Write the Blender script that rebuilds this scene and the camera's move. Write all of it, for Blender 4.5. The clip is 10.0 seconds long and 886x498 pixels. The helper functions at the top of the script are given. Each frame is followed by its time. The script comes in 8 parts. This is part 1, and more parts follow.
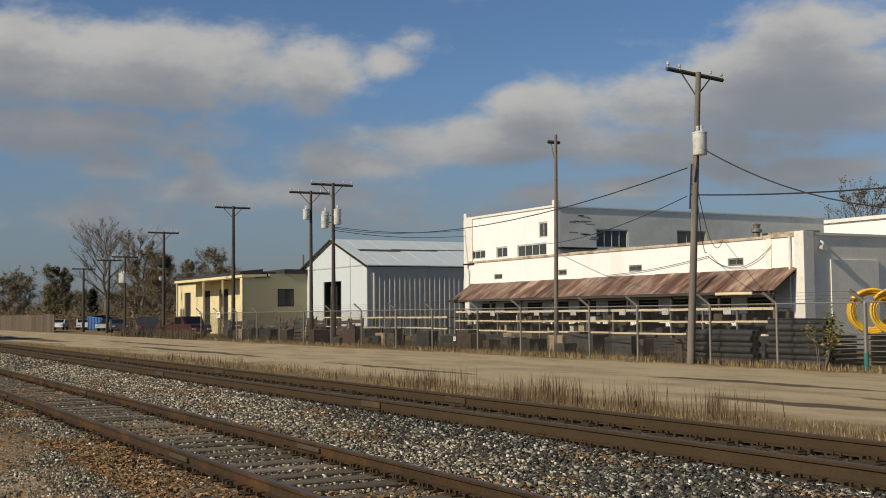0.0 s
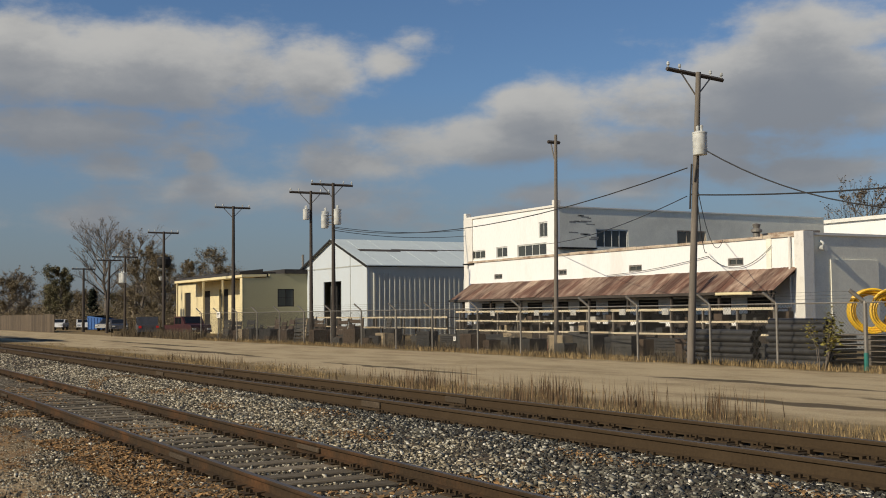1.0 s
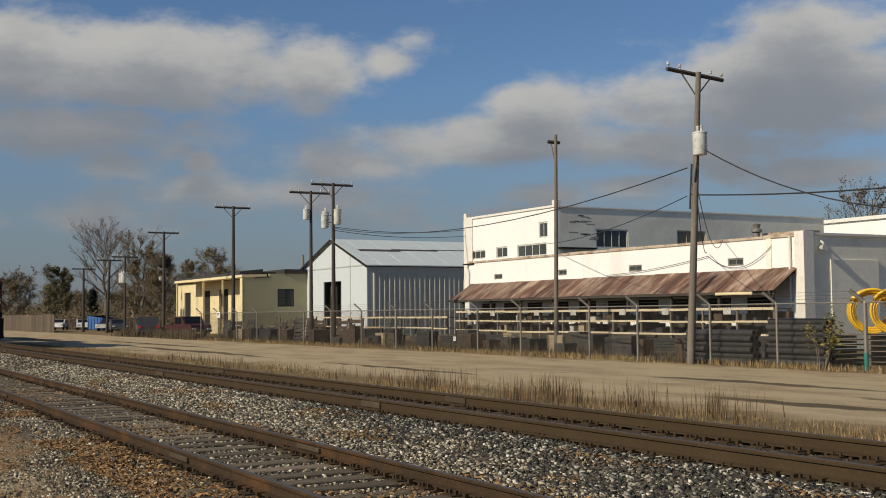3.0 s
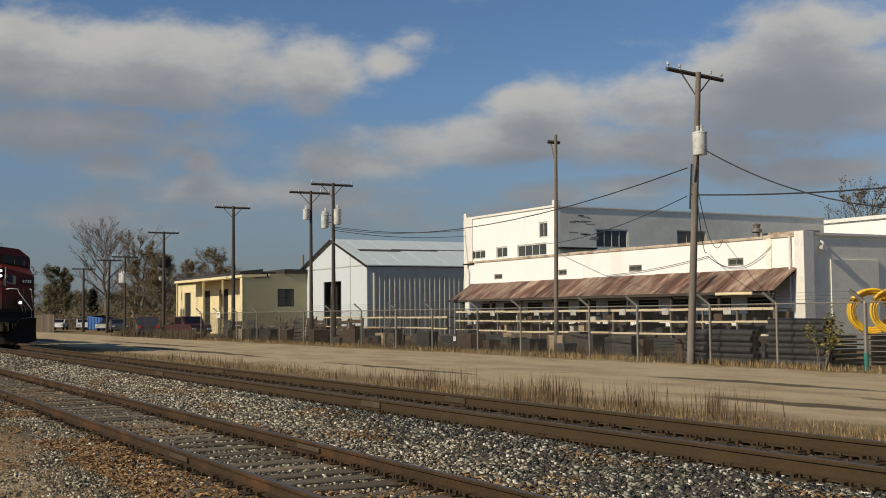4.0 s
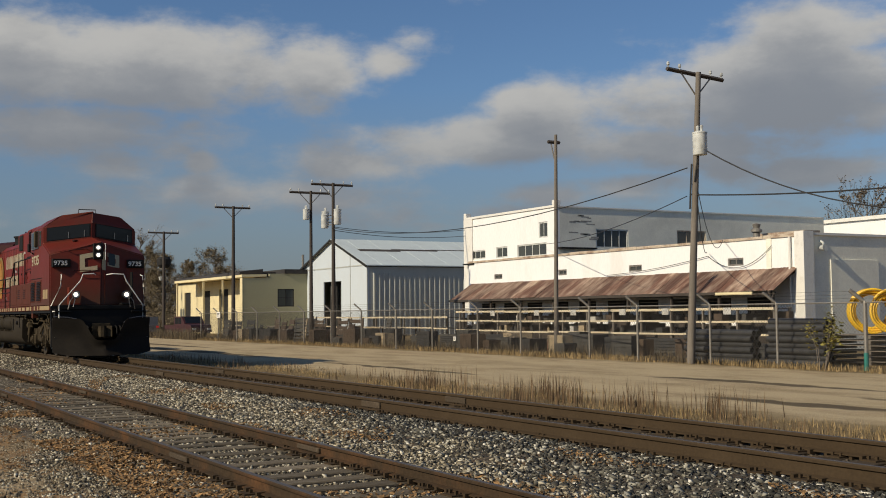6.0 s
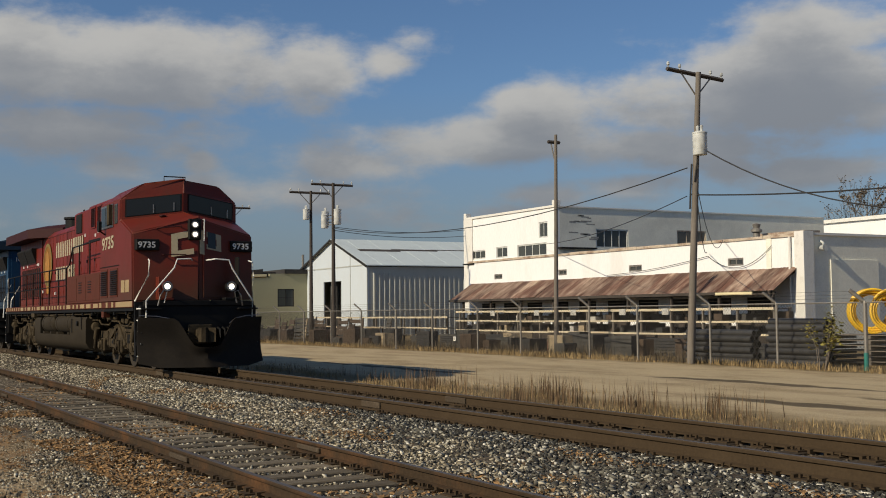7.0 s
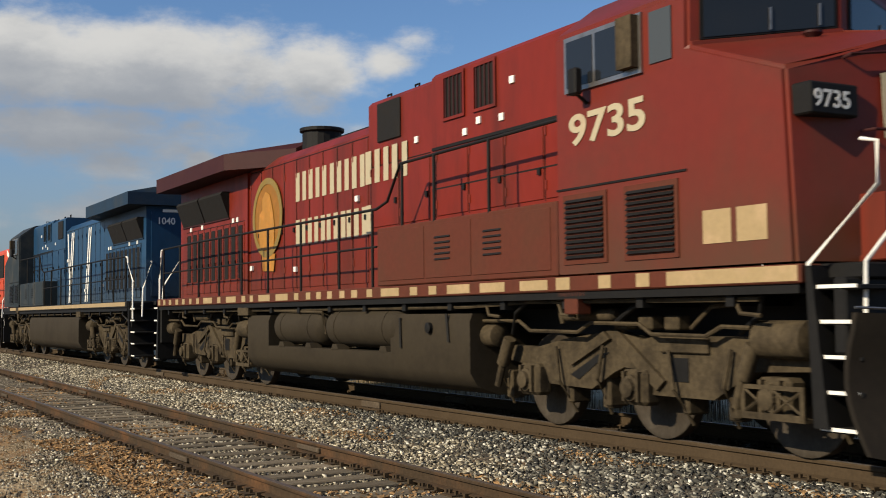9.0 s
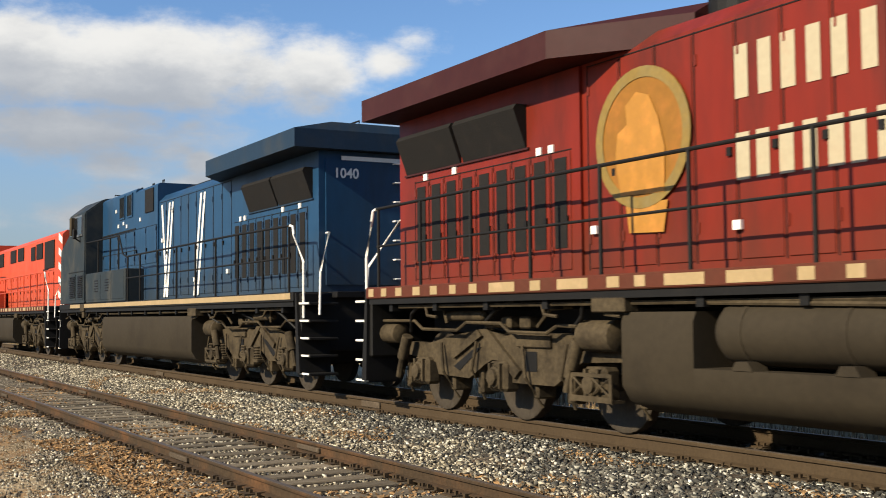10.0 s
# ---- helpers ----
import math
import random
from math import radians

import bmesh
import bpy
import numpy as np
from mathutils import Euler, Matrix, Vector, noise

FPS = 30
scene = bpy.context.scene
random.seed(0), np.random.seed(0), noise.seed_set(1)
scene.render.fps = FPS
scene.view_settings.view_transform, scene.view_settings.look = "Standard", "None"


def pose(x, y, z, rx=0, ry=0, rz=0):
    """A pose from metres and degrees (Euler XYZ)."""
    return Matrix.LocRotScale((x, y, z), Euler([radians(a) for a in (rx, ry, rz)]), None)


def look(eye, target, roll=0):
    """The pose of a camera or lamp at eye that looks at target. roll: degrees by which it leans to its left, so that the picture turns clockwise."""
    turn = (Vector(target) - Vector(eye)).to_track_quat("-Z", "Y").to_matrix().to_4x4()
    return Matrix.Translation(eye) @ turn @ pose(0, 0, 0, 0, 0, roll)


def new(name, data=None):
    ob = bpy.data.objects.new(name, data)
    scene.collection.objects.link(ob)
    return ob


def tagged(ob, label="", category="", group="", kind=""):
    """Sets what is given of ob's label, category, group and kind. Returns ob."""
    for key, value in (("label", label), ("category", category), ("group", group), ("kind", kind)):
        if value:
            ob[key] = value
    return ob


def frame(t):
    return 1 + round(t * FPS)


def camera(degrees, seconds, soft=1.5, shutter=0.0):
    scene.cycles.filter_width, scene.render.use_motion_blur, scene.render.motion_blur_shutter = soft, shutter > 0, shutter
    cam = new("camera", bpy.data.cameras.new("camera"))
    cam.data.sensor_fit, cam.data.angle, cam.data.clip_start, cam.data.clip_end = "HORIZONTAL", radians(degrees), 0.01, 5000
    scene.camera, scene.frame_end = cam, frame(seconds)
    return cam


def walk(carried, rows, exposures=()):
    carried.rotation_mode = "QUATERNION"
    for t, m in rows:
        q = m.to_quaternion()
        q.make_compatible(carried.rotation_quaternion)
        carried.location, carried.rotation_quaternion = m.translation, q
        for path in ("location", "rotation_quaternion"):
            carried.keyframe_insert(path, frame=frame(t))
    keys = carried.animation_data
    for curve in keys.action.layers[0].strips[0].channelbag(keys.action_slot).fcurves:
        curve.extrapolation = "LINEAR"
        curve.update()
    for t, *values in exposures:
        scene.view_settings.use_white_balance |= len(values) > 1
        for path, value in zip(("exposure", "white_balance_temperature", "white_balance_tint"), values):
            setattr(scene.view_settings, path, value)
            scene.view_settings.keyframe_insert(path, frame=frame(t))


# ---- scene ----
# ---------------- camera ----------------
EYE = Vector((0.0, 0.0, 1.303))
YAW, PITCH = radians(29.166), radians(3.173)
AIM = EYE + 50 * Vector((-math.cos(YAW) * math.cos(PITCH), math.sin(YAW) * math.cos(PITCH), math.sin(PITCH)))
cam = camera(41.68, 10.0, soft=1.0, shutter=0.1)
STAND = look(EYE, AIM, -0.56)
walk(cam, [(0.0, STAND), (10.0, STAND)], exposures=[(0.0, 0.0), (7.3, 0.0), (8.4, 0.18), (9.0, 0.5), (9.5, 0.72), (10.0, 0.92)])

# ---------------- sky and sun ----------------
TO_SUN = Vector((0.10, -1.0, 0.6)).normalized()
SUN_EL = math.asin(TO_SUN.z)
SUN_ROT = math.atan2(TO_SUN.x, TO_SUN.y)


def sky():
    world = bpy.data.worlds.new("sky")
    scene.world = world
    world.use_nodes = True
    nt = world.node_tree
    nt.nodes.clear()
    N, L = nt.nodes.new, nt.links.new

    def math_node(op, a, b=None, c=None):
        n = N("ShaderNodeMath")
        n.operation = op
        for i, v in enumerate((a, b, c)):
            if v is None:
                continue
            if isinstance(v, (int, float)):
                n.inputs[i].default_value = v
            else:
                L(v, n.inputs[i])
        return n.outputs[0]

    out, bg = N("ShaderNodeOutputWorld"), N("ShaderNodeBackground")
    tex = N("ShaderNodeTexSky")
    tex.sky_type, tex.sun_disc = "NISHITA", False
    tex.sun_elevation, tex.sun_rotation = SUN_EL, SUN_ROT
    tex.air_density, tex.dust_density, tex.ozone_density = 1.0, 0.6, 3.0
    co = N("ShaderNodeTexCoord")
    sep = N("ShaderNodeSeparateXYZ")
    L(co.outputs["Generated"], sep.inputs[0])
    az = math_node("MULTIPLY", math_node("ARCTAN2", sep.outputs[0], sep.outputs[1]), 57.2958)
    el = math_node("MULTIPLY", math_node("ARCSINE", sep.outputs[2]), 57.2958)

    # cloud banks: azimuth, elevation, half width, half height in degrees, weight
    banks = CLOUD_BANKS

    def density(lift):
        e = math_node("ADD", el, lift)
        comb = N("ShaderNodeCombineXYZ")
        L(math_node("MULTIPLY", az, 0.10), comb.inputs[0])
        L(math_node("MULTIPLY", e, 0.19), comb.inputs[1])
        big = N("ShaderNodeTexNoise")
        big.inputs["Scale"].default_value, big.inputs["Detail"].default_value, big.inputs["Roughness"].default_value = 1.9, 11.0, 0.6
        L(comb.outputs[0], big.inputs["Vector"])
        total = None
        for ba, be, wa, we, k in banks:
            dx = math_node("MULTIPLY", math_node("SUBTRACT", az, ba), 1 / wa)
            dy = math_node("MULTIPLY", math_node("SUBTRACT", e, be), 1 / we)
            r2 = math_node("ADD", math_node("MULTIPLY", dx, dx), math_node("MULTIPLY", dy, dy))
            g = math_node("MULTIPLY", math_node("EXPONENT", math_node("MULTIPLY", r2, -1.0)), k)
            total = g if total is None else math_node("MAXIMUM", total, g)
        # the rest of the sky, outside the mapped banks, has scattered cloud too
        away = math_node("GREATER_THAN", math_node("ABSOLUTE", math_node("ADD", az, 60.8)), 26.0)
        total = math_node("MAXIMUM", total, math_node("MULTIPLY", away, 0.12))
        v = math_node("ADD", total, math_node("MULTIPLY", math_node("SUBTRACT", big.outputs["Fac"], 0.5), 1.5))
        return v

    d0, d1, d2 = density(0.0), density(1.1), density(3.2)
    cover = N("ShaderNodeMapRange")
    cover.interpolation_type = "SMOOTHSTEP"
    L(d0, cover.inputs["Value"])
    cover.inputs["From Min"].default_value, cover.inputs["From Max"].default_value = 0.20, 0.74
    # lit from above: bright where little cloud lies above, grey where much does
    above = math_node("ADD", math_node("MULTIPLY", d1, 0.5), math_node("MULTIPLY", d2, 0.5))
    shade = N("ShaderNodeMapRange")
    shade.interpolation_type = "SMOOTHSTEP"
    L(above, shade.inputs["Value"])
    shade.inputs["From Min"].default_value, shade.inputs["From Max"].default_value = 0.08, 0.95
    ramp = N("ShaderNodeValToRGB")
    L(shade.outputs[0], ramp.inputs[0])
    ramp.color_ramp.elements[0].color = (6.3, 6.15, 5.8, 1)
    ramp.color_ramp.elements[1].color = (3.0, 3.15, 3.4, 1)
    m = ramp.color_ramp.elements.new(0.5)
    m.color = (4.1, 4.15, 4.2, 1)
    mix = N("ShaderNodeMix")
    mix.data_type = "RGBA"
    L(math_node("MULTIPLY", cover.outputs[0], 0.93), mix.inputs["Factor"])
    clear = N("ShaderNodeMix")
    clear.data_type, clear.blend_type = "RGBA", "MULTIPLY"
    clear.inputs["Factor"].default_value = 1.0
    clear.inputs["B"].default_value = (0.74, 0.87, 1.02, 1)
    L(tex.outputs[0], clear.inputs["A"])
    L(clear.outputs["Result"], mix.inputs["A"])
    L(ramp.outputs[0], mix.inputs["B"])
    # haze close to the horizon
    haze = N("ShaderNodeMapRange")
    L(el, haze.inputs["Value"])
    haze.inputs["From Min"].default_value, haze.inputs["From Max"].default_value = 0.0, 11.0
    haze.inputs["To Min"].default_value, haze.inputs["To Max"].default_value = 0.85, 0.0
    mix2 = N("ShaderNodeMix")
    mix2.data_type = "RGBA"
    L(haze.outputs[0], mix2.inputs["Factor"])
    L(mix.outputs["Result"], mix2.inputs["A"])
    mix2.inputs["B"].default_value = (2.05, 2.3, 2.7, 1)
    L(mix2.outputs["Result"], bg.inputs["Color"])
    bg.inputs["Strength"].default_value = 0.078
    L(bg.outputs[0], out.inputs["Surface"])


CLOUD_BANKS = [
    (-74.9, 11.9, 9.2, 2.36, 1.05), (-81.1, 11.8, 5.0, 2.5, 1.0), (-67.6, 11.9, 3.0, 2.0, 0.85), (-63.4, 12.2, 1.7, 1.11, 0.6), (-78.0, 8.7, 7.2, 1.67, 0.85),
    (-81.0, 9.1, 1.9, 0.97, 0.8), (-76.7, 7.4, 2.8, 1.25, 0.75), (-72.6, 7.5, 1.1, 0.78, 0.6), (-73.3, 9.1, 1.7, 0.69, 0.6), (-44.5, 10.4, 9.2, 2.78, 1.05),
    (-56.1, 10.0, 2.8, 1.53, 0.95), (-41.9, 13.0, 5.6, 1.67, 0.85), (-58.1, 8.3, 7.5, 1.53, 0.95), (-65.4, 7.5, 5.0, 1.25, 0.72), (-49.3, 7.8, 9.2, 1.39, 0.85),
    (-46.9, 7.0, 1.9, 0.97, 0.8), (-42.8, 6.6, 4.7, 1.11, 0.8), (-55.9, 5.8, 2.8, 0.83, 0.75), (-51.2, 6.1, 3.6, 0.97, 0.75), (-70.1, 5.7, 11.7, 1.25, 0.62),
    (-61.5, 4.3, 1.9, 0.5, 0.6), (-60.4, 15.3, 2.4, 0.9, 0.34), (-62.0, 13.4, 2.2, 1.3, 0.38), (-60.0, 4.9, 16.0, 1.3, 0.5), (-76.0, 4.6, 9.0, 1.5, 0.5),
]
sky()
lamp = bpy.data.lights.new("sun", "SUN")
lamp.energy, lamp.angle, lamp.color = 4.5, radians(0.55), (1.0, 0.87, 0.66)
sun = new("sun", lamp)
sun.matrix_world = look(TO_SUN * 100, (0, 0, 0))

# ---------------- helpers ----------------


def part(name, bm, material, parent=None, label="", smooth=False):
    me = bpy.data.meshes.new(name)
    if isinstance(bm, tuple):
        me.from_pydata(bm[0], [], bm[1])
    else:
        bmesh.ops.recalc_face_normals(bm, faces=bm.faces)
        bm.to_mesh(me)
        bm.free()
    me.materials.append(material)
    if smooth:
        for p in me.polygons:
            p.use_smooth = True
        me.set_sharp_from_angle(angle=radians(38))
    ob = new(name, me)
    if parent:
        ob.parent = parent
    if label:
        ob["label"] = label
    return ob


def empty(name, label, category, group="", at=(0, 0, 0), turn=0.0):
    ob = new(name)
    ob.empty_display_size = 0.2
    ob.matrix_world = pose(*at, 0, 0, turn)
    return tagged(ob, label, category, group)


def bm_new():
    return bmesh.new()


def box(bm, x0, x1, y0, y1, z0, z1, bevel=0.0, m=None):
    vs = [bm.verts.new((x, y, z)) for x in (x0, x1) for y in (y0, y1) for z in (z0, z1)]
    fs = [bm.faces.new([vs[i] for i in f]) for f in ((0, 1, 3, 2), (4, 6, 7, 5), (0, 4, 5, 1), (2, 3, 7, 6), (0, 2, 6, 4), (1, 5, 7, 3))]
    out = vs
    if bevel:
        es = {e for f in fs for e in f.edges}
        r = bmesh.ops.bevel(bm, geom=list(es), offset=bevel, segments=1, affect="EDGES", profile=0.5)
        out = list({v for f in r["faces"] for v in f.verts} | {v for v in vs if v.is_valid})
    if m is not None:
        for v in out:
            v.co = m @ v.co
    return out


def prism(bm, pts, lo, hi, axis="y"):
    """An outline, extruded. axis y: the outline is (x, z); x: (y, z); z: (x, y)."""
    def at(p, k):
        return {"y": (p[0], k, p[1]), "x": (k, p[0], p[1]), "z": (p[0], p[1], k)}[axis]
    a, b = [bm.verts.new(at(p, lo)) for p in pts], [bm.verts.new(at(p, hi)) for p in pts]
    bm.faces.new(a)
    bm.faces.new(b[::-1])
    n = len(pts)
    for i in range(n):
        bm.faces.new((a[i], b[i], b[(i + 1) % n], a[(i + 1) % n]))
    return a + b


def tube(bm, pts, r, seg=8, r1=None, cap=True):
    """A round bar along a line of points, tapering to r1."""
    pts = [Vector(p) for p in pts]
    rings = []
    n = len(pts)
    for i, p in enumerate(pts):
        d = (pts[min(i + 1, n - 1)] - pts[max(i - 1, 0)]).normalized()
        a = d.orthogonal().normalized() if abs(d.z) > 0.9 else d.cross(Vector((0, 0, 1))).normalized()
        b = d.cross(a)
        rr = r if r1 is None else r + (r1 - r) * i / (n - 1)
        rings.append([bm.verts.new(p + rr * (math.cos(2 * math.pi * k / seg) * a + math.sin(2 * math.pi * k / seg) * b)) for k in range(seg)])
    for a, b in zip(rings, rings[1:]):
        for k in range(seg):
            bm.faces.new((a[k], a[(k + 1) % seg], b[(k + 1) % seg], b[k]))
    if cap:
        bm.faces.new(rings[0][::-1])
        bm.faces.new(rings[-1])
    return rings


def lathe(bm, prof, at, axis="y", seg=24):
    """A turned shape: prof is a list of (along, radius)."""
    at = Vector(at)
    ax = {"x": (Vector((1, 0, 0)), Vector((0, 1, 0)), Vector((0, 0, 1))), "y": (Vector((0, 1, 0)), Vector((0, 0, 1)), Vector((1, 0, 0))),
          "z": (Vector((0, 0, 1)), Vector((1, 0, 0)), Vector((0, 1, 0)))}[axis]
    rings = [[bm.verts.new(at + ax[0] * l + max(r, 1e-4) * (math.cos(2 * math.pi * k / seg) * ax[1] + math.sin(2 * math.pi * k / seg) * ax[2])) for k in range(seg)] for l, r in prof]
    for a, b in zip(rings, rings[1:]):
        for k in range(seg):
            bm.faces.new((a[k], a[(k + 1) % seg], b[(k + 1) % seg], b[k]))
    bm.faces.new(rings[0][::-1])
    bm.faces.new(rings[-1])


def patch(bm, quad, u0, u1, v0, v1, off, thick):
    """A slab on a four-cornered face (bottom left, bottom right, top right, top left, seen from outside), off the face by off."""
    q = [Vector(p) for p in quad]
    nrm = (q[1] - q[0]).cross(q[3] - q[0]).normalized()

    def at(u, v):
        return (q[0] * (1 - u) + q[1] * u) * (1 - v) + (q[3] * (1 - u) + q[2] * u) * v
    c = [at(u0, v0), at(u1, v0), at(u1, v1), at(u0, v1)]
    a, b = [bm.verts.new(p + nrm * off) for p in c], [bm.verts.new(p + nrm * (off + thick)) for p in c]
    bm.faces.new(a[::-1])
    bm.faces.new(b)
    for i in range(4):
        bm.faces.new((a[i], a[(i + 1) % 4], b[(i + 1) % 4], b[i]))
    return c, nrm


def text_part(name, body, size, material, parent, m, depth=0.004, squeeze=1.0, bold=0.0, align="LEFT"):
    cu = bpy.data.curves.new(name, "FONT")
    cu.body, cu.size, cu.extrude, cu.offset, cu.align_x = body, size, depth, bold, align
    ob = bpy.data.objects.new(name, cu)
    scene.collection.objects.link(ob)
    dg = bpy.context.evaluated_depsgraph_get()
    me = bpy.data.meshes.new_from_object(ob.evaluated_get(dg))
    bpy.data.objects.remove(ob)
    bpy.data.curves.remove(cu)
    me.transform(m @ Matrix.Diagonal((squeeze, 1, 1, 1)))
    me.materials.clear()
    me.materials.append(material)
    o = new(name, me)
    o.parent = parent
    return o


# ---------------- materials ----------------


def mat(name, color, rough=0.6, metal=0.0, vary=0.25, scale=3.0, fine=40.0, bump=0.15, second=None, amount=0.5, island=0.0, streak=(1, 1, 1), spec=0.5, objrand=0.0):
    """A surface with coarse and fine variation; second: a second colour in patches (dirt, rust, wear)."""
    m = bpy.data.materials.new(name)
    m.use_nodes = True
    nt = m.node_tree
    N, L = nt.nodes.new, nt.links.new
    b = nt.nodes["Principled BSDF"]
    b.inputs["Roughness"].default_value, b.inputs["Metallic"].default_value = rough, metal
    b.inputs["Specular IOR Level"].default_value = spec
    co, mp = N("ShaderNodeTexCoord"), N("ShaderNodeMapping")
    mp.inputs["Scale"].default_value = streak
    L(co.outputs["Object"], mp.inputs["Vector"])
    n1, n2 = N("ShaderNodeTexNoise"), N("ShaderNodeTexNoise")
    for n, s, d in ((n1, scale, 6.0), (n2, fine, 4.0)):
        n.inputs["Scale"].default_value, n.inputs["Detail"].default_value, n.inputs["Roughness"].default_value = s, d, 0.62
        L(mp.outputs[0], n.inputs["Vector"])
    base = N("ShaderNodeMix")
    base.data_type = "RGBA"
    base.inputs["A"].default_value = (*color, 1)
    base.inputs["B"].default_value = (*(second or [c * 0.5 for c in color]), 1)
    rng = N("ShaderNodeMapRange")
    rng.interpolation_type = "SMOOTHSTEP"
    rng.inputs["From Min"].default_value, rng.inputs["From Max"].default_value = 0.62 - amount * 0.4, 0.75
    L(n1.outputs["Fac"], rng.inputs["Value"])
    sc = N("ShaderNodeMath")
    sc.operation = "MULTIPLY"
    sc.inputs[1].default_value = min(1.0, amount * 1.6)
    L(rng.outputs[0], sc.inputs[0])
    L(sc.outputs[0], base.inputs["Factor"])
    hsv = N("ShaderNodeHueSaturation")
    val = N("ShaderNodeMapRange")
    val.inputs["To Min"].default_value, val.inputs["To Max"].default_value = 1 - vary, 1 + vary
    val.inputs["From Min"].default_value, val.inputs["From Max"].default_value = 0.25, 0.75
    L(n2.outputs["Fac"], val.inputs["Value"])
    L(base.outputs["Result"], hsv.inputs["Color"])
    last = val.outputs[0]
    for k, out in ((island, "Random Per Island"), (objrand, "Random")):
        if k:
            src = N("ShaderNodeNewGeometry") if out == "Random Per Island" else N("ShaderNodeObjectInfo")
            r2, mu = N("ShaderNodeMapRange"), N("ShaderNodeMath")
            r2.inputs["To Min"].default_value, r2.inputs["To Max"].default_value = 1 - k, 1 + k
            L(src.outputs[out], r2.inputs["Value"])
            mu.operation = "MULTIPLY"
            L(last, mu.inputs[0])
            L(r2.outputs[0], mu.inputs[1])
            last = mu.outputs[0]
    L(last, hsv.inputs["Value"])
    L(hsv.outputs[0], b.inputs["Base Color"])
    rr = N("ShaderNodeMapRange")
    rr.inputs["To Min"].default_value, rr.inputs["To Max"].default_value = max(0.03, rough - 0.12), min(1, rough + 0.12)
    L(n1.outputs["Fac"], rr.inputs["Value"])
    L(rr.outputs[0], b.inputs["Roughness"])
    if bump:
        bp = N("ShaderNodeBump")
        bp.inputs["Strength"].default_value, bp.inputs["Distance"].default_value = bump, 0.02
        L(n2.outputs["Fac"], bp.inputs["Height"])
        L(bp.outputs[0], b.inputs["Normal"])
    return m


def dusty(m, color, z0, z1, most=0.85):
    """Road dust thrown up on the lower flanks, thinning out unevenly upwards."""
    nt = m.node_tree
    N, L = nt.nodes.new, nt.links.new
    b = nt.nodes["Principled BSDF"]
    src = b.inputs["Base Color"].links[0].from_socket
    co, sep, mp, n = N("ShaderNodeTexCoord"), N("ShaderNodeSeparateXYZ"), N("ShaderNodeMapping"), N("ShaderNodeTexNoise")
    L(co.outputs["Object"], sep.inputs[0])
    mp.inputs["Scale"].default_value = (1.2, 1.2, 0.35)
    L(co.outputs["Object"], mp.inputs[0])
    L(mp.outputs[0], n.inputs["Vector"])
    n.inputs["Scale"].default_value, n.inputs["Detail"].default_value, n.inputs["Roughness"].default_value = 1.6, 8.0, 0.65
    add, mul, rng, mix = N("ShaderNodeMath"), N("ShaderNodeMath"), N("ShaderNodeMapRange"), N("ShaderNodeMix")
    mul.operation, mul.inputs[1].default_value = "MULTIPLY", 1.6
    L(n.outputs["Fac"], mul.inputs[0])
    L(sep.outputs[2], add.inputs[0])
    L(mul.outputs[0], add.inputs[1])
    rng.interpolation_type = "SMOOTHSTEP"
    rng.inputs["From Min"].default_value, rng.inputs["From Max"].default_value = z1 + 0.8, z0 + 0.8
    rng.inputs["To Max"].default_value = most
    L(add.outputs[0], rng.inputs["Value"])
    mix.data_type = "RGBA"
    L(rng.outputs[0], mix.inputs["Factor"])
    L(src, mix.inputs["A"])
    mix.inputs["B"].default_value = (*color, 1)
    L(mix.outputs["Result"], b.inputs["Base Color"])
    return m


def glow(name, color, strength):
    m = bpy.data.materials.new(name)
    m.use_nodes = True
    b = m.node_tree.nodes["Principled BSDF"]
    b.inputs["Base Color"].default_value = (*color, 1)
    b.inputs["Emission Color"].default_value = (*color, 1)
    b.inputs["Emission Strength"].default_value = strength
    return m


def glass(name, color, rough=0.05):
    m = bpy.data.materials.new(name)
    m.use_nodes = True
    b = m.node_tree.nodes["Principled BSDF"]
    b.inputs["Base Color"].default_value = (*color, 1)
    b.inputs["Roughness"].default_value = rough
    b.inputs["Specular IOR Level"].default_value = 0.38
    return m


M_RED = mat("red_paint", (0.148, 0.0128, 0.0042), 0.48, vary=0.12, scale=1.7, fine=7, bump=0.03, second=(0.070, 0.0105, 0.005), amount=0.55, streak=(1, 1, 0.28), spec=0.26)
M_REDDUST = mat("dusty_red_paint", (0.0808, 0.0204, 0.0102), 0.65, vary=0.12, scale=1.2, fine=12, bump=0.04, second=(0.0680, 0.0235, 0.0120), amount=0.55, spec=0.20)
M_MAROON = mat("dark_red_paint", (0.0338, 0.0075, 0.0067), 0.6, vary=0.12, scale=1.5, fine=10, bump=0.03, second=(0.0450, 0.0150, 0.0135), amount=0.4, spec=0.20)
M_BLUE = mat("blue_paint", (0.0095, 0.041, 0.092), 0.42, vary=0.12, scale=1.4, fine=8, bump=0.03, streak=(1, 1, 0.3), second=(0.0150, 0.034, 0.060), amount=0.5, spec=0.30)
M_NAVY = mat("dusty_navy_paint", (0.0162, 0.0225, 0.0261), 0.6, vary=0.12, scale=1.2, fine=12, bump=0.04, second=(0.0585, 0.0540, 0.0432), amount=0.45, spec=0.20)
M_ORANGE = mat("orange_red_paint", (0.46, 0.060, 0.020), 0.5, vary=0.1, scale=0.9, fine=9, bump=0.03, second=(0.3375, 0.0375, 0.0225), amount=0.4, spec=0.25)
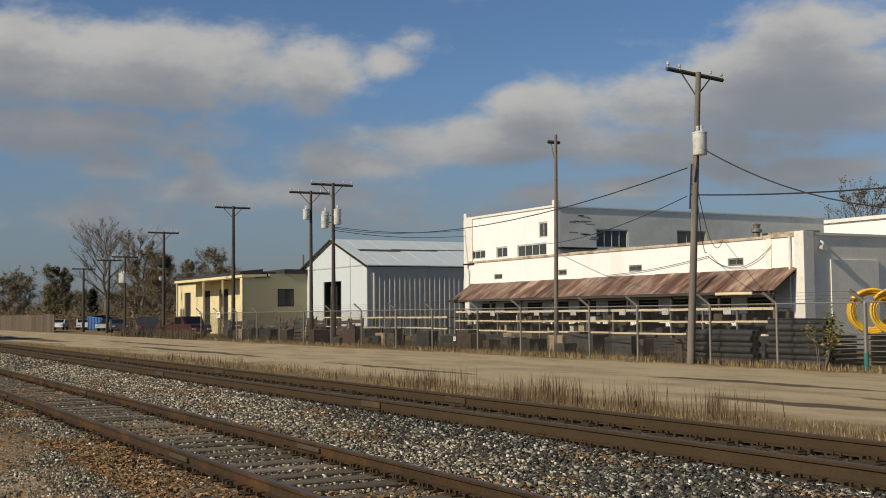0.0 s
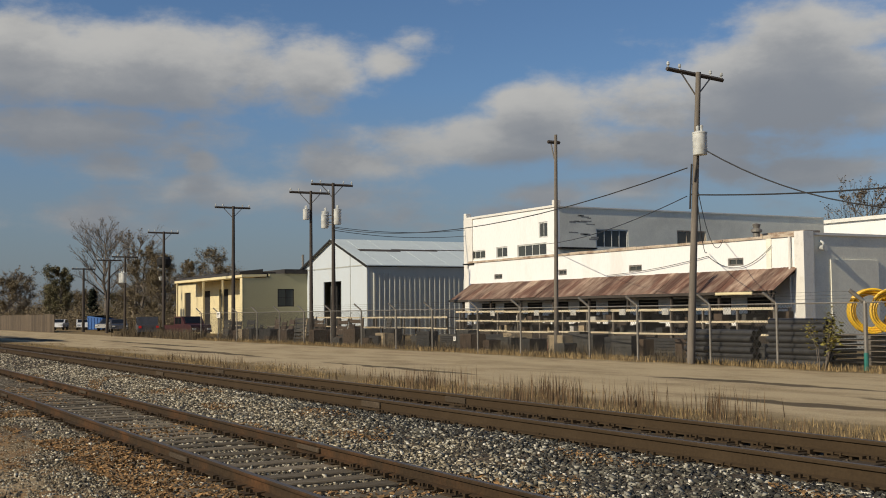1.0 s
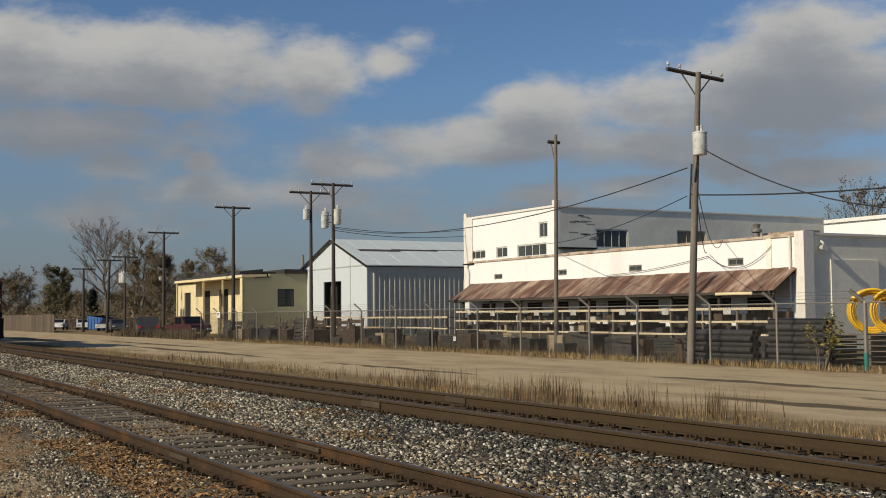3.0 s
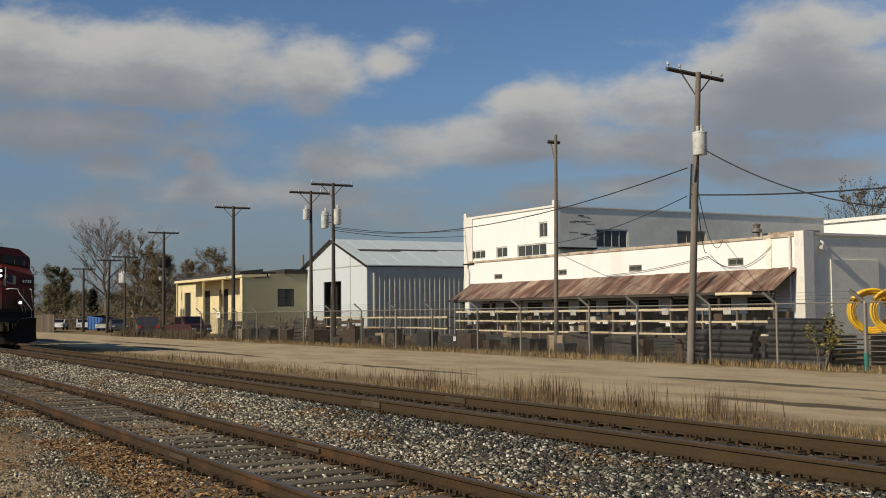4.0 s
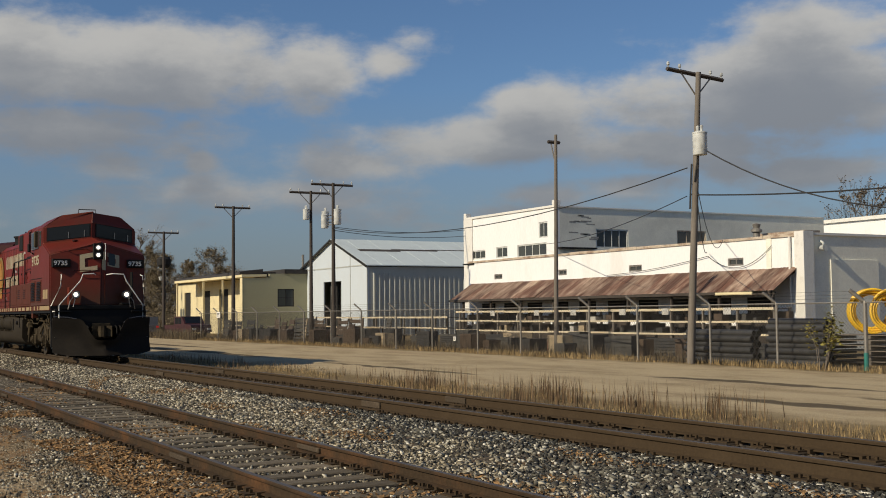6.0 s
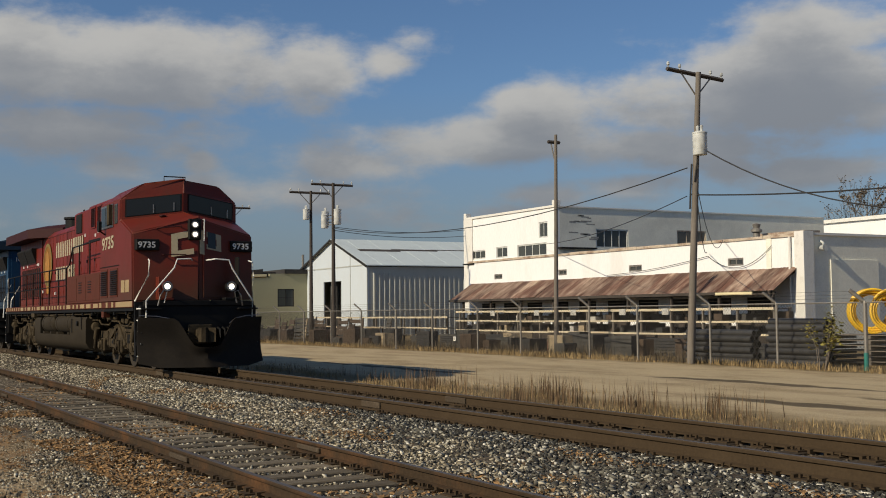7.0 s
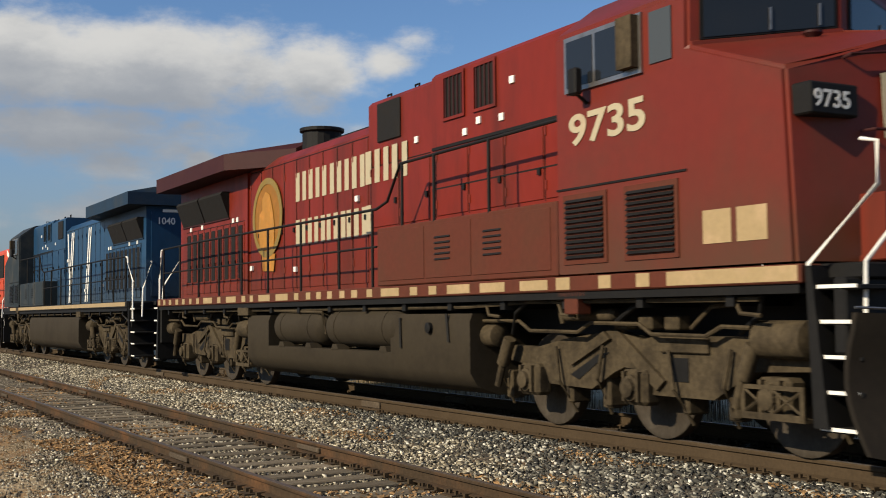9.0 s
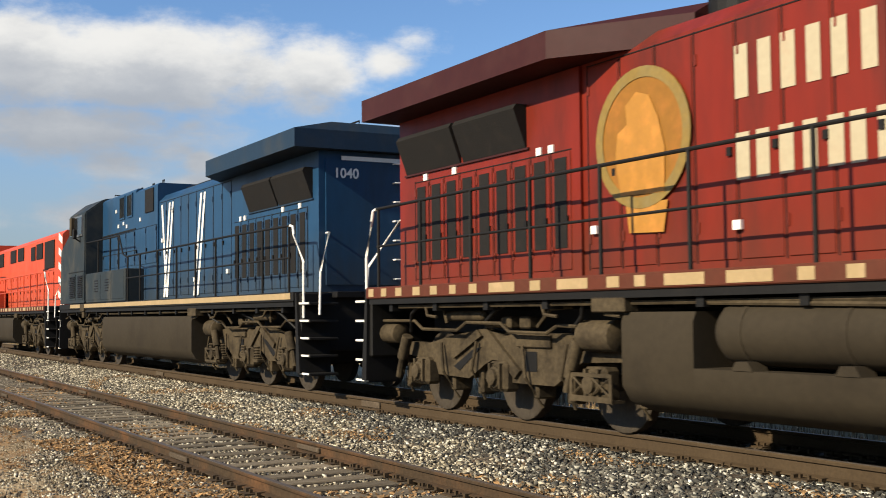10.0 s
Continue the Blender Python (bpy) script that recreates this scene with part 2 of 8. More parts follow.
M_GRIME = mat("road_dust_brown", (0.0560, 0.0420, 0.0240), 0.85, vary=0.35, scale=2.6, fine=18, bump=0.25, second=(0.0120, 0.0090, 0.0060), amount=0.55, spec=0.15)
M_TANK = mat("dusty_tank_steel", (0.0300, 0.0232, 0.0142), 0.8, vary=0.14, scale=1.0, fine=14, bump=0.06, second=(0.0195, 0.0150, 0.0097), amount=0.4, spec=0.15)
M_BLACK = mat("black_paint", (0.0064, 0.0060, 0.0056), 0.65, vary=0.25, scale=2, fine=20, bump=0.05, second=(0.0128, 0.0112, 0.0096), amount=0.4, spec=0.20)
M_PLOW = mat("dusty_black_steel", (0.0121, 0.0094, 0.0066), 0.75, vary=0.2, scale=1.5, fine=16, bump=0.06, second=(0.0220, 0.0171, 0.0116), amount=0.5, spec=0.15)
M_WHITE = mat("white_paint", (0.72, 0.70, 0.64), 0.5, vary=0.06, scale=3, fine=20, bump=0.02, second=(0.5, 0.46, 0.4), amount=0.3)
M_CREAM = mat("cream_lettering", (0.3570, 0.3060, 0.2040), 0.55, vary=0.08, scale=2.5, fine=14, bump=0.0, second=(0.3825, 0.2380, 0.1530), amount=0.35, spec=0.30)
M_GOLD = mat("gold_emblem", (0.2040, 0.0892, 0.0102), 0.55, vary=0.1, scale=2.5, fine=12, bump=0.0, second=(0.3230, 0.1190, 0.0213), amount=0.4, spec=0.30)
M_REFLECT = mat("pale_reflective_strip", (0.30, 0.215, 0.105), 0.5, vary=0.1, scale=4, fine=20, bump=0.0, second=(0.40, 0.27, 0.15), amount=0.4)
M_GLASS = glass("dark_cab_glass", (0.012, 0.014, 0.017), 0.06)
M_GREYGLASS = glass("grey_side_glass", (0.05, 0.055, 0.055), 0.1)
M_GRILLE = mat("dark_screen_mesh", (0.009, 0.008, 0.007), 0.75, vary=0.3, scale=5, fine=60, bump=0.2, second=(0.020, 0.015, 0.012), amount=0.3, spec=0.2)
M_STEEL = mat("worn_bright_steel", (0.35, 0.32, 0.29), 0.35, 0.9, vary=0.1, scale=6, fine=30, bump=0.03)
M_LAMP = glow("lit_headlight", (1.0, 0.93, 0.78), 2.6)
dusty(M_RED, (0.080, 0.024, 0.011), 1.2, 2.8, 0.6)
dusty(M_BLUE, (0.030, 0.032, 0.028), 1.2, 3.0, 0.7)
dusty(M_ORANGE, (0.20, 0.06, 0.03), 1.2, 2.8, 0.5)
# ---------------- ground and tracks ----------------
TRACK_Y, SIDING_Y, LOT_Z = 8.63, 4.46, -0.45


def stone_material(name, stops):
    """Crushed stone: each stone has a grey of its own, most dull and a few pale."""
    m = mat(name, (0.2, 0.2, 0.2), 0.9, vary=0.2, scale=6, fine=40, bump=0.2)
    nt = m.node_tree
    b = nt.nodes["Principled BSDF"]
    geo, ramp, mul = nt.nodes.new("ShaderNodeNewGeometry"), nt.nodes.new("ShaderNodeValToRGB"), nt.nodes.new("ShaderNodeMix")
    nt.links.new(geo.outputs["Random Per Island"], ramp.inputs[0])
    els = ramp.color_ramp.elements
    els[0].position, els[0].color = stops[0][0], (*stops[0][1], 1)
    els[1].position, els[1].color = stops[-1][0], (*stops[-1][1], 1)
    for p, c in stops[1:-1]:
        els.new(p).color = (*c, 1)
    hsv = [n for n in nt.nodes if n.type == "HUE_SAT"][0]
    nt.links.new(ramp.outputs[0], hsv.inputs["Color"])
    return m


M_BALLAST = stone_material("grey_limestone_ballast", [(0.0, (0.024, 0.021, 0.015)), (0.34, (0.085, 0.072, 0.048)), (0.62, (0.235, 0.20, 0.135)), (0.85, (0.44, 0.39, 0.28)), (1.0, (0.66, 0.61, 0.48))])
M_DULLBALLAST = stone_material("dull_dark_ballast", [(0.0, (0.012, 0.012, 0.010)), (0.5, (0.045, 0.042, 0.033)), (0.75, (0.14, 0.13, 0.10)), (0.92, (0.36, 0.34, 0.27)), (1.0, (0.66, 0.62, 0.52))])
M_GRIT = stone_material("tan_track_grit", [(0.0, (0.045, 0.035, 0.022)), (0.45, (0.16, 0.125, 0.075)), (0.8, (0.33, 0.275, 0.18)), (1.0, (0.55, 0.49, 0.36))])
M_WEED = mat("dry_weed_stalks", (0.125, 0.078, 0.038), 0.9, vary=0.25, scale=2, fine=14, bump=0.0, island=0.4)
M_RAIL = mat("rusty_rail_steel", (0.047, 0.031, 0.016), 0.85, vary=0.2, scale=1.5, fine=30, bump=0.1, second=(0.065, 0.044, 0.024), amount=0.4, spec=0.20)
M_OLDRAIL = mat("patchy_rust_rail", (0.042, 0.028, 0.016), 0.9, vary=0.3, scale=1.2, fine=24, bump=0.15, second=(0.11, 0.052, 0.022), amount=0.5, spec=0.15)
M_RAILTOP = mat("worn_rail_head", (0.11, 0.09, 0.075), 0.5, 0.4, vary=0.12, scale=2, fine=20, bump=0.03, second=(0.11, 0.08, 0.06), amount=0.4, spec=0.20)
M_TIE = mat("weathered_tie_wood", (0.062, 0.046, 0.030), 0.9, vary=0.35, scale=3, fine=26, bump=0.3, second=(0.13, 0.10, 0.07), amount=0.4, streak=(6, 1, 6), objrand=0.3, spec=0.20)
M_GREYTIE = mat("bleached_tie_wood", (0.125, 0.101, 0.070), 0.9, vary=0.45, scale=3, fine=26, bump=0.4, second=(0.21, 0.18, 0.13), amount=0.5, streak=(6, 1, 6), objrand=0.45, spec=0.20)
M_LEAF = mat("dry_oak_leaves", (0.27, 0.152, 0.056), 0.85, vary=0.3, scale=8, fine=40, bump=0.0, second=(0.13, 0.08, 0.038), amount=0.5, island=0.45)
M_DRYGRASS = mat("dry_grass", (0.27, 0.19, 0.085), 0.9, vary=0.25, scale=2, fine=14, bump=0.0, second=(0.17, 0.125, 0.06), amount=0.5, island=0.4)


def ground_material():
    """Gravel lot, stony trackside and leaf-strewn dirt in one sheet, by the distance from the rails."""
    m = bpy.data.materials.new("gravel_and_dirt")
    m.use_nodes = True
    nt = m.node_tree
    N, L = nt.nodes.new, nt.links.new
    b = nt.nodes["Principled BSDF"]
    b.inputs["Roughness"].default_value = 0.95
    b.inputs["Specular IOR Level"].default_value = 0.2
    co, sep = N("ShaderNodeTexCoord"), N("ShaderNodeSeparateXYZ")
    L(co.outputs["Object"], sep.inputs[0])

    def noise_node(scale, detail=6.0, stretch=(1, 1, 1)):
        mp, n = N("ShaderNodeMapping"), N("ShaderNodeTexNoise")
        mp.inputs["Scale"].default_value = stretch
        L(co.outputs["Object"], mp.inputs[0])
        L(mp.outputs[0], n.inputs["Vector"])
        n.inputs["Scale"].default_value, n.inputs["Detail"].default_value, n.inputs["Roughness"].default_value = scale, detail, 0.65
        return n.outputs["Fac"]

    def ramp(v, a, c, lo=0.0, hi=1.0):
        r = N("ShaderNodeMapRange")
        r.interpolation_type = "SMOOTHSTEP"
        L(v, r.inputs["Value"])
        r.inputs["From Min"].default_value, r.inputs["From Max"].default_value = a, c
        r.inputs["To Min"].default_value, r.inputs["To Max"].default_value = lo, hi
        return r.outputs[0]

    def op(kind, a, c):
        n = N("ShaderNodeMath")
        n.operation = kind
        for i, v in enumerate((a, c)):
            if isinstance(v, (int, float)):
                n.inputs[i].default_value = v
            else:
                L(v, n.inputs[i])
        return n.outputs[0]

    def mix(f, a, c):
        n = N("ShaderNodeMix")
        n.data_type = "RGBA"
        L(f, n.inputs["Factor"])
        for k, v in (("A", a), ("B", c)):
            if isinstance(v, tuple):
                n.inputs[k].default_value = (*v, 1)
            else:
                L(v, n.inputs[k])
        return n.outputs["Result"]

    wob = op("MULTIPLY", op("SUBTRACT", noise_node(0.35, 5), 0.5), 2.6)
    y = op("ADD", sep.outputs[1], wob)
    pebble = noise_node(16, 5)
    grain = noise_node(60, 3)
    stain = noise_node(0.8, 6, (0.35, 1, 1))
    lot = mix(ramp(stain, 0.42, 0.68), (0.43, 0.34, 0.205), (0.29, 0.22, 0.125))
    lot = mix(ramp(pebble, 0.5, 0.75), lot, (0.50, 0.41, 0.26))
    track = mix(ramp(pebble, 0.35, 0.65), (0.028, 0.022, 0.017), (0.14, 0.118, 0.09))
    track = mix(ramp(noise_node(1.1, 6), 0.5, 0.66), track, (0.115, 0.07, 0.035))
    dirt = mix(ramp(pebble, 0.35, 0.7), (0.20, 0.145, 0.08), (0.40, 0.31, 0.19))
    dirt = mix(ramp(noise_node(0.9, 6), 0.45, 0.6), dirt, (0.27, 0.165, 0.075))
    weed = mix(ramp(grain, 0.3, 0.7), (0.12, 0.085, 0.04), (0.27, 0.195, 0.095))
    col = mix(ramp(y, 2.2, 3.2), dirt, track)
    col = mix(ramp(y, 11.6, 12.6), col, weed)
    col = mix(ramp(y, 13.6, 15.2), col, lot)
    col = mix(ramp(y, 25.0, 26.3), col, weed)
    # wheel ruts with damp, darker soil; the last, far ellipse is a painted shadow
    for cx, cy, wx, wy in ((-21.0, 20.4, 4.2, 0.42), (-15.9, 16.4, 2.6, 0.40), (-34.0, 17.0, 6.0, 0.22), (-12.5, 18.6, 4.0, 0.25), (-58.0, 17.5, 12.0, 0.35), (-75.0, 20.0, 14.0, 0.4), (-100.0, 16.8, 16.0, 1.0)):
        ex = op("MULTIPLY", op("SUBTRACT", sep.outputs[0], cx), 1 / wx)
        ey = op("MULTIPLY", op("SUBTRACT", op("ADD", sep.outputs[1], op("MULTIPLY", wob, 0.35)), cy), 1 / wy)
        r2 = op("ADD", op("MULTIPLY", ex, ex), op("MULTIPLY", ey, ey))
        col = mix(op("MULTIPLY", ramp(r2, 1.3, 0.5), 0.85), col, (0.062, 0.045, 0.026))
    # oil-dark patch where the switch lies
    far_x = op("MULTIPLY", ramp(sep.outputs[0], -20.5, -23.0), ramp(y, 5.9, 5.0))
    col = mix(op("MULTIPLY", far_x, 0.75), col, (0.03, 0.025, 0.02))
    L(col, b.inputs["Base Color"])
    bp = N("ShaderNodeBump")
    bp.inputs["Strength"].default_value, bp.inputs["Distance"].default_value = 0.6, 0.04
    L(op("ADD", pebble, op("MULTIPLY", grain, 0.5)), bp.inputs["Height"])
    L(bp.outputs[0], b.inputs["Normal"])
    return m


M_GROUND = ground_material()
PROFILE = [(-4000, -0.5), (-3, -0.46), (1.5, -0.42), (2.6, -0.35), (3.4, -0.315), (3.62, -0.338), (5.4, -0.342), (5.9, -0.325), (6.6, -0.30), (7.15, -0.195), (7.6, -0.192), (7.95, -0.212), (9.3, -0.212), (9.7, -0.192), (10.2, -0.2), (10.8, -0.36), (11.6, -0.47), (13, -0.45), (60, -0.45), (4000, 0.6)]


def ground_z(x, y):
    return float(np.interp(y, [p[0] for p in PROFILE], [p[1] for p in PROFILE]))


def build_ground():
    xs = np.unique(np.concatenate([[-4000, -1500, -600, -300, -180, -120], np.arange(-90, -40, 1.5), np.arange(-40, 6, 0.22), np.arange(6, 40, 3), [80, 300, 1500, 4000]]))
    ys = np.unique(np.concatenate([[-4000, -800, -200, -60, -20, -8, -3], np.arange(-1, 12.5, 0.16), np.arange(12.5, 34, 0.5), [38, 45, 60, 90, 150, 300, 800, 2000, 4000]]))
    X, Y = np.meshgrid(xs, ys, indexing="ij")
    Z = np.interp(Y, [p[0] for p in PROFILE], [p[1] for p in PROFILE])
    near = (X > -92) & (X < 8) & (Y > -2) & (Y < 34)
    for i, j in zip(*np.nonzero(near)):
        p = Vector((X[i, j], Y[i, j], 0))
        lot = min(1.0, max(0.0, (Y[i, j] - 12) / 4))
        Z[i, j] += (0.01 if 2.9 < Y[i, j] < 10.3 else 0.03) * noise.noise(p * 1.3) + 0.035 * lot * noise.noise(Vector((p.x * 0.12, p.y * 0.9, 3)))
    verts = np.stack([X, Y, Z], -1).reshape(-1, 3)
    n = len(ys)
    faces = [(i * n + j, (i + 1) * n + j, (i + 1) * n + j + 1, i * n + j + 1) for i in range(len(xs) - 1) for j in range(n - 1)]
    ob = part("ground", (verts.tolist(), faces), M_GROUND, smooth=True)
    tagged(ob, "tan gravel lot and stony, leaf-strewn trackside ground", "ground", kind="structure")


build_ground()


def scatter(name, count, place, size, material, label, category, seed, flat=0.7, blade=None, parent=None, lean=0.45):
    """Many small pieces in one mesh; place(rng, n) gives x, y, z arrays; blade: (height, width) for grass stems."""
    rng = np.random.default_rng(seed)
    x, y, z = place(rng, count)
    k = len(x)
    if blade is None:
        V = np.array([(i, j, k) for i in (-1, 1) for j in (-1, 1) for k in (-1, 1)], float) * 0.72
        Fs = np.array([(0, 1, 3), (0, 3, 2), (4, 6, 7), (4, 7, 5), (0, 4, 5), (0, 5, 1), (2, 3, 7), (2, 7, 6), (0, 2, 6), (0, 6, 4), (1, 5, 7), (1, 7, 3)])
        P = V[None] * rng.uniform(0.45, 1.25, (k, 8, 1)) + rng.uniform(-0.18, 0.18, (k, 8, 3))
        P = P * rng.uniform(0.6, 1.3, (k, 1, 3)) * np.array([1, 1, flat])
        a = rng.uniform(0, 6.28, k)
        c, s = np.cos(a)[:, None], np.sin(a)[:, None]
        px, py = P[..., 0] * c - P[..., 1] * s, P[..., 0] * s + P[..., 1] * c
        tilt = rng.uniform(-0.5, 0.5, k)[:, None]
        pz = P[..., 2] + px * tilt
        sz = (size[0] + (size[1] - size[0]) * rng.random(k) ** 2)[:, None] * 0.5
        W = np.stack([x[:, None] + px * sz, y[:, None] + py * sz, z[:, None] + pz * sz], -1)
    elif blade == "leaf":
        a = rng.uniform(0, 6.28, k)
        sz = rng.uniform(*size, k)[:, None] * 0.5
        base = np.array([(-1, 0), (-0.1, 0.55), (1, 0), (-0.1, -0.55)])
        px = base[:, 0] * np.cos(a)[:, None] - base[:, 1] * np.sin(a)[:, None]
        py = base[:, 0] * np.sin(a)[:, None] + base[:, 1] * np.cos(a)[:, None]
        W = np.stack([x[:, None] + px * sz, y[:, None] + py * sz, z[:, None] + rng.uniform(-0.4, 0.9, (k, 4)) * sz], -1)
        Fs = np.array([(0, 1, 2), (0, 2, 3)])
    else:
        h = rng.uniform(*size, k)
        a = rng.uniform(0, 6.28, k)
        tip = rng.uniform(0.0, lean, k) * h
        w = blade * rng.uniform(0.6, 1.4, k)
        dx, dy = np.cos(a), np.sin(a)
        b = rng.uniform(0, 6.28, k)
        lx, ly = np.cos(b) * tip, np.sin(b) * tip
        W = np.stack([np.stack([x - dx * w, y - dy * w, z], -1), np.stack([x + dx * w, y + dy * w, z], -1),
                      np.stack([x + lx * 0.4 + dx * w * 0.7, y + ly * 0.4 + dy * w * 0.7, z + h * 0.6], -1), np.stack([x + lx, y + ly, z + h], -1),
                      np.stack([x + lx * 0.4 - dx * w * 0.7, y + ly * 0.4 - dy * w * 0.7, z + h * 0.6], -1)], 1)
        Fs = np.array([(0, 1, 2), (0, 2, 4), (4, 2, 3)])
    nv = W.shape[1]
    faces = (Fs[None] + (np.arange(k) * nv)[:, None, None]).reshape(-1, 3)
    me = bpy.data.meshes.new(name)
    me.vertices.add(k * nv)
    me.vertices.foreach_set("co", W.reshape(-1).astype(np.float32))
    me.loops.add(faces.size)
    me.loops.foreach_set("vertex_index", faces.reshape(-1).astype(np.int32))
    me.polygons.add(len(faces))
    me.polygons.foreach_set("loop_start", np.arange(0, faces.size, 3, dtype=np.int32))
    me.polygons.foreach_set("loop_total", np.full(len(faces), 3, dtype=np.int32))
    me.update()
    me.validate()
    me.materials.append(material)
    ob = new(name, me)
    if parent:
        ob.parent = parent
        ob["kind"] = "stuff"
        if label:
            ob["label"] = label
    else:
        tagged(ob, label, category, kind="stuff")
    return ob


RAIL_PROFILE = [(-0.07, 0), (0.07, 0), (0.07, 0.014), (0.012, 0.03), (0.012, 0.122), (0.036, 0.135), (0.038, 0.160), (0.030, 0.17), (-0.030, 0.17), (-0.038, 0.160), (-0.036, 0.135), (-0.012, 0.122), (-0.012, 0.03), (-0.07, 0.014)]


def build_track(label, yc, top, x0, x1, tie_x0, tie_x1, name, wood, spread=0.04, RAIL_H=0.17, steel=None):
    track = empty(name, label, "railway track")
    track["kind"] = "structure"
    for side in (-0.755, 0.755):
        bm = bm_new()
        pts = [(yc + side + p[0], top - RAIL_H + p[1] * RAIL_H / 0.17) for p in RAIL_PROFILE]
        prism(bm, pts, x0, x1, "x")
        rail = part("rail", bm, steel or M_RAIL, track, "rust-brown steel rail")
        bm = bm_new()
        x = x0 + 3.0
        while x < x1:
            box(bm, x - 0.32, x + 0.32, yc + side - 0.045, yc + side + 0.045, top - RAIL_H + 0.03, top - 0.045, 0.008)
            x += 11.9
        part("joint_bar", bm, M_TIE, rail, "dark bolted joint bars")
        bm = bm_new()
        box(bm, x0, x1, yc + side - 0.027, yc + side + 0.027, top + 0.0005, top + 0.003)
        part("running_surface", bm, M_RAILTOP, rail, "worn rail head")
    rng = random.Random(5)
    bm = bm_new()
    box(bm, -0.115, 0.115, -1.3, 1.3, -0.18, 0, 0.012)
    tie_me = part("tie", bm, wood, track)
    bm = bm_new()
    for s in (-0.755, 0.755):
        box(bm, -0.09, 0.09, s - 0.17, s + 0.17, 0.0, 0.016)
        for dx in (-0.05, 0.05):
            for dy in (-0.1, 0.1):
                box(bm, dx - 0.012, dx + 0.012, s + dy - 0.014, s + dy + 0.014, 0.016, 0.05)
        for dx in (-0.16, 0.16):
            box(bm, dx - 0.02, dx + 0.02, s - 0.09, s + 0.09, -0.01, 0.035)
    plate_me = part("tie_plate", bm, M_RAIL, tie_me)
    x, first = tie_x0, True
    while x < tie_x1:
        m = pose(x + rng.uniform(-spread, spread), yc + rng.uniform(-0.05, 0.05), top - RAIL_H - 0.016 + rng.uniform(-0.012, 0.004), 0, 0, rng.uniform(-2.0, 2.0))
        if first:
            tie_me.matrix_basis, first = m, False
        else:
            o, p = new("tie", tie_me.data), new("tie_plate", plate_me.data)
            o.parent, o.matrix_basis, p.parent = track, m, o
        x += 0.53
    return track


build_track("main line track with rust-brown rails on dark wooden ties", TRACK_Y, 0.0, -900, 60, -62, 3, "main_track", M_TIE)
build_track("older siding track with rusty rails and weathered ties", SIDING_Y, -0.15, -75, 40, -45, 1, "siding_track", M_GREYTIE, 0.07, 0.13, M_OLDRAIL)


def heights(x, y):
    return np.interp(y, [p[0] for p in PROFILE], [p[1] for p in PROFILE])


def between(x0, x1, y0, y1, lift=0.0, power=1.0, patchy=None):
    def place(rng, n):
        x = x1 - (x1 - x0) * rng.random(n) ** power
        y = rng.uniform(y0, y1, n)
        if patchy is not None:
            keep = np.array([noise.noise(Vector((a * patchy[0], b * patchy[1], patchy[2]))) > patchy[3] for a, b in zip(x, y)])
            x, y = x[keep], y[keep]
        return x, y, heights(x, y) + lift + rng.uniform(0, 0.015, len(x))
    return place


def between_ties(rng, n):
    """Stones that fill the cribs of the siding and leave the tie tops bare."""
    k = np.floor((1 - rng.random(n) ** 1.3) * 58 + 19)
    x = -45 + 0.53 * (k + 0.5) + rng.uniform(-0.14, 0.14, n)
    y = rng.uniform(3.0, 5.8, n)
    return x, y, heights(x, y) + rng.uniform(0.0, 0.025, n)


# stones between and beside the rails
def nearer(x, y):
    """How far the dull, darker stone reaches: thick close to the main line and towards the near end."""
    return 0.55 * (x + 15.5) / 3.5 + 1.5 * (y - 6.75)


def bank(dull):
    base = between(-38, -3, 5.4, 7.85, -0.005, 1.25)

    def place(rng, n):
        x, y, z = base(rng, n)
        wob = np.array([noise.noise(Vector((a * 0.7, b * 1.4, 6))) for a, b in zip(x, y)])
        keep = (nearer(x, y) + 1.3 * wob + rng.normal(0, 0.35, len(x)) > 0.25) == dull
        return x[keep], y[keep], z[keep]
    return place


scatter("ballast_stones", 62000, bank(False), (0.026, 0.072), M_BALLAST, "pale grey crushed limestone ballast between the tracks", "ballast", 11)
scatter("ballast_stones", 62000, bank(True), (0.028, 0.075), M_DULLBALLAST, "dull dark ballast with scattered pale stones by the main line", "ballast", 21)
scatter("ballast_stones", 9000, between(-85, -36, 5.4, 7.75, 0.0, 0.8), (0.05, 0.10), M_BALLAST, "pale grey crushed limestone ballast along the track", "ballast", 12)
scatter("ballast_stones", 34000, between_ties, (0.022, 0.058), M_BALLAST, "small grey ballast stones between the siding rails", "ballast", 13)
scatter("ballast_stones", 42000, between(-34, -5, 0.9, 3.6, -0.005, 1.2, (0.35, 0.6, 2, -0.25)), (0.016, 0.05), M_BALLAST, "loose grey stones on the dirt beside the siding", "ballast", 14)
scatter("ballast_stones", 30000, between(-30, -5, 0.9, 3.6, -0.003, 1.2), (0.010, 0.03), M_GRIT, "fine tan grit on the dirt beside the siding", "ballast", 22)
M_DARKSTONE = mat("oily_dark_ballast", (0.062, 0.046, 0.030), 0.9, vary=0.35, scale=2, fine=30, bump=0.3, second=(0.03, 0.022, 0.016), amount=0.4, island=0.45)
scatter("ballast_stones", 15000, between(-55, -3, 7.95, 9.35, -0.012, 1.3), (0.03, 0.065), M_DARKSTONE, "oil-darkened ballast stones between the main line rails", "ballast", 15)
scatter("ballast_stones", 9000, between(-55, -3, 9.5, 11.0, -0.005, 1.2), (0.03, 0.07), M_DARKSTONE, "oil-darkened ballast stones on the far shoulder", "ballast", 23)
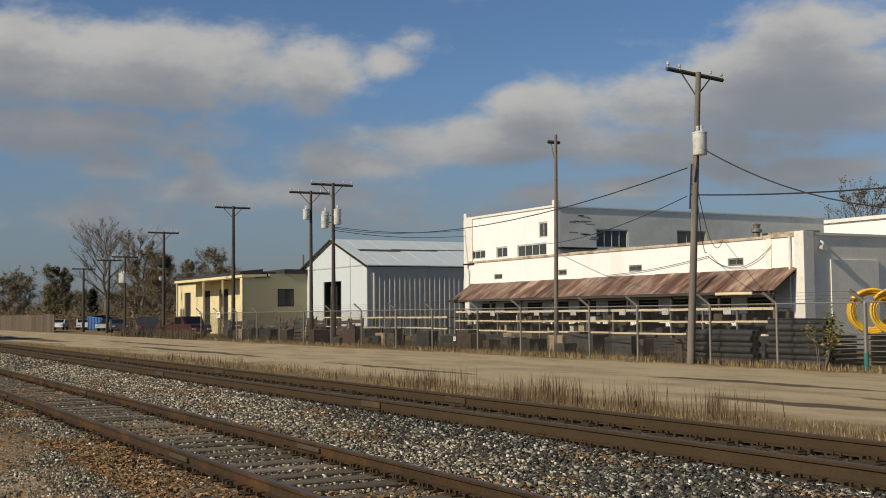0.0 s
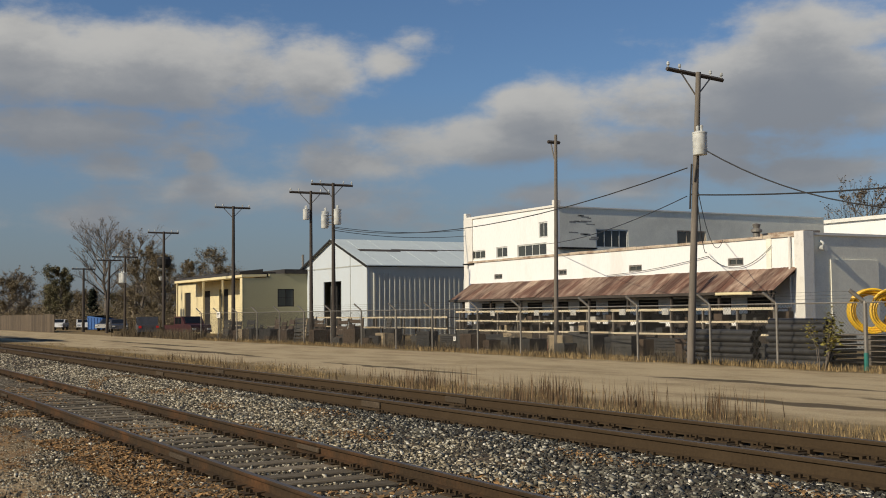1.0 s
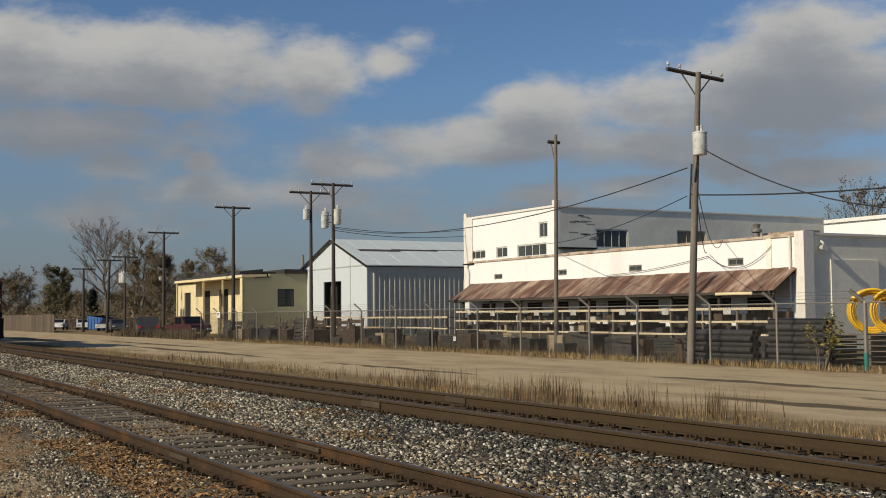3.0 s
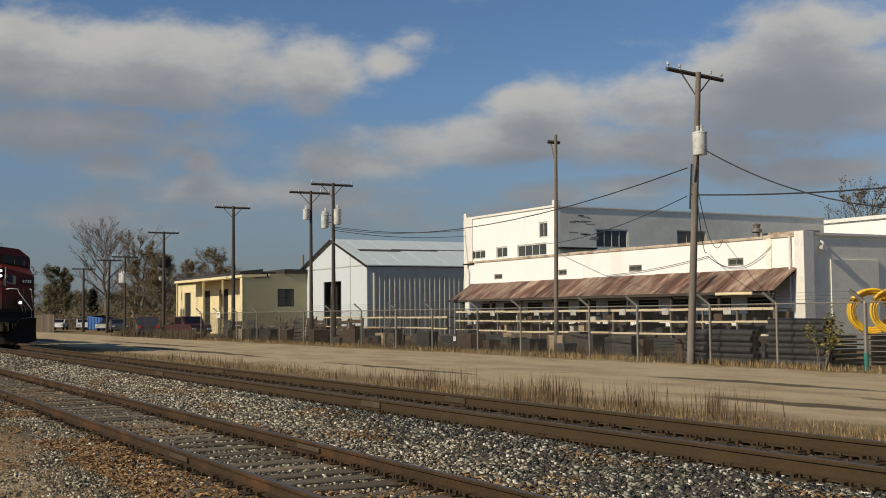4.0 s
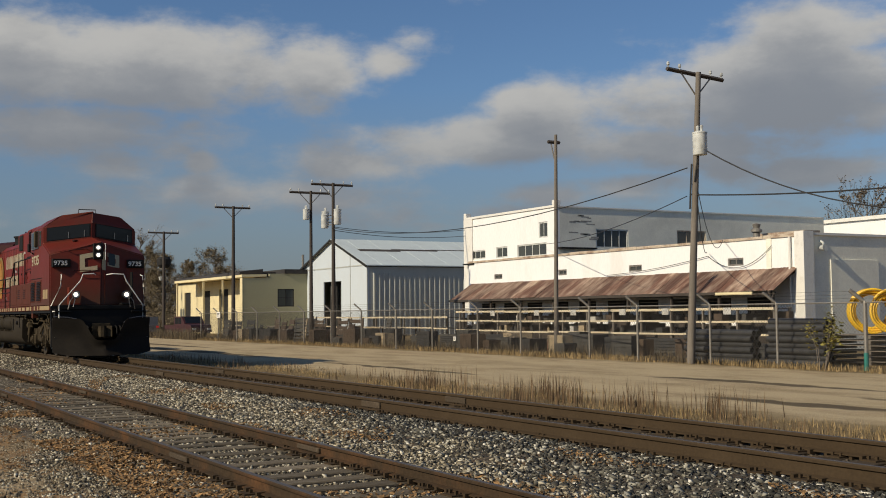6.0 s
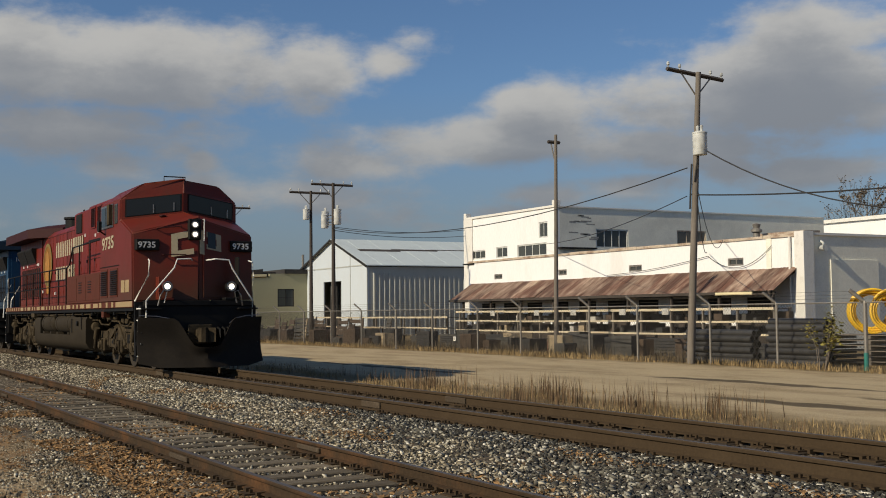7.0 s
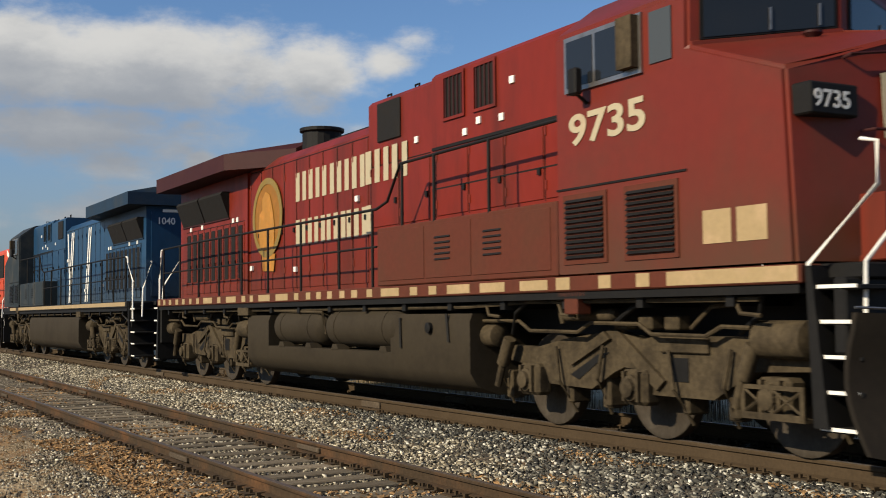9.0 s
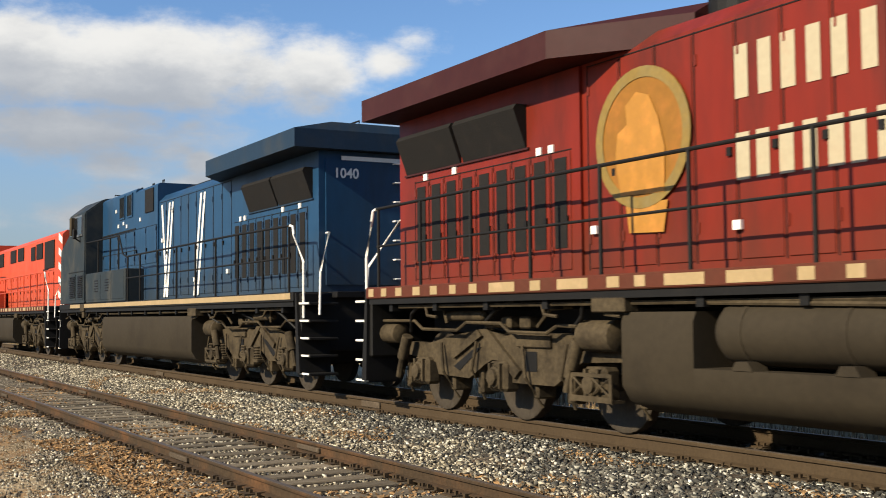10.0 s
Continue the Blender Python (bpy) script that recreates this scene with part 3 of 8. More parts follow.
scatter("fallen_leaves", 16000, between(-34, -5, 2.9, 6.0, 0.02, 1.3, (0.4, 1.0, 7, 0.08)), (0.03, 0.075), M_LEAF, "dry brown fallen leaves along the siding", "leaves", 16, blade="leaf")
scatter("fallen_leaves", 15000, between(-30, -6, 5.9, 7.3, 0.02, 1.2, (0.45, 1.3, 12, 0.2)), (0.02, 0.05), M_LEAF, "drifts of brown leaves on the ballast", "leaves", 24, blade="leaf")
scatter("fallen_leaves", 24000, between(-28, -5, 2.75, 3.65, 0.015, 1.2, (0.5, 0.7, 4, -0.05)), (0.02, 0.055), M_LEAF, "dry brown leaves drifted against the siding rail", "leaves", 17, blade="leaf")
scatter("fallen_leaves", 12000, between(-28, -5, 0.8, 2.8, 0.015, 1.2, (0.45, 0.7, 15, 0.1)), (0.02, 0.055), M_LEAF, "dry brown fallen leaves on the dirt", "leaves", 25, blade="leaf")
scatter("dry_grass_tufts", 30000, between(-80, -6, 11.0, 13.6, 0, 1.0, (0.3, 0.9, 1, -0.08)), (0.03, 0.17), M_DRYGRASS, "low dry straw-coloured grass beside the main line", "dry grass", 18, blade=0.005)
scatter("dry_grass_tufts", 9000, between(-80, -20, 13.2, 15.6, 0, 1.0, (0.12, 0.8, 8, 0.12)), (0.02, 0.09), M_DRYGRASS, "thin patches of dry grass on the gravel", "dry grass", 26, blade=0.006)


def clumps(x0, x1, y0, y1, count, spread):
    def place(rng, n):
        cx, cy = rng.uniform(x0, x1, count), rng.uniform(y0, y1, count)
        i = rng.integers(0, count, n)
        x, y = cx[i] + rng.normal(0, spread, n), cy[i] + rng.normal(0, spread * 0.7, n)
        return x, y, heights(x, y) - 0.01
    return place


scatter("tall_dry_weeds", 900, clumps(-25, -13.5, 12.0, 13.8, 60, 0.22), (0.20, 0.62), M_WEED, "tall dry brown weed stalks at the edge of the lot", "dry weeds", 19, blade=0.0065, lean=0.16)
scatter("tall_dry_weeds", 420, clumps(-14, -8, 11.5, 12.6, 30, 0.2), (0.10, 0.34), M_WEED, "short dry brown weed stalks beside the main line", "dry weeds", 27, blade=0.005, lean=0.2)
scatter("tall_dry_weeds", 500, clumps(-48, -25, 12.4, 14.2, 45, 0.3), (0.12, 0.40), M_WEED, "dry brown weed stalks along the gravel", "dry weeds", 28, blade=0.007, lean=0.2)
scatter("dry_grass_tufts", 12000, between(-95, -16, 25.6, 27.4, 0, 1.0, (0.2, 0.9, 5, -0.25)), (0.05, 0.26), M_DRYGRASS, "dry straw-coloured grass along the foot of the fence", "dry grass", 20, blade=0.010)
# ---------------- locomotives ----------------
# local space: x forward along the unit, y across, z up from the rail head


def mirrored(pts):
    return [(p[0], -p[1], p[2]) for p in pts]


def cab_quads():
    """Corners of the wide cab's faces on the near side (y < 0), bottom left first as seen from outside."""
    W = 1.52
    a0, a1 = (5.76, -W, 1.70), (9.14, -W, 1.70)
    nose_c = (9.07, -W, 3.32)
    ws_b, ws_t = (7.88, -W, 3.74), (7.89, -W, 4.25)
    rf, rb = (8.06, -0.98, 4.66), (5.76, -0.98, 4.64)
    st = (5.76, -W, 4.24)
    c_ws_b, c_ws_t = (8.36, 0, 3.93), (8.37, 0, 4.44)
    c_nose, c_bot = (9.36, 0, 3.72), (9.44, 0, 1.70)
    crf, crb = (8.18, 0, 4.78), (5.76, 0, 4.75)
    return dict(a0=a0, a1=a1, nose_c=nose_c, ws_b=ws_b, ws_t=ws_t, rf=rf, rb=rb, st=st, c_ws_b=c_ws_b, c_ws_t=c_ws_t, c_nose=c_nose, c_bot=c_bot, crf=crf, crb=crb)


def wide_cab(loco, paint, trim, number):
    q = cab_quads()
    bm = bm_new()
    for s in (1, -1):
        v = {k: bm.verts.new((p[0], p[1] * s, p[2])) for k, p in q.items()}
        for f in (("a0", "a1", "nose_c", "ws_b"), ("a0", "ws_b", "ws_t", "st"), ("st", "ws_t", "rf", "rb"), ("rb", "rf", "crf", "crb"), ("ws_b", "nose_c", "c_nose", "c_ws_b"),
                  ("a1", "c_bot", "c_nose", "nose_c"), ("ws_b", "c_ws_b", "c_ws_t", "ws_t"), ("ws_t", "c_ws_t", "crf", "rf"), ("a0", "st", "rb", "crb")):
            bm.faces.new([v[k] for k in f])
    bmesh.ops.remove_doubles(bm, verts=bm.verts, dist=1e-4)
    es = [e for e in bm.edges if len(e.link_faces) == 2 and e.calc_face_angle(0) > 0.15]
    bmesh.ops.bevel(bm, geom=es, offset=0.035, segments=2, affect="EDGES")
    cab = part("cab", bm, paint, loco, "wide-nose cab, dusty on its sides", smooth=True)
    ws = [q["ws_b"], q["c_ws_b"], q["c_ws_t"], q["ws_t"]]
    nose = [q["a1"], q["c_bot"], q["c_nose"], q["nose_c"]]
    side = [(5.76, -1.52, 1.70), (9.10, -1.52, 1.70), (9.10, -1.52, 4.24), (5.76, -1.52, 4.24)]

    def mir(quad):
        m = mirrored(quad)
        return [m[1], m[0], m[3], m[2]]
    for quad, near in ((ws, True), (mir(ws), False)):
        bm = bm_new()
        u0, u1 = (0.10, 0.93) if near else (0.07, 0.90)
        patch(bm, quad, u0 - 0.02, u1 + 0.02, 0.07, 0.95, 0.0, 0.018)
        part("windshield_frame", bm, M_BLACK, cab, "dark rubber windshield surround")
        bm = bm_new()
        patch(bm, quad, u0, u1, 0.11, 0.91, 0.010, 0.014)
        w = part("windshield", bm, M_GLASS, cab, "dark windshield glass")
        for u in ((u0 + u1) / 2, u1 - 0.1):
            bm = bm_new()
            patch(bm, quad, u - 0.008, u + 0.008, 0.14, 0.55, 0.03, 0.012)
            part("wiper", bm, M_STEEL, w, "windshield wiper")
    # number boards, headlights and class lights on the nose
    for quad, near in ((nose, True), (mir(nose), False)):
        ya, yb = (-1.46, -0.90) if near else (0.90, 1.46)
        bm = bm_new()
        box(bm, 9.05, 9.29, ya, yb, 2.90, 3.17, 0.015)
        board = part("number_board", bm, M_BLACK, cab, "black number board")
        if number:
            mm = Matrix(((0, 0, 1), (1, 0, 0), (0, 1, 0))).to_4x4()
            mm.translation = (9.29, ya + 0.035, 2.965)
            text_part("road_number", "9735", 0.205, M_WHITE, board, mm, 0.003, 1.06, 0.003)
    bm = bm_new()
    box(bm, 9.25, 9.43, -0.22, 0.10, 3.16, 3.68, 0.02)
    head = part("headlight_housing", bm, M_BLACK, cab, "black twin headlight housing")
    for z in (3.54, 3.30):
        bm = bm_new()
        lathe(bm, [(0, 0.092), (0.018, 0.092), (0.022, 0.078), (0.004, 0.05)], (9.43, -0.06, z), "x", 20)
        rim = part("reflector", bm, M_STEEL, head, "polished headlight reflector", smooth=True)
        bm = bm_new()
        lathe(bm, [(0, 0.058), (0.012, 0.055), (0.02, 0.03)], (9.437, -0.06, z), "x", 16)
        part("headlight", bm, M_LAMP if number else M_GREYGLASS, head, "lit white headlight" if number else "unlit headlight")
    # nose door on the far half and a grab iron
    bm = bm_new()
    patch(bm, mir(nose), 0.10, 0.48, 0.03, 0.93, 0.0, 0.025)
    door = part("nose_door", bm, paint, cab, "crew door in the nose")
    bm = bm_new()
    patch(bm, mir(nose), 0.18, 0.32, 0.66, 0.86, 0.02, 0.02)
    part("door_window", bm, M_GLASS, door)
    for pts, mt in (([(9.36, 0.16, 3.15), (9.46, 0.16, 3.15), (9.46, 0.16, 3.68), (9.34, 0.16, 3.68)], M_WHITE), ([(9.18, -0.95, 3.42), (9.26, -0.95, 3.44), (9.38, -0.38, 3.50), (9.30, -0.38, 3.48)], trim), ([(9.25, -0.82, 2.80), (9.38, -0.82, 2.80), (9.48, -0.30, 2.80), (9.38, -0.30, 2.80)], trim)):
        bm = bm_new()
        tube(bm, pts, 0.014, 6)
        part("grab_iron", bm, mt, cab)
    # side windows and louvres, both sides
    for s in (-1, 1):
        quad = side if s < 0 else mir(side)

        def sp(x0, x1, z0, z1, off, th, quad=quad, s=s):
            f = lambda x: (x - 5.76) / 3.34
            u0, u1 = (f(x0), f(x1)) if s < 0 else (1 - f(x1), 1 - f(x0))
            b = bm_new()
            patch(b, quad, u0, u1, (z0 - 1.70) / 2.54, (z1 - 1.70) / 2.54, off, th)
            return b
        frame_part = part("window_frame", sp(5.98, 7.26, 3.60, 4.19, 0.0, 0.03), M_STEEL, cab, "aluminium side window frame")
        for x0, x1 in ((6.03, 6.48), (6.53, 7.0)):
            part("pane", sp(x0, x1, 3.65, 4.14, 0.012, 0.025), M_GLASS, frame_part)
        part("sun_shade", sp(6.98, 7.22, 3.66, 4.17, 0.03, 0.09), M_GRIME, frame_part, "beige side shade")
        part("quarter_window", sp(7.36, 7.68, 3.66, 4.16, 0.0, 0.014), M_GREYGLASS, cab)
        bm = bm_new()
        tube(bm, [(6.35, s * 1.53, 3.45), (6.35, s * 1.68, 3.55)], 0.02, 6)
        box(bm, 6.28, 6.42, s * 1.68 - 0.05, s * 1.68 + 0.05, 3.52, 3.80, 0.02)
        part("mirror", bm, M_BLACK, cab)
        part("seam", sp(5.78, 7.85, 2.585, 2.605, 0.0, 0.012), M_BLACK, cab)
        for x0, x1 in ((5.95, 6.60), (6.98, 7.68)):
            lou = part("louvre_panel", sp(x0 - 0.05, x1 + 0.05, 1.80, 2.53, 0.0, 0.014), M_REDDUST if number else M_NAVY, cab)
            for k in range(12):
                z = 1.86 + k * 0.053
                b = bm_new()
                y = s * 1.534
                prism(b, [(y, z), (y + s * 0.03, z + 0.002), (y, z + 0.034)], x0, x1, "x")
                part("slat", b, M_BLACK, lou)
        if number:
            for x0 in (8.05, 8.48):
                part("notice", sp(x0, x0 + 0.36, 1.90, 2.20, 0.0, 0.006), M_REFLECT, cab, "pale yellow rectangular notice")
            if s < 0:
                m = Matrix.Translation((6.02, -1.527, 3.05)) @ Matrix(((1, 0, 0), (0, 0, -1), (0, 1, 0))).to_4x4()
            else:
                m = Matrix.Translation((7.40, 1.527, 3.05)) @ Matrix(((-1, 0, 0), (0, 0, 1), (0, 1, 0))).to_4x4()
            text_part("road_number", "9735", 0.44, M_CREAM, cab, m @ Matrix.Rotation(radians(1), 4, "Z"), 0.003, 1.46, 0.010)
    # roof: vent box, aerial rail, horn
    bm = bm_new()
    tube(bm, [(7.45, -0.28, 4.68), (7.45, -0.28, 4.93), (7.45, 0.28, 4.93), (7.45, 0.28, 4.68)], 0.018, 6)
    part("roof_rail", bm, M_BLACK, cab)
    bm = bm_new()
    box(bm, 6.2, 6.9, -0.4, 0.4, 4.66, 4.78, 0.03)
    part("roof_aerial", bm, M_BLACK, cab)
    bm = bm_new()
    lathe(bm, [(0, 0.07), (0.05, 0.07), (0.08, 0.045), (0.16, 0.05), (0.2, 0.09), (0.22, 0.09)], (8.55, -0.62, 3.60), "z", 14)
    part("beacon", bm, trim, cab, smooth=True)
    return cab


def handrail(loco, pts, material, r=0.021, label=""):
    bm = bm_new()
    tube(bm, pts, r, 8)
    return part("handrail", bm, material, loco, label, smooth=True)


def truck(loco, xc, spacing, springs=True):
    """A three-axle truck; the wheelsets are parts of the unit, so that they can turn."""
    sets = []
    for k in (-1, 0, 1):
        bm = bm_new()
        for s in (-1, 1):
            lathe(bm, [(0, 0.535), (s * 0.012, 0.54), (s * 0.09, 0.533), (s * 0.125, 0.533), (s * 0.13, 0.50), (s * 0.105, 0.45), (s * 0.095, 0.2), (s * 0.13, 0.15), (s * 0.14, 0.05)][:: 1], (0, s * 0.70, 0), "y", 32)
        tube(bm, [(0, -0.95, 0), (0, 0.95, 0)], 0.09, 12)
        w = part("wheelset", bm, M_WHEEL, loco, "dusty steel wheel pair", smooth=True)
        w.location = (xc + k * spacing, 0, 0.535)
        sets.append(w)
    for s in (-1, 1):
        y0, y1 = s * 0.98, s * 1.12
        L = spacing
        bm = bm_new()
        out = [(-L - 0.5, 0.92), (-1.85, 0.91), (-1.3, 1.01), (-0.42, 1.11), (0.05, 1.02), (0.3, 1.07), (1.48, 1.06), (L, 1.0), (L + 0.42, 0.96), (L + 0.42, 0.78), (1.6, 0.75), (1.08, 0.47), (0.2, 0.47), (0.13, 0.71), (-0.26, 0.73),
               (-0.43, 0.67), (-0.82, 0.48), (-1.62, 0.50), (-1.7, 0.66), (-L - 0.5, 0.74)]
        prism(bm, [(xc + p[0], p[1]) for p in out], y0, y1, "y")
        es = [e for e in bm.edges if e.calc_face_angle(0) > 0.7]
        bmesh.ops.bevel(bm, geom=es, offset=0.02, segments=1, affect="EDGES")
        prism(bm, [(xc - 0.5, 1.10), (xc - 0.32, 1.12), (xc + 0.42, 0.62), (xc + 0.3, 0.52)], y1 - s * 0.01, y1 + s * 0.045, "y")
        prism(bm, [(xc - 0.55, 1.10), (xc - 0.45, 1.02), (xc - 1.15, 0.72), (xc - 1.2, 0.80)], y1 - s * 0.01, y1 + s * 0.045, "y")
        box(bm, xc + 0.35, xc + 1.05, min(y1 - s * 0.01, y1 + s * 0.04), max(y1 - s * 0.01, y1 + s * 0.04), 0.90, 1.05, 0.01)
        frame_part = part("truck_frame", bm, M_GRIME, loco, "cast truck side frame caked in brown dust")
        for k in (-1, 0, 1):
            x = xc + k * L
            bm = bm_new()
            box(bm, x - 0.20, x + 0.20, y0 + s * 0.02, y1 + s * 0.10, 0.36, 0.72, 0.04)
            lathe(bm, [(0, 0.135), (s * 0.05, 0.13), (s * 0.06, 0.10), (s * 0.10, 0.095), (s * 0.11, 0.05)], (x, y1 + s * 0.09, 0.535), "y", 14)
            for dx in (-0.11, 0.11):
                box(bm, x + dx - 0.02, x + dx + 0.02, y1 + s * 0.09, y1 + s * 0.14, 0.40, 0.70)
            part("journal_box", bm, M_GRIME, frame_part)
            for dx in (-0.36, 0.36) if springs else ():
                bm = bm_new()
                for t in range(5):
                    lathe(bm, [(0, 0.075), (0.022, 0.095), (0.044, 0.075)], (x + dx, y1 + s * 0.02, 0.50 + t * 0.05), "z", 10)
                box(bm, x + dx - 0.12, x + dx + 0.12, y1 - s * 0.06, y1 + s * 0.10, 0.44, 0.50, 0.01)
                part("spring", bm, M_GRIME, frame_part)
            for dx in (-0.62, 0.62):
                bm = bm_new()
                box(bm, x + dx - 0.05, x + dx + 0.05, y0 - s * 0.18, y1 - s * 0.05, 0.30, 0.62, 0.02)
                part("brake_rigging", bm, M_GRIME, frame_part)
        # diagonal braces, dampers, brake cylinders and pipes
        for x, t in ((xc - 2.2, 0.16), (xc + 1.78, 0.14)):
            bm = bm_new()
            tube(bm, [(x, y1 + s * 0.16, 1.0), (x - t, y1 + s * 0.16, 0.70)], 0.075, 10)
            tube(bm, [(x - t, y1 + s * 0.16, 0.72), (x - t * 1.7, y1 + s * 0.16, 0.44)], 0.045, 8)
            part("damper", bm, M_GRIME, frame_part, "dust-covered damper", smooth=True)
        for x, l, r, z in ((xc - 3.05, 0.5, 0.14, 1.03), (xc + 1.76, 0.62, 0.17, 1.05), (xc - 1.25, 0.95, 0.065, 1.27)):
            bm = bm_new()
            lathe(bm, [(0, r * 0.6), (0.03, r), (l - 0.03, r), (l, r * 0.5)], (x, y1 + s * 0.06, z), "x", 14)
            part("brake_cylinder", bm, M_GRIME, frame_part, smooth=True)
        bm = bm_new()
        tube(bm, [(xc - 2.97, y1 + s * 0.14, 1.21), (xc - 2.03, y1 + s * 0.14, 1.21), (xc - 1.8, y1 + s * 0.14, 1.10), (xc - 0.87, y1 + s * 0.14, 1.09), (xc - 0.63, y1 + s * 0.14, 1.19), (xc + 0.17, y1 + s * 0.14, 1.18), (xc + 0.36, y1 + s * 0.14, 1.08), (xc + 1.14, y1 + s * 0.14, 1.07), (xc + 1.36, y1 + s * 0.14, 1.16), (xc + 1.72, y1 + s * 0.14, 1.15)], 0.022, 6)
        tube(bm, [(xc - 1.2, y1 + s * 0.1, 1.18), (xc - 1.25, y1 + s * 0.12, 1.38), (xc - 1.1, y1 + s * 0.05, 1.52)], 0.028, 6)
        tube(bm, [(xc + 0.9, y1 + s * 0.1, 1.14), (xc + 1.2, y1 + s * 0.12, 1.34), (xc + 1.6, y1 + s * 0.1, 1.36)], 0.022, 6)
        for x in (-0.35, 0.05, 0.45):
            box(bm, xc + x, xc + x + 0.22, y1 - s * 0.1, y1 + s * 0.06, 1.12, 1.20 + 0.06 * (x > 0), 0.015)
        part("brake_pipe", bm, M_GRIME, frame_part)
        for k in (-1, 0, 1):
            bm = bm_new()
            x = xc + k * L
            tube(bm, [(x - 0.55, y1 + s * 0.05, 0.95), (x - 0.62, y1 + s * 0.08, 0.60), (x - 0.66, y0, 0.22)], 0.02, 6)
            part("sand_pipe", bm, M_GRIME, frame_part, "dusty sanding pipe")
            bm = bm_new()
            tube(bm, [(x + 0.50, y1 + s * 0.05, 0.92), (x + 0.60, y1 + s * 0.08, 0.55), (x + 0.64, y0, 0.20)], 0.02, 6)
            part("sand_pipe", bm, M_GRIME, frame_part, "dusty sanding pipe")
            bm = bm_new()
            box(bm, x - 0.74, x - 0.58, y0 - s * 0.10, y0 + s * 0.06, 0.28, 0.52, 0.015)
            part("brake_shoe", bm, M_GRIME, frame_part)
        bm = bm_new()
        tube(bm, [(xc - 0.3, y1 + s * 0.05, 1.20), (xc + 0.1, y1 + s * 0.16, 1.34), (xc + 0.45, y1 + s * 0.12, 1.46), (xc + 0.55, s * 1.38, 1.52)], 0.03, 8)
        part("jumper_hose", bm, M_BLACK, frame_part, "black rubber hose", smooth=True)
        bm = bm_new()
        tube(bm, [(xc - 2.3, y1 + s * 0.05, 1.06), (xc - 2.0, y1 + s * 0.2, 1.30), (xc - 1.6, s * 1.38, 1.46)], 0.024, 8)
        part("jumper_hose", bm, M_BLACK, frame_part, "black rubber hose", smooth=True)
        bm = bm_new()
        tube(bm, [(xc + 1.5, y1 + s * 0.05, 1.10), (xc + 1.9, y1 + s * 0.2, 1.26), (xc + 2.0, s * 1.38, 1.44)], 0.024, 8)
        part("jumper_hose", bm, M_BLACK, frame_part, "black rubber hose", smooth=True)
        bm = bm_new()
        yy = sorted((y1 + s * 0.16, y1 + s * 0.18))
        for a, b, c, d in ((1.62, 2.36, 0.62, 0.66), (1.62, 2.36, 0.38, 0.42), (1.62, 1.67, 0.42, 0.62), (1.97, 2.01, 0.42, 0.62), (2.31, 2.36, 0.42, 0.62)):
            box(bm, xc + a, xc + b, yy[0], yy[1], c, d)
        for a in (1.67, 2.01):
            for p, q in ((0.43, 0.61), (0.61, 0.43)):
                tube(bm, [(xc + a, yy[0] + 0.01, p), (xc + a + 0.3, yy[0] + 0.01, q)], 0.014, 4)
        box(bm, xc + 1.62, xc + 2.36, min(y1, yy[0]), max(y1, yy[0]), 0.36, 0.385)
        part("lattice_step", bm, M_GRIME, frame_part, "dusty latticed bracket")
        # black plates on the frame face stand in for the shade inside cutouts
        bm = bm_new()
        box(bm, xc + 0.50, xc + 0.74, min(y1, y1 + s * 0.008), max(y1, y1 + s * 0.008), 0.62, 0.85)
        part("cutout_shade_plate", bm, M_BLACK, frame_part)
        bm = bm_new()
        prism(bm, [(xc - 1.2, 0.62), (xc - 0.68, 0.86), (xc - 0.5, 0.88), (xc - 1.05, 0.57)], y1, y1 + s * 0.008, "y")
        part("cutout_shade_plate", bm, M_BLACK, frame_part)
    bm = bm_new()
    box(bm, xc - spacing - 0.3, xc + spacing + 0.3, -0.62, 0.62, 0.45, 1.15, 0.05)
    part("bolster", bm, M_BLACK, loco)
    return sets


M_WHEEL = mat("wheel_steel", (0.0413, 0.0323, 0.0225), 0.65, 0.3, vary=0.2, scale=4, fine=20, bump=0.05, second=(0.0675, 0.0562, 0.0413), amount=0.4, spec=0.20)


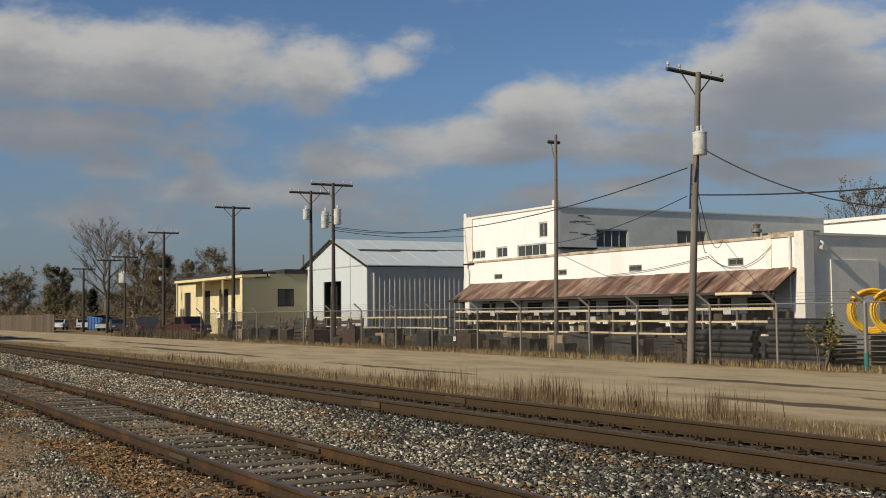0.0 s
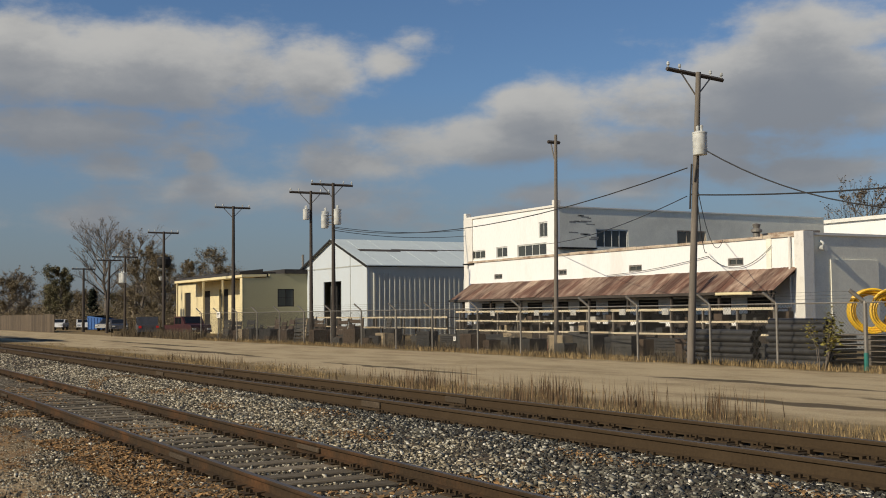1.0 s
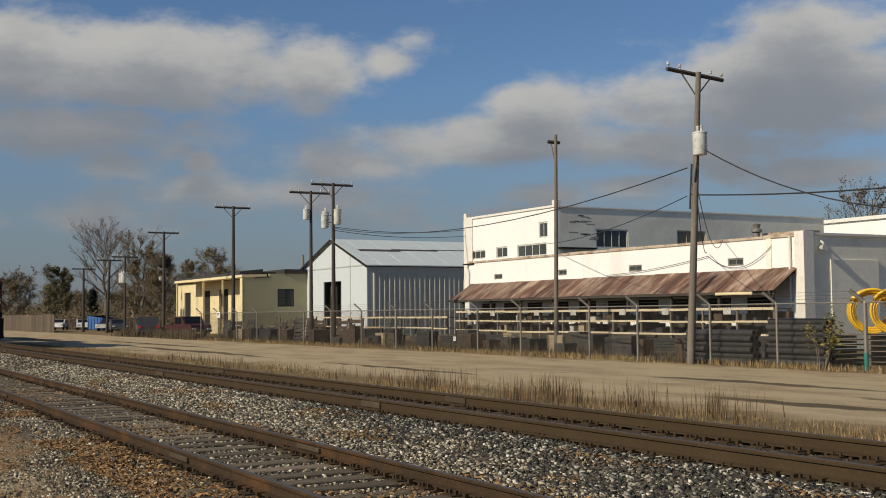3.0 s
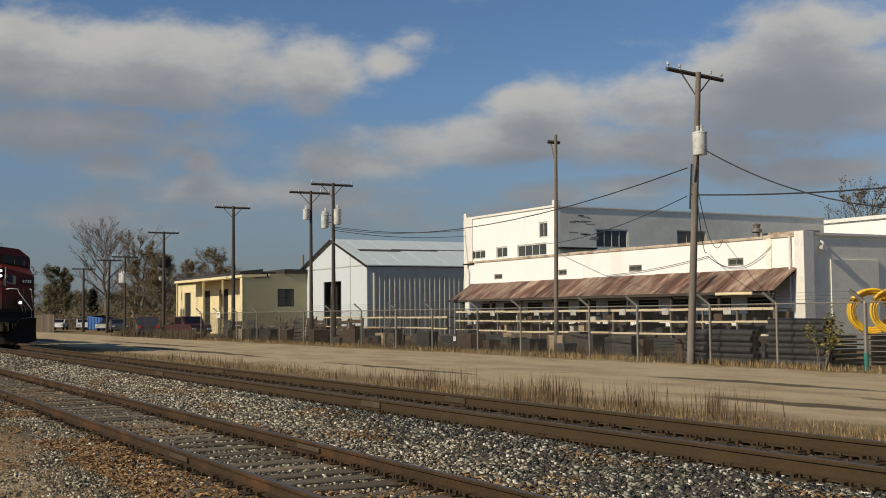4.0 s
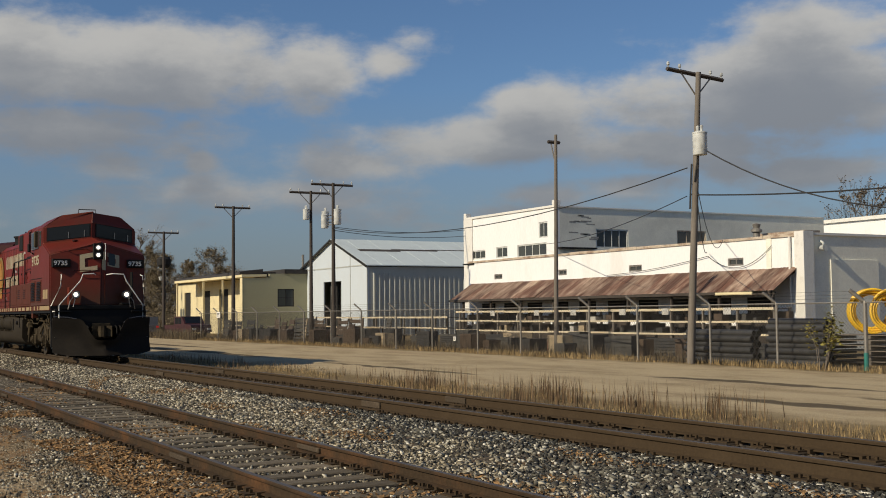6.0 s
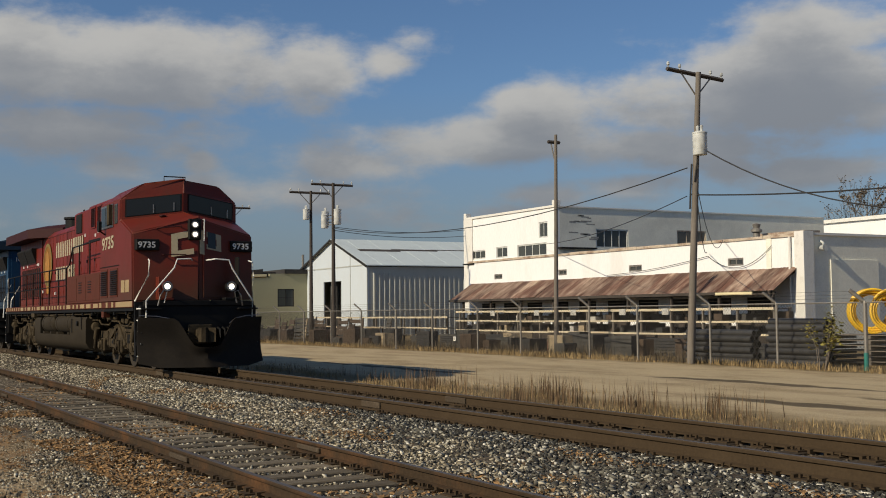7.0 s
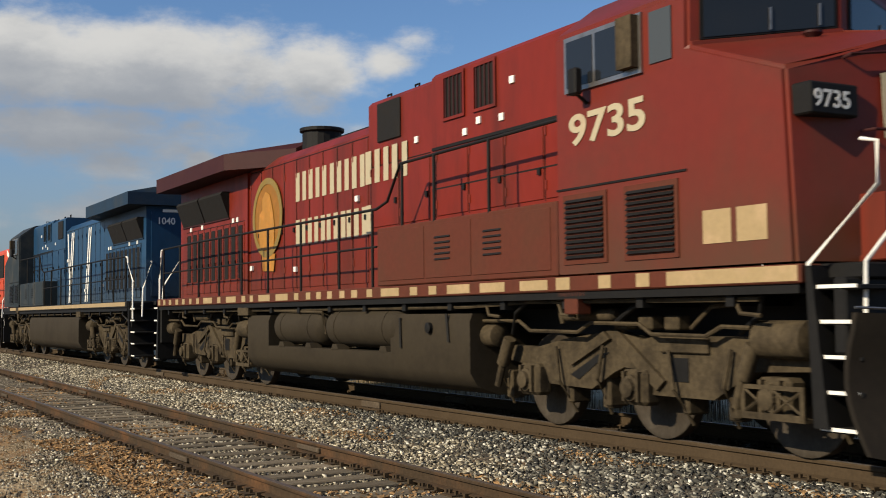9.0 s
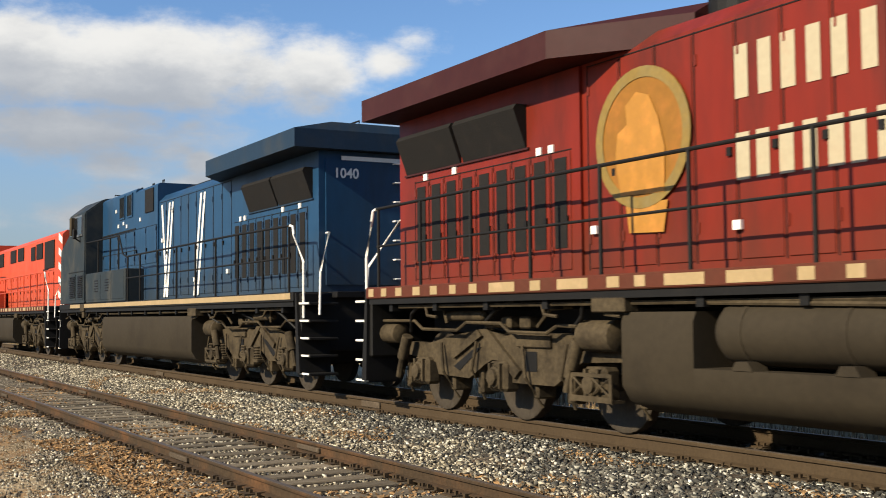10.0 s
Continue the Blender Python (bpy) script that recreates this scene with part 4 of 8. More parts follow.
def underframe(loco, paint, stripes, rear=-9.85, front=9.2):
    bm = bm_new()
    box(bm, rear, front, -1.53, 1.53, 1.52, 1.68, 0.012)
    sill = part("frame_sill", bm, M_BLACK if not stripes else M_REDDUST, loco)
    bm = bm_new()
    box(bm, rear + 0.6, front - 0.3, -0.75, 0.75, 1.05, 1.44)
    part("centre_beam", bm, M_BLACK, loco)
    bm = bm_new()
    box(bm, rear + 0.05, front - 0.05, -1.50, 1.50, 1.44, 1.52)
    for x in np.arange(rear + 0.6, front - 0.4, 1.25):
        box(bm, x, x + 0.1, -1.46, 1.46, 1.34, 1.46)
    part("frame_underside", bm, M_BLACK, loco)
    if stripes:
        rng = random.Random(2)
        x = rear + 0.1
        while x < 5.6:
            w = rng.choice((0.16, 0.18, 0.2, 0.55))
            for s in (-1, 1):
                bm = bm_new()
                box(bm, x, x + w, s * 1.533 - 0.003, s * 1.533 + 0.003, 1.545, 1.655)
                part("reflective_strip", bm, M_REFLECT, sill)
            x += w + rng.choice((0.24, 0.28, 0.32))
        for s in (-1, 1):
            for a, b in ((5.75, 6.0), (6.5, 6.7), (7.1, 7.3), (7.55, 9.17)):
                bm = bm_new()
                box(bm, a, b, s * 1.533 - 0.003, s * 1.533 + 0.003, 1.54, 1.67)
                part("reflective_strip", bm, M_REFLECT, sill)
    else:
        for s in (-1, 1):
            bm = bm_new()
            box(bm, rear + 0.1, front - 1.6, s * 1.533 - 0.003, s * 1.533 + 0.003, 1.56, 1.66)
            part("reflective_strip", bm, M_REFLECT, sill, "faded cream sill stripe")
    # small pipes and boxes under the sill
    for s in (-1, 1):
        bm = bm_new()
        tube(bm, [(rear + 0.8, s * 1.40, 1.40), (3.6, s * 1.40, 1.38), (5.0, s * 1.40, 1.42), (8.6, s * 1.40, 1.40)], 0.025, 6)
        for x in (-8.3, -5.6, -4.5, 4.1, 5.6, 8.3):
            tube(bm, [(x, s * 1.40, 1.40), (x + 0.1, s * 1.43, 1.28), (x + 0.35, s * 1.43, 1.26)], 0.02, 6)
        part("air_pipe", bm, M_GRIME, loco)
        bm = bm_new()
        box(bm, -4.55, -4.0, s * 1.42 - 0.08, s * 1.42 + 0.1, 1.30, 1.46, 0.01)
        part("jacking_pad", bm, M_GRIME, loco)
        bm = bm_new()
        box(bm, 5.72, 6.22, s * 1.42 - 0.08, s * 1.42 + 0.13, 1.46, 1.66, 0.01)
        box(bm, 5.84, 6.08, s * 1.42 - 0.08, s * 1.42 + 0.1, 1.28, 1.46, 0.01)
        part("jacking_pad", bm, M_REDDUST if stripes else M_GRIME, loco)
    return sill


def fuel_tank(loco, x0, x1, n0=None, n1=None):
    prof_out = [(-1.42, 1.30), (-1.46, 1.2), (-1.46, 0.58), (-1.36, 0.42), (-1.05, 0.30), (1.05, 0.30), (1.36, 0.42), (1.46, 0.58), (1.46, 1.2), (1.42, 1.30)]
    bm = bm_new()
    if n0 is None:
        prism(bm, prof_out, x0, x1, "x")
    else:
        prism(bm, prof_out, x0, n0, "x")
        prism(bm, prof_out, n1, x1, "x")
        prism(bm, [(-1.46, 0.78), (-1.46, 0.58), (-1.36, 0.42), (-1.05, 0.30), (1.05, 0.30), (1.36, 0.42), (1.46, 0.58), (1.46, 0.78), (0.9, 0.78), (0.9, 1.28), (-0.9, 1.28), (-0.9, 0.78)], n0 - 0.002, n1 + 0.002, "x")
    es = [e for e in bm.edges if e.calc_face_angle(0) > 0.5]
    bmesh.ops.bevel(bm, geom=es, offset=0.03, segments=2, affect="EDGES")
    tank = part("fuel_tank", bm, M_TANK, loco, "dust-brown fuel tank", smooth=True)
    if n0 is not None:
        mid = (n0 + n1) / 2 - 0.05
        for s in (-1, 1):
            for a, b in ((n0 + 0.2, mid - 0.04), (mid + 0.1, n1 + 0.25)):
                bm = bm_new()
                lathe(bm, [(0, 0.10), (0.05, 0.22), (0.14, 0.285), (0.2, 0.295), (b - a - 0.2, 0.295), (b - a - 0.14, 0.285), (b - a - 0.05, 0.22), (b - a, 0.10)], (a, s * 1.20, 1.11), "x", 22)
                for x in (a + 0.4, b - 0.5):
                    lathe(bm, [(0, 0.302), (0.05, 0.302)], (x, s * 1.20, 1.11), "x", 22)
                    prism(bm, [(x - 0.1, 0.78), (x + 0.15, 0.78), (x + 0.1, 0.86), (x - 0.05, 0.86)], s * 1.28, s * 1.47, "y")
                part("air_reservoir", bm, M_TANK, tank, "dusty cylindrical air reservoir", smooth=True)
            bm = bm_new()
            tube(bm, [(n1 + 0.32, s * 1.475, 1.25), (n1 + 0.34, s * 1.475, 0.85)], 0.02, 6)
            tube(bm, [(x1 - 0.55, s * 1.475, 1.30), (x1 - 0.5, s * 1.475, 0.95)], 0.02, 6)
            part("sight_glass", bm, M_BLACK, tank)
            bm = bm_new()
            lathe(bm, [(0, 0.07), (s * 0.05, 0.07), (s * 0.06, 0.04)], (x1 - 1.0, s * 1.46, 1.12), "y", 14)
            part("filler_cap", bm, M_BLACK, tank, "black fuel filler cap", smooth=True)
            bm = bm_new()
            tube(bm, [(n0 + 0.1, s * 1.40, 1.38), (mid, s * 1.44, 1.34), (mid + 0.05, s * 1.40, 1.0)], 0.022, 6)
            part("drain_pipe", bm, M_GRIME, tank)
    return tank


def steps(loco, x, face, white=True):
    """A corner stairwell with five treads; face: +1 at the front end, -1 at the rear."""
    for s in (-1, 1):
        bm = bm_new()
        xa = x + face * 0.02
        prism(bm, [(xa, 1.66), (xa + face * 0.06, 1.66), (xa + face * 0.20, 0.36), (xa + face * 0.05, 0.36)], s * 0.95, s * 1.50, "y")
        part("stair_side", bm, M_BLACK, loco)
        for k, z in enumerate((0.37, 0.66, 0.94, 1.22, 1.50)):
            bm = bm_new()
            xo = x + face * 0.08
            xs = sorted((xo, xo + face * 0.44))
            box(bm, xs[0], xs[1], s * (1.20 + 0.0) - 0.25, s * 1.20 + 0.25, z - 0.04, z, 0.008)
            tread = part("tread", bm, M_BLACK, loco)
            bm = bm_new()
            box(bm, xs[0] + 0.02, xs[1] - 0.02, s * 1.455 - 0.006, s * 1.455 + 0.006, z - 0.026, z + 0.004)
            part("tread_edge", bm, M_WHITE if white else M_GRIME, tread, "white-painted tread edge")


def hood_doors(loco, hood, y, x0, x1, z0, z1, n, paint, s, screens=False):
    w = (x1 - x0) / n
    for k in range(n):
        a, b = x0 + k * w + 0.03, x0 + (k + 1) * w - 0.03
        bm = bm_new()
        yy = sorted((s * y, s * (y + 0.014)))
        box(bm, a, b, yy[0], yy[1], z0, z1, 0.006)
        d = part("hood_door", bm, paint, hood)
        bm = bm_new()
        box(bm, a - 0.036, a - 0.022, min(s * y, s * (y + 0.006)), max(s * y, s * (y + 0.006)), z0 - 0.02, z1 + 0.03)
        box(bm, a - 0.02, b + 0.02, min(s * y, s * (y + 0.006)), max(s * y, s * (y + 0.006)), z1 + 0.012, z1 + 0.024)
        part("door_seam", bm, M_BLACK, hood, "dark gap between hood doors")
        for z in (z0 + 0.12 * (z1 - z0), z0 + 0.86 * (z1 - z0)):
            bm = bm_new()
            tube(bm, [(a + 0.012, s * (y + 0.02), z), (a + 0.012, s * (y + 0.02), z + 0.11)], 0.014, 6)
            part("hinge", bm, paint, d)
        bm = bm_new()
        for z in ((z0 + z1) / 2 - 0.1,):
            box(bm, b - 0.09, b - 0.03, min(s * (y + 0.012), s * (y + 0.04)), max(s * (y + 0.012), s * (y + 0.04)), z - 0.04, z + 0.04)
        part("latch", bm, M_BLACK, d)
        if screens:
            bm = bm_new()
            box(bm, a + 0.06, b - 0.06, min(s * (y + 0.01), s * (y + 0.022)), max(s * (y + 0.01), s * (y + 0.022)), z0 + 0.25, z1 - 0.06)
            part("screen", bm, M_GRILLE, d, "dark intake screen")


def front_end(loco, paint, lit):
    """Pilot with snow plough, coupler, ditch lights, handrails and hoses."""
    bm = bm_new()
    box(bm, 9.1, 9.62, -1.30, 1.30, 1.55, 1.68, 0.015)
    box(bm, 9.45, 9.58, -1.45, 1.45, 0.95, 1.56, 0.02)
    part("pilot_plate", bm, M_BLACK, loco, "black pilot plate")
    bm = bm_new()
    # a curved two-winged blade, low in the middle below the coupler
    NU, NV = 14, 8
    for sd in (-1, 1):
        grid = {}
        for i in range(NU + 1):
            u = i / NU
            k = min(1.0, max(0.0, (u - 0.16) / 0.34))
            top = 0.56 + 0.66 * k * k * (3 - 2 * k) + 0.06 * u
            low = 0.09 + 0.10 * max(0.0, u - 0.72) / 0.28
            for j in range(NV + 1):
                v = j / NV
                z = low + (top - low) * v
                x = 10.46 - 0.60 * u - 0.10 * v - 0.15 * math.sin(math.pi * min(1.0, v * 1.05))
                for d in (0, 1):
                    grid[i, j, d] = bm.verts.new((x - 0.045 * d, sd * 1.53 * u, z))
        for i in range(NU):
            for j in range(NV):
                for d in (0, 1):
                    bm.faces.new([grid[a, b, d] for a, b in ((i, j), (i + 1, j), (i + 1, j + 1), (i, j + 1))])
            for j in (0, NV):
                bm.faces.new((grid[i, j, 0], grid[i + 1, j, 0], grid[i + 1, j, 1], grid[i, j, 1]))
        for j in range(NV):
            bm.faces.new((grid[NU, j, 0], grid[NU, j + 1, 0], grid[NU, j + 1, 1], grid[NU, j, 1]))
    bmesh.ops.remove_doubles(bm, verts=bm.verts, dist=1e-4)
    plow = part("snow_plough", bm, M_PLOW, loco, "black V-shaped snow plough dulled by dust", smooth=True)
    bm = bm_new()
    for s in (-1, 1):
        tube(bm, [(9.72, s * 1.5, 1.32), (9.84, s * 1.1, 1.30), (9.92, s * 0.8, 1.24), (10.0, s * 0.62, 1.12)], 0.012, 6)
    part("plough_rim", bm, M_STEEL, plow, "bright worn rim")
    coupler(loco, 9.6, 1)
    for s in (-1, 1):
        bm = bm_new()
        box(bm, 9.30, 9.62, s * 0.8 - 0.16, s * 0.8 + 0.16, 1.69, 1.75, 0.01)
        box(bm, 9.36, 9.62, s * 0.99 - 0.02, s * 0.99 + 0.02, 1.70, 2.25 if s < 0 else 2.75, 0.01)
        lathe(bm, [(0, 0.08), (0.10, 0.13), (0.24, 0.14), (0.25, 0.12)], (9.38, s * 0.8, 2.02), "x", 18)
        d = part("ditch_light", bm, M_BLACK if s > 0 else paint, loco)
        bm = bm_new()
        lathe(bm, [(0, 0.122), (0.02, 0.122), (0.024, 0.10), (0.006, 0.06)], (9.625, s * 0.8, 2.02), "x", 20)
        part("reflector", bm, M_STEEL, d, "polished lamp reflector", smooth=True)
        bm = bm_new()
        lathe(bm, [(0, 0.07), (0.014, 0.068), (0.022, 0.04)], (9.632, s * 0.8, 2.02), "x", 18)
        part("lamp_lens", bm, M_LAMP if lit else M_GREYGLASS, d, "lit white lamp" if lit else "")
        handrail(loco, [(9.26, s * 1.48, 1.0), (9.24, s * 1.48, 1.68), (9.80, s * 1.30, 2.28), (9.78, s * 1.28, 2.62), (9.60, s * 1.25, 2.66)], M_WHITE, 0.018, "white front stair handrail")
        handrail(loco, [(9.66, s * 1.32, 1.25), (9.68, s * 1.32, 1.68), (9.92, s * 0.72, 2.45), (9.90, s * 0.64, 2.66), (9.86, s * 0.30, 2.68), (9.56, s * 0.18, 2.66)], M_WHITE, 0.018, "white front platform handrail")
        bm = bm_new()
        tube(bm, [(9.70, s * 1.05, 1.55), (9.74, s * 1.0, 1.80), (9.74, s * 0.92, 1.92), (9.74, s * 0.84, 1.88), (9.72, s * 0.9, 1.62)], 0.018, 6)
        part("uncoupling_lever", bm, M_STEEL, loco)
        bm = bm_new()
        for k in range(3):
            y = s * (0.45 + 0.12 * k)
            tube(bm, [(9.62, y, 1.02), (9.78, y, 0.98), (9.86, y, 0.78), (9.84, y * 0.95, 0.55)], 0.025, 6)
        part("air_hose", bm, M_BLACK, loco, "black rubber brake hoses", smooth=True)


def coupler(loco, x, face):
    bm = bm_new()
    xs = sorted((x - face * 0.6, x + face * 0.38))
    box(bm, xs[0], xs[1], -0.11, 0.11, 0.74, 0.98, 0.02)
    pts = [(0.36, -0.16), (0.52, -0.20), (0.66, -0.16), (0.68, -0.06), (0.58, -0.05), (0.54, 0.04), (0.62, 0.10), (0.68, 0.19), (0.56, 0.22), (0.40, 0.16)]
    prism(bm, [(x + face * p[0], p[1]) for p in pts], 0.68, 1.02, "z")
    box(bm, min(x, x + face * 0.05), max(x, x + face * 0.05), -0.3, 0.3, 0.62, 1.1, 0.02)
    part("coupler", bm, M_GRIME, loco, "worn knuckle coupler")


def hood_body(loco, paint, dark, dust, s_doors=True, red=True):
    """Engine hood, equipment cabinet, radiator cab with overhanging wings."""
    hoods = []
    for name, x0, x1, w, top, sh in (("equipment_cabinet", 2.1, 5.78, 1.02, 4.58, 0.06), ("inverter_cabinet", 0.08, 2.1, 1.02, 4.52, 0.06), ("engine_hood", -5.35, 0.08, 0.98, 4.22, 0.16)):
        bm = bm_new()
        prism(bm, [(-w, 1.68), (-w, top - sh), (-w + sh, top), (w - sh, top), (w, top - sh), (w, 1.68)], x0, x1, "x")
        hoods.append(part(name, bm, paint, loco))
    eq, inv, eng = hoods
    for s in (-1, 1):
        hood_doors(loco, eng, 0.98, -5.25, 0.0, 1.78, 4.0, 9, paint, s)
        hood_doors(loco, inv, 1.02, 0.15, 2.05, 2.6, 3.5, 2, paint, s)
        hood_doors(loco, eq, 1.02, 2.2, 5.7, 2.62, 3.48, 4, paint, s)
        yy = lambda a, b: (min(s * a, s * b), max(s * a, s * b))
        # top grilles with slats
        for x0, x1 in ((2.42, 3.0), (3.22, 3.78)):
            bm = bm_new()
            y = yy(1.02, 1.045)
            for a, b, c, d in ((x0, x1, 3.88, 3.92), (x0, x1, 4.46, 4.5), (x0, x0 + 0.04, 3.9, 4.48), (x1 - 0.04, x1, 3.9, 4.48)):
                box(bm, a, b, y[0], y[1], c, d)
            g = part("grille", bm, paint, eq)
            bm = bm_new()
            y = yy(1.01, 1.025)
            box(bm, x0, x1, y[0], y[1], 3.9, 4.48)
            part("screen", bm, M_GRILLE, g)
            for k in range(5):
                bm = bm_new()
                y = yy(1.02, 1.04)
                x = x0 + 0.07 + k * 0.105
                box(bm, x, x + 0.025, y[0], y[1], 3.92, 4.46)
                part("slat", bm, M_MAROON if red else M_NAVY, g)
        bm = bm_new()
        y = yy(1.02, 1.05)
        box(bm, 0.42, 1.16, y[0], y[1], 3.86, 4.44, 0.01)
        part("filter_box", bm, M_GRILLE, inv, "dark filter screen")
        bm = bm_new()
        y = yy(1.02, 1.035)
        box(bm, 2.1, 5.76, y[0], y[1], 3.52, 3.56)
        box(bm, 2.1, 5.76, y[0], y[1], 2.98, 3.0)
        part("seam", bm, M_BLACK, eq)
        # battery box on the walkway
        bm = bm_new()
        y = yy(1.0, 1.49)
        box(bm, 1.31, 5.72, y[0], y[1], 1.69, 2.5, 0.015)
        bat = part("battery_box", bm, dust, loco, "dusty box along the walkway")
        for x0 in (3.0, 4.2):
            for k in range(5):
                bm = bm_new()
                z = 1.98 + k * 0.07
                prism(bm, [(s * 1.488, z), (s * 1.515, z + 0.005), (s * 1.488, z + 0.045)], x0, x0 + 0.4, "x")
                part("slat", bm, M_BLACK, bat)
        for x0, x1 in ((1.4, 2.7), (2.75, 3.9), (3.95, 5.6)):
            bm = bm_new()
            y = yy(1.488, 1.50)
            box(bm, x0, x1, y[0], y[1], 1.76, 2.44, 0.004)
            part("panel", bm, dust, bat)
        # small pale labels
        for x, z in ((4.1, 4.1), (3.85, 3.68), (3.3, 3.72), (2.95, 3.62), (1.6, 3.7), (-0.4, 3.05), (-2.95, 2.05), (-5.15, 2.15), (-9.0, 3.14), (-8.2, 3.14), (-5.95, 3.14), (-6.2, 3.14)):
            bm = bm_new()
            y = yy(1.0, 1.042)
            box(bm, x, x + 0.1, y[0], y[1], z, z + 0.09)
            part("label_plate", bm, M_WHITE, eq if x > 2.1 else eng)
    # silencer and roof details
    bm = bm_new()
    lathe(bm, [(0, 0.36), (0.44, 0.36), (0.46, 0.41), (0.52, 0.41), (0.53, 0.33)], (-3.58, -0.22, 4.18), "z", 20)
    prism(bm, [(-2.72, 4.2), (-2.6, 4.36), (-0.5, 4.36), (-0.4, 4.2)], -0.5, 0.5, "y")
    part("exhaust_silencer", bm, M_BLACK, eng, "sooty exhaust silencer")
    bm = bm_new()
    for x in (0.3, 1.2, 2.3, 3.4, 4.5):
        for s in (-1, 1):
            tube(bm, [(x, s * 0.8, 4.5), (x, s * 0.8, 4.62), (x + 0.12, s * 0.8, 4.62), (x + 0.12, s * 0.8, 4.5)], 0.018, 6)
    lathe(bm, [(0, 0.16), (0.12, 0.16), (0.18, 0.1)], (-0.4, -0.55, 4.2), "z", 12)
    part("lifting_lugs", bm, M_BLACK, eng)
    # radiator cab
    bm = bm_new()
    prism(bm, [(-1.02, 1.68), (-1.02, 4.05), (1.02, 4.05), (1.02, 1.68)], -9.75, -5.35, "x")
    rad = part("radiator_cab", bm, paint, loco)
    bm = bm_new()
    out = [(-9.95, -1.53), (-5.25, -1.53), (-3.9, -0.6), (-3.9, 0.6), (-5.25, 1.53), (-9.95, 1.53)]
    a = [bm.verts.new((x, y, 4.06)) for x, y in out]
    b = [bm.verts.new((x, y, 4.37)) for x, y in out]
    c = [bm.verts.new((x * 0.985 - 0.08, y * 0.55, 4.52)) for x, y in out]
    n = len(out)
    bm.faces.new(a[::-1])
    bm.faces.new(c)
    for lo, hi in ((a, b), (b, c)):
        for i in range(n):
            bm.faces.new((lo[i], lo[(i + 1) % n], hi[(i + 1) % n], hi[i]))
    part("radiator_wing", bm, dark, loco, "overhanging radiator housing")
    for s in (-1, 1):
        for x0, x1 in ((-9.50, -7.98), (-7.90, -6.42)):
            bm = bm_new()
            pts = [(s * 1.015, 3.27), (s * 1.04, 3.27), (s * 1.21, 3.73), (s * 1.17, 3.79), (s * 1.015, 3.79)]
            prism(bm, pts, x0, x1, "x")
            part("radiator_screen", bm, M_GRILLE, rad, "slanted dark radiator screen")
        bm = bm_new()
        prism(bm, [(s * 1.015, 3.24), (s * 1.05, 3.24), (s * 1.05, 3.265), (s * 1.015, 3.265)], -9.55, -6.36, "x")
        part("screen_sill", bm, dark, rad)
        hood_doors(loco, rad, 1.02, -9.28, -5.50, 1.78, 3.12, 9, paint, s, screens=True)
    bm = bm_new()
    box(bm, -9.78, -9.74, -0.9, 0.9, 1.8, 3.9)
    part("rear_panel", bm, paint, rad)
    bm = bm_new()
    for z in np.arange(1.9, 4.0, 0.33):
        tube(bm, [(-9.78, -0.75, z), (-9.86, -0.75, z), (-9.86, -0.35, z), (-9.78, -0.35, z)], 0.014, 6)
    part("ladder_rungs", bm, M_WHITE, rad, "white rear grab rungs")
    return eng, rad


def walkway_rails(loco, material, s, white_end):
    """Walkway handrail with stanchions."""
    y = s * 1.47
    handrail(loco, [(-9.6, y, 2.78), (-7.0, y, 2.80), (1.25, y, 2.78), (1.6, y, 2.86), (2.0, y, 3.34), (5.75, y * 0.99, 3.38)], material)
    handrail(loco, [(-9.6, y, 2.25), (1.25, y, 2.25)], material, 0.016)
    for x in (-9.55, -8.3, -7.0, -5.7, -4.4, -3.05, -1.55, -0.04, 1.12):
        bm = bm_new()
        tube(bm, [(x, y, 1.6), (x, y, 2.79)], 0.022, 8)
        part("stanchion", bm, material, loco)
    for x in (2.05, 2.95, 4.3):
        bm = bm_new()
        tube(bm, [(x, y, 2.48), (x, y, 3.36)], 0.022, 8)
        part("stanchion", bm, material, loco)
    handrail(loco, [(-9.6, y, 2.78), (-9.72, y, 2.76), (-9.76, y, 2.62), (-10.05, s * 1.42, 2.15), (-10.05, s * 1.42, 1.25)], M_WHITE, 0.022, "white rear stair handrail")
    handrail(loco, [(-9.78, s * 0.9, 2.66), (-9.95, s * 0.92, 2.66), (-10.35, s * 1.25, 2.0), (-10.38, s * 1.28, 1.3)], M_WHITE, 0.02, "white rear end handrail")


def rear_end(loco):
    bm = bm_new()
    box(bm, -10.0, -9.84, -1.45, 1.45, 0.7, 1.66, 0.02)
    box(bm, -10.2, -9.84, -0.9, 0.9, 1.58, 1.68, 0.01)
    part("rear_pilot", bm, M_BLACK, loco)
    coupler(loco, -10.55, -1)
    steps(loco, -9.85, -1)


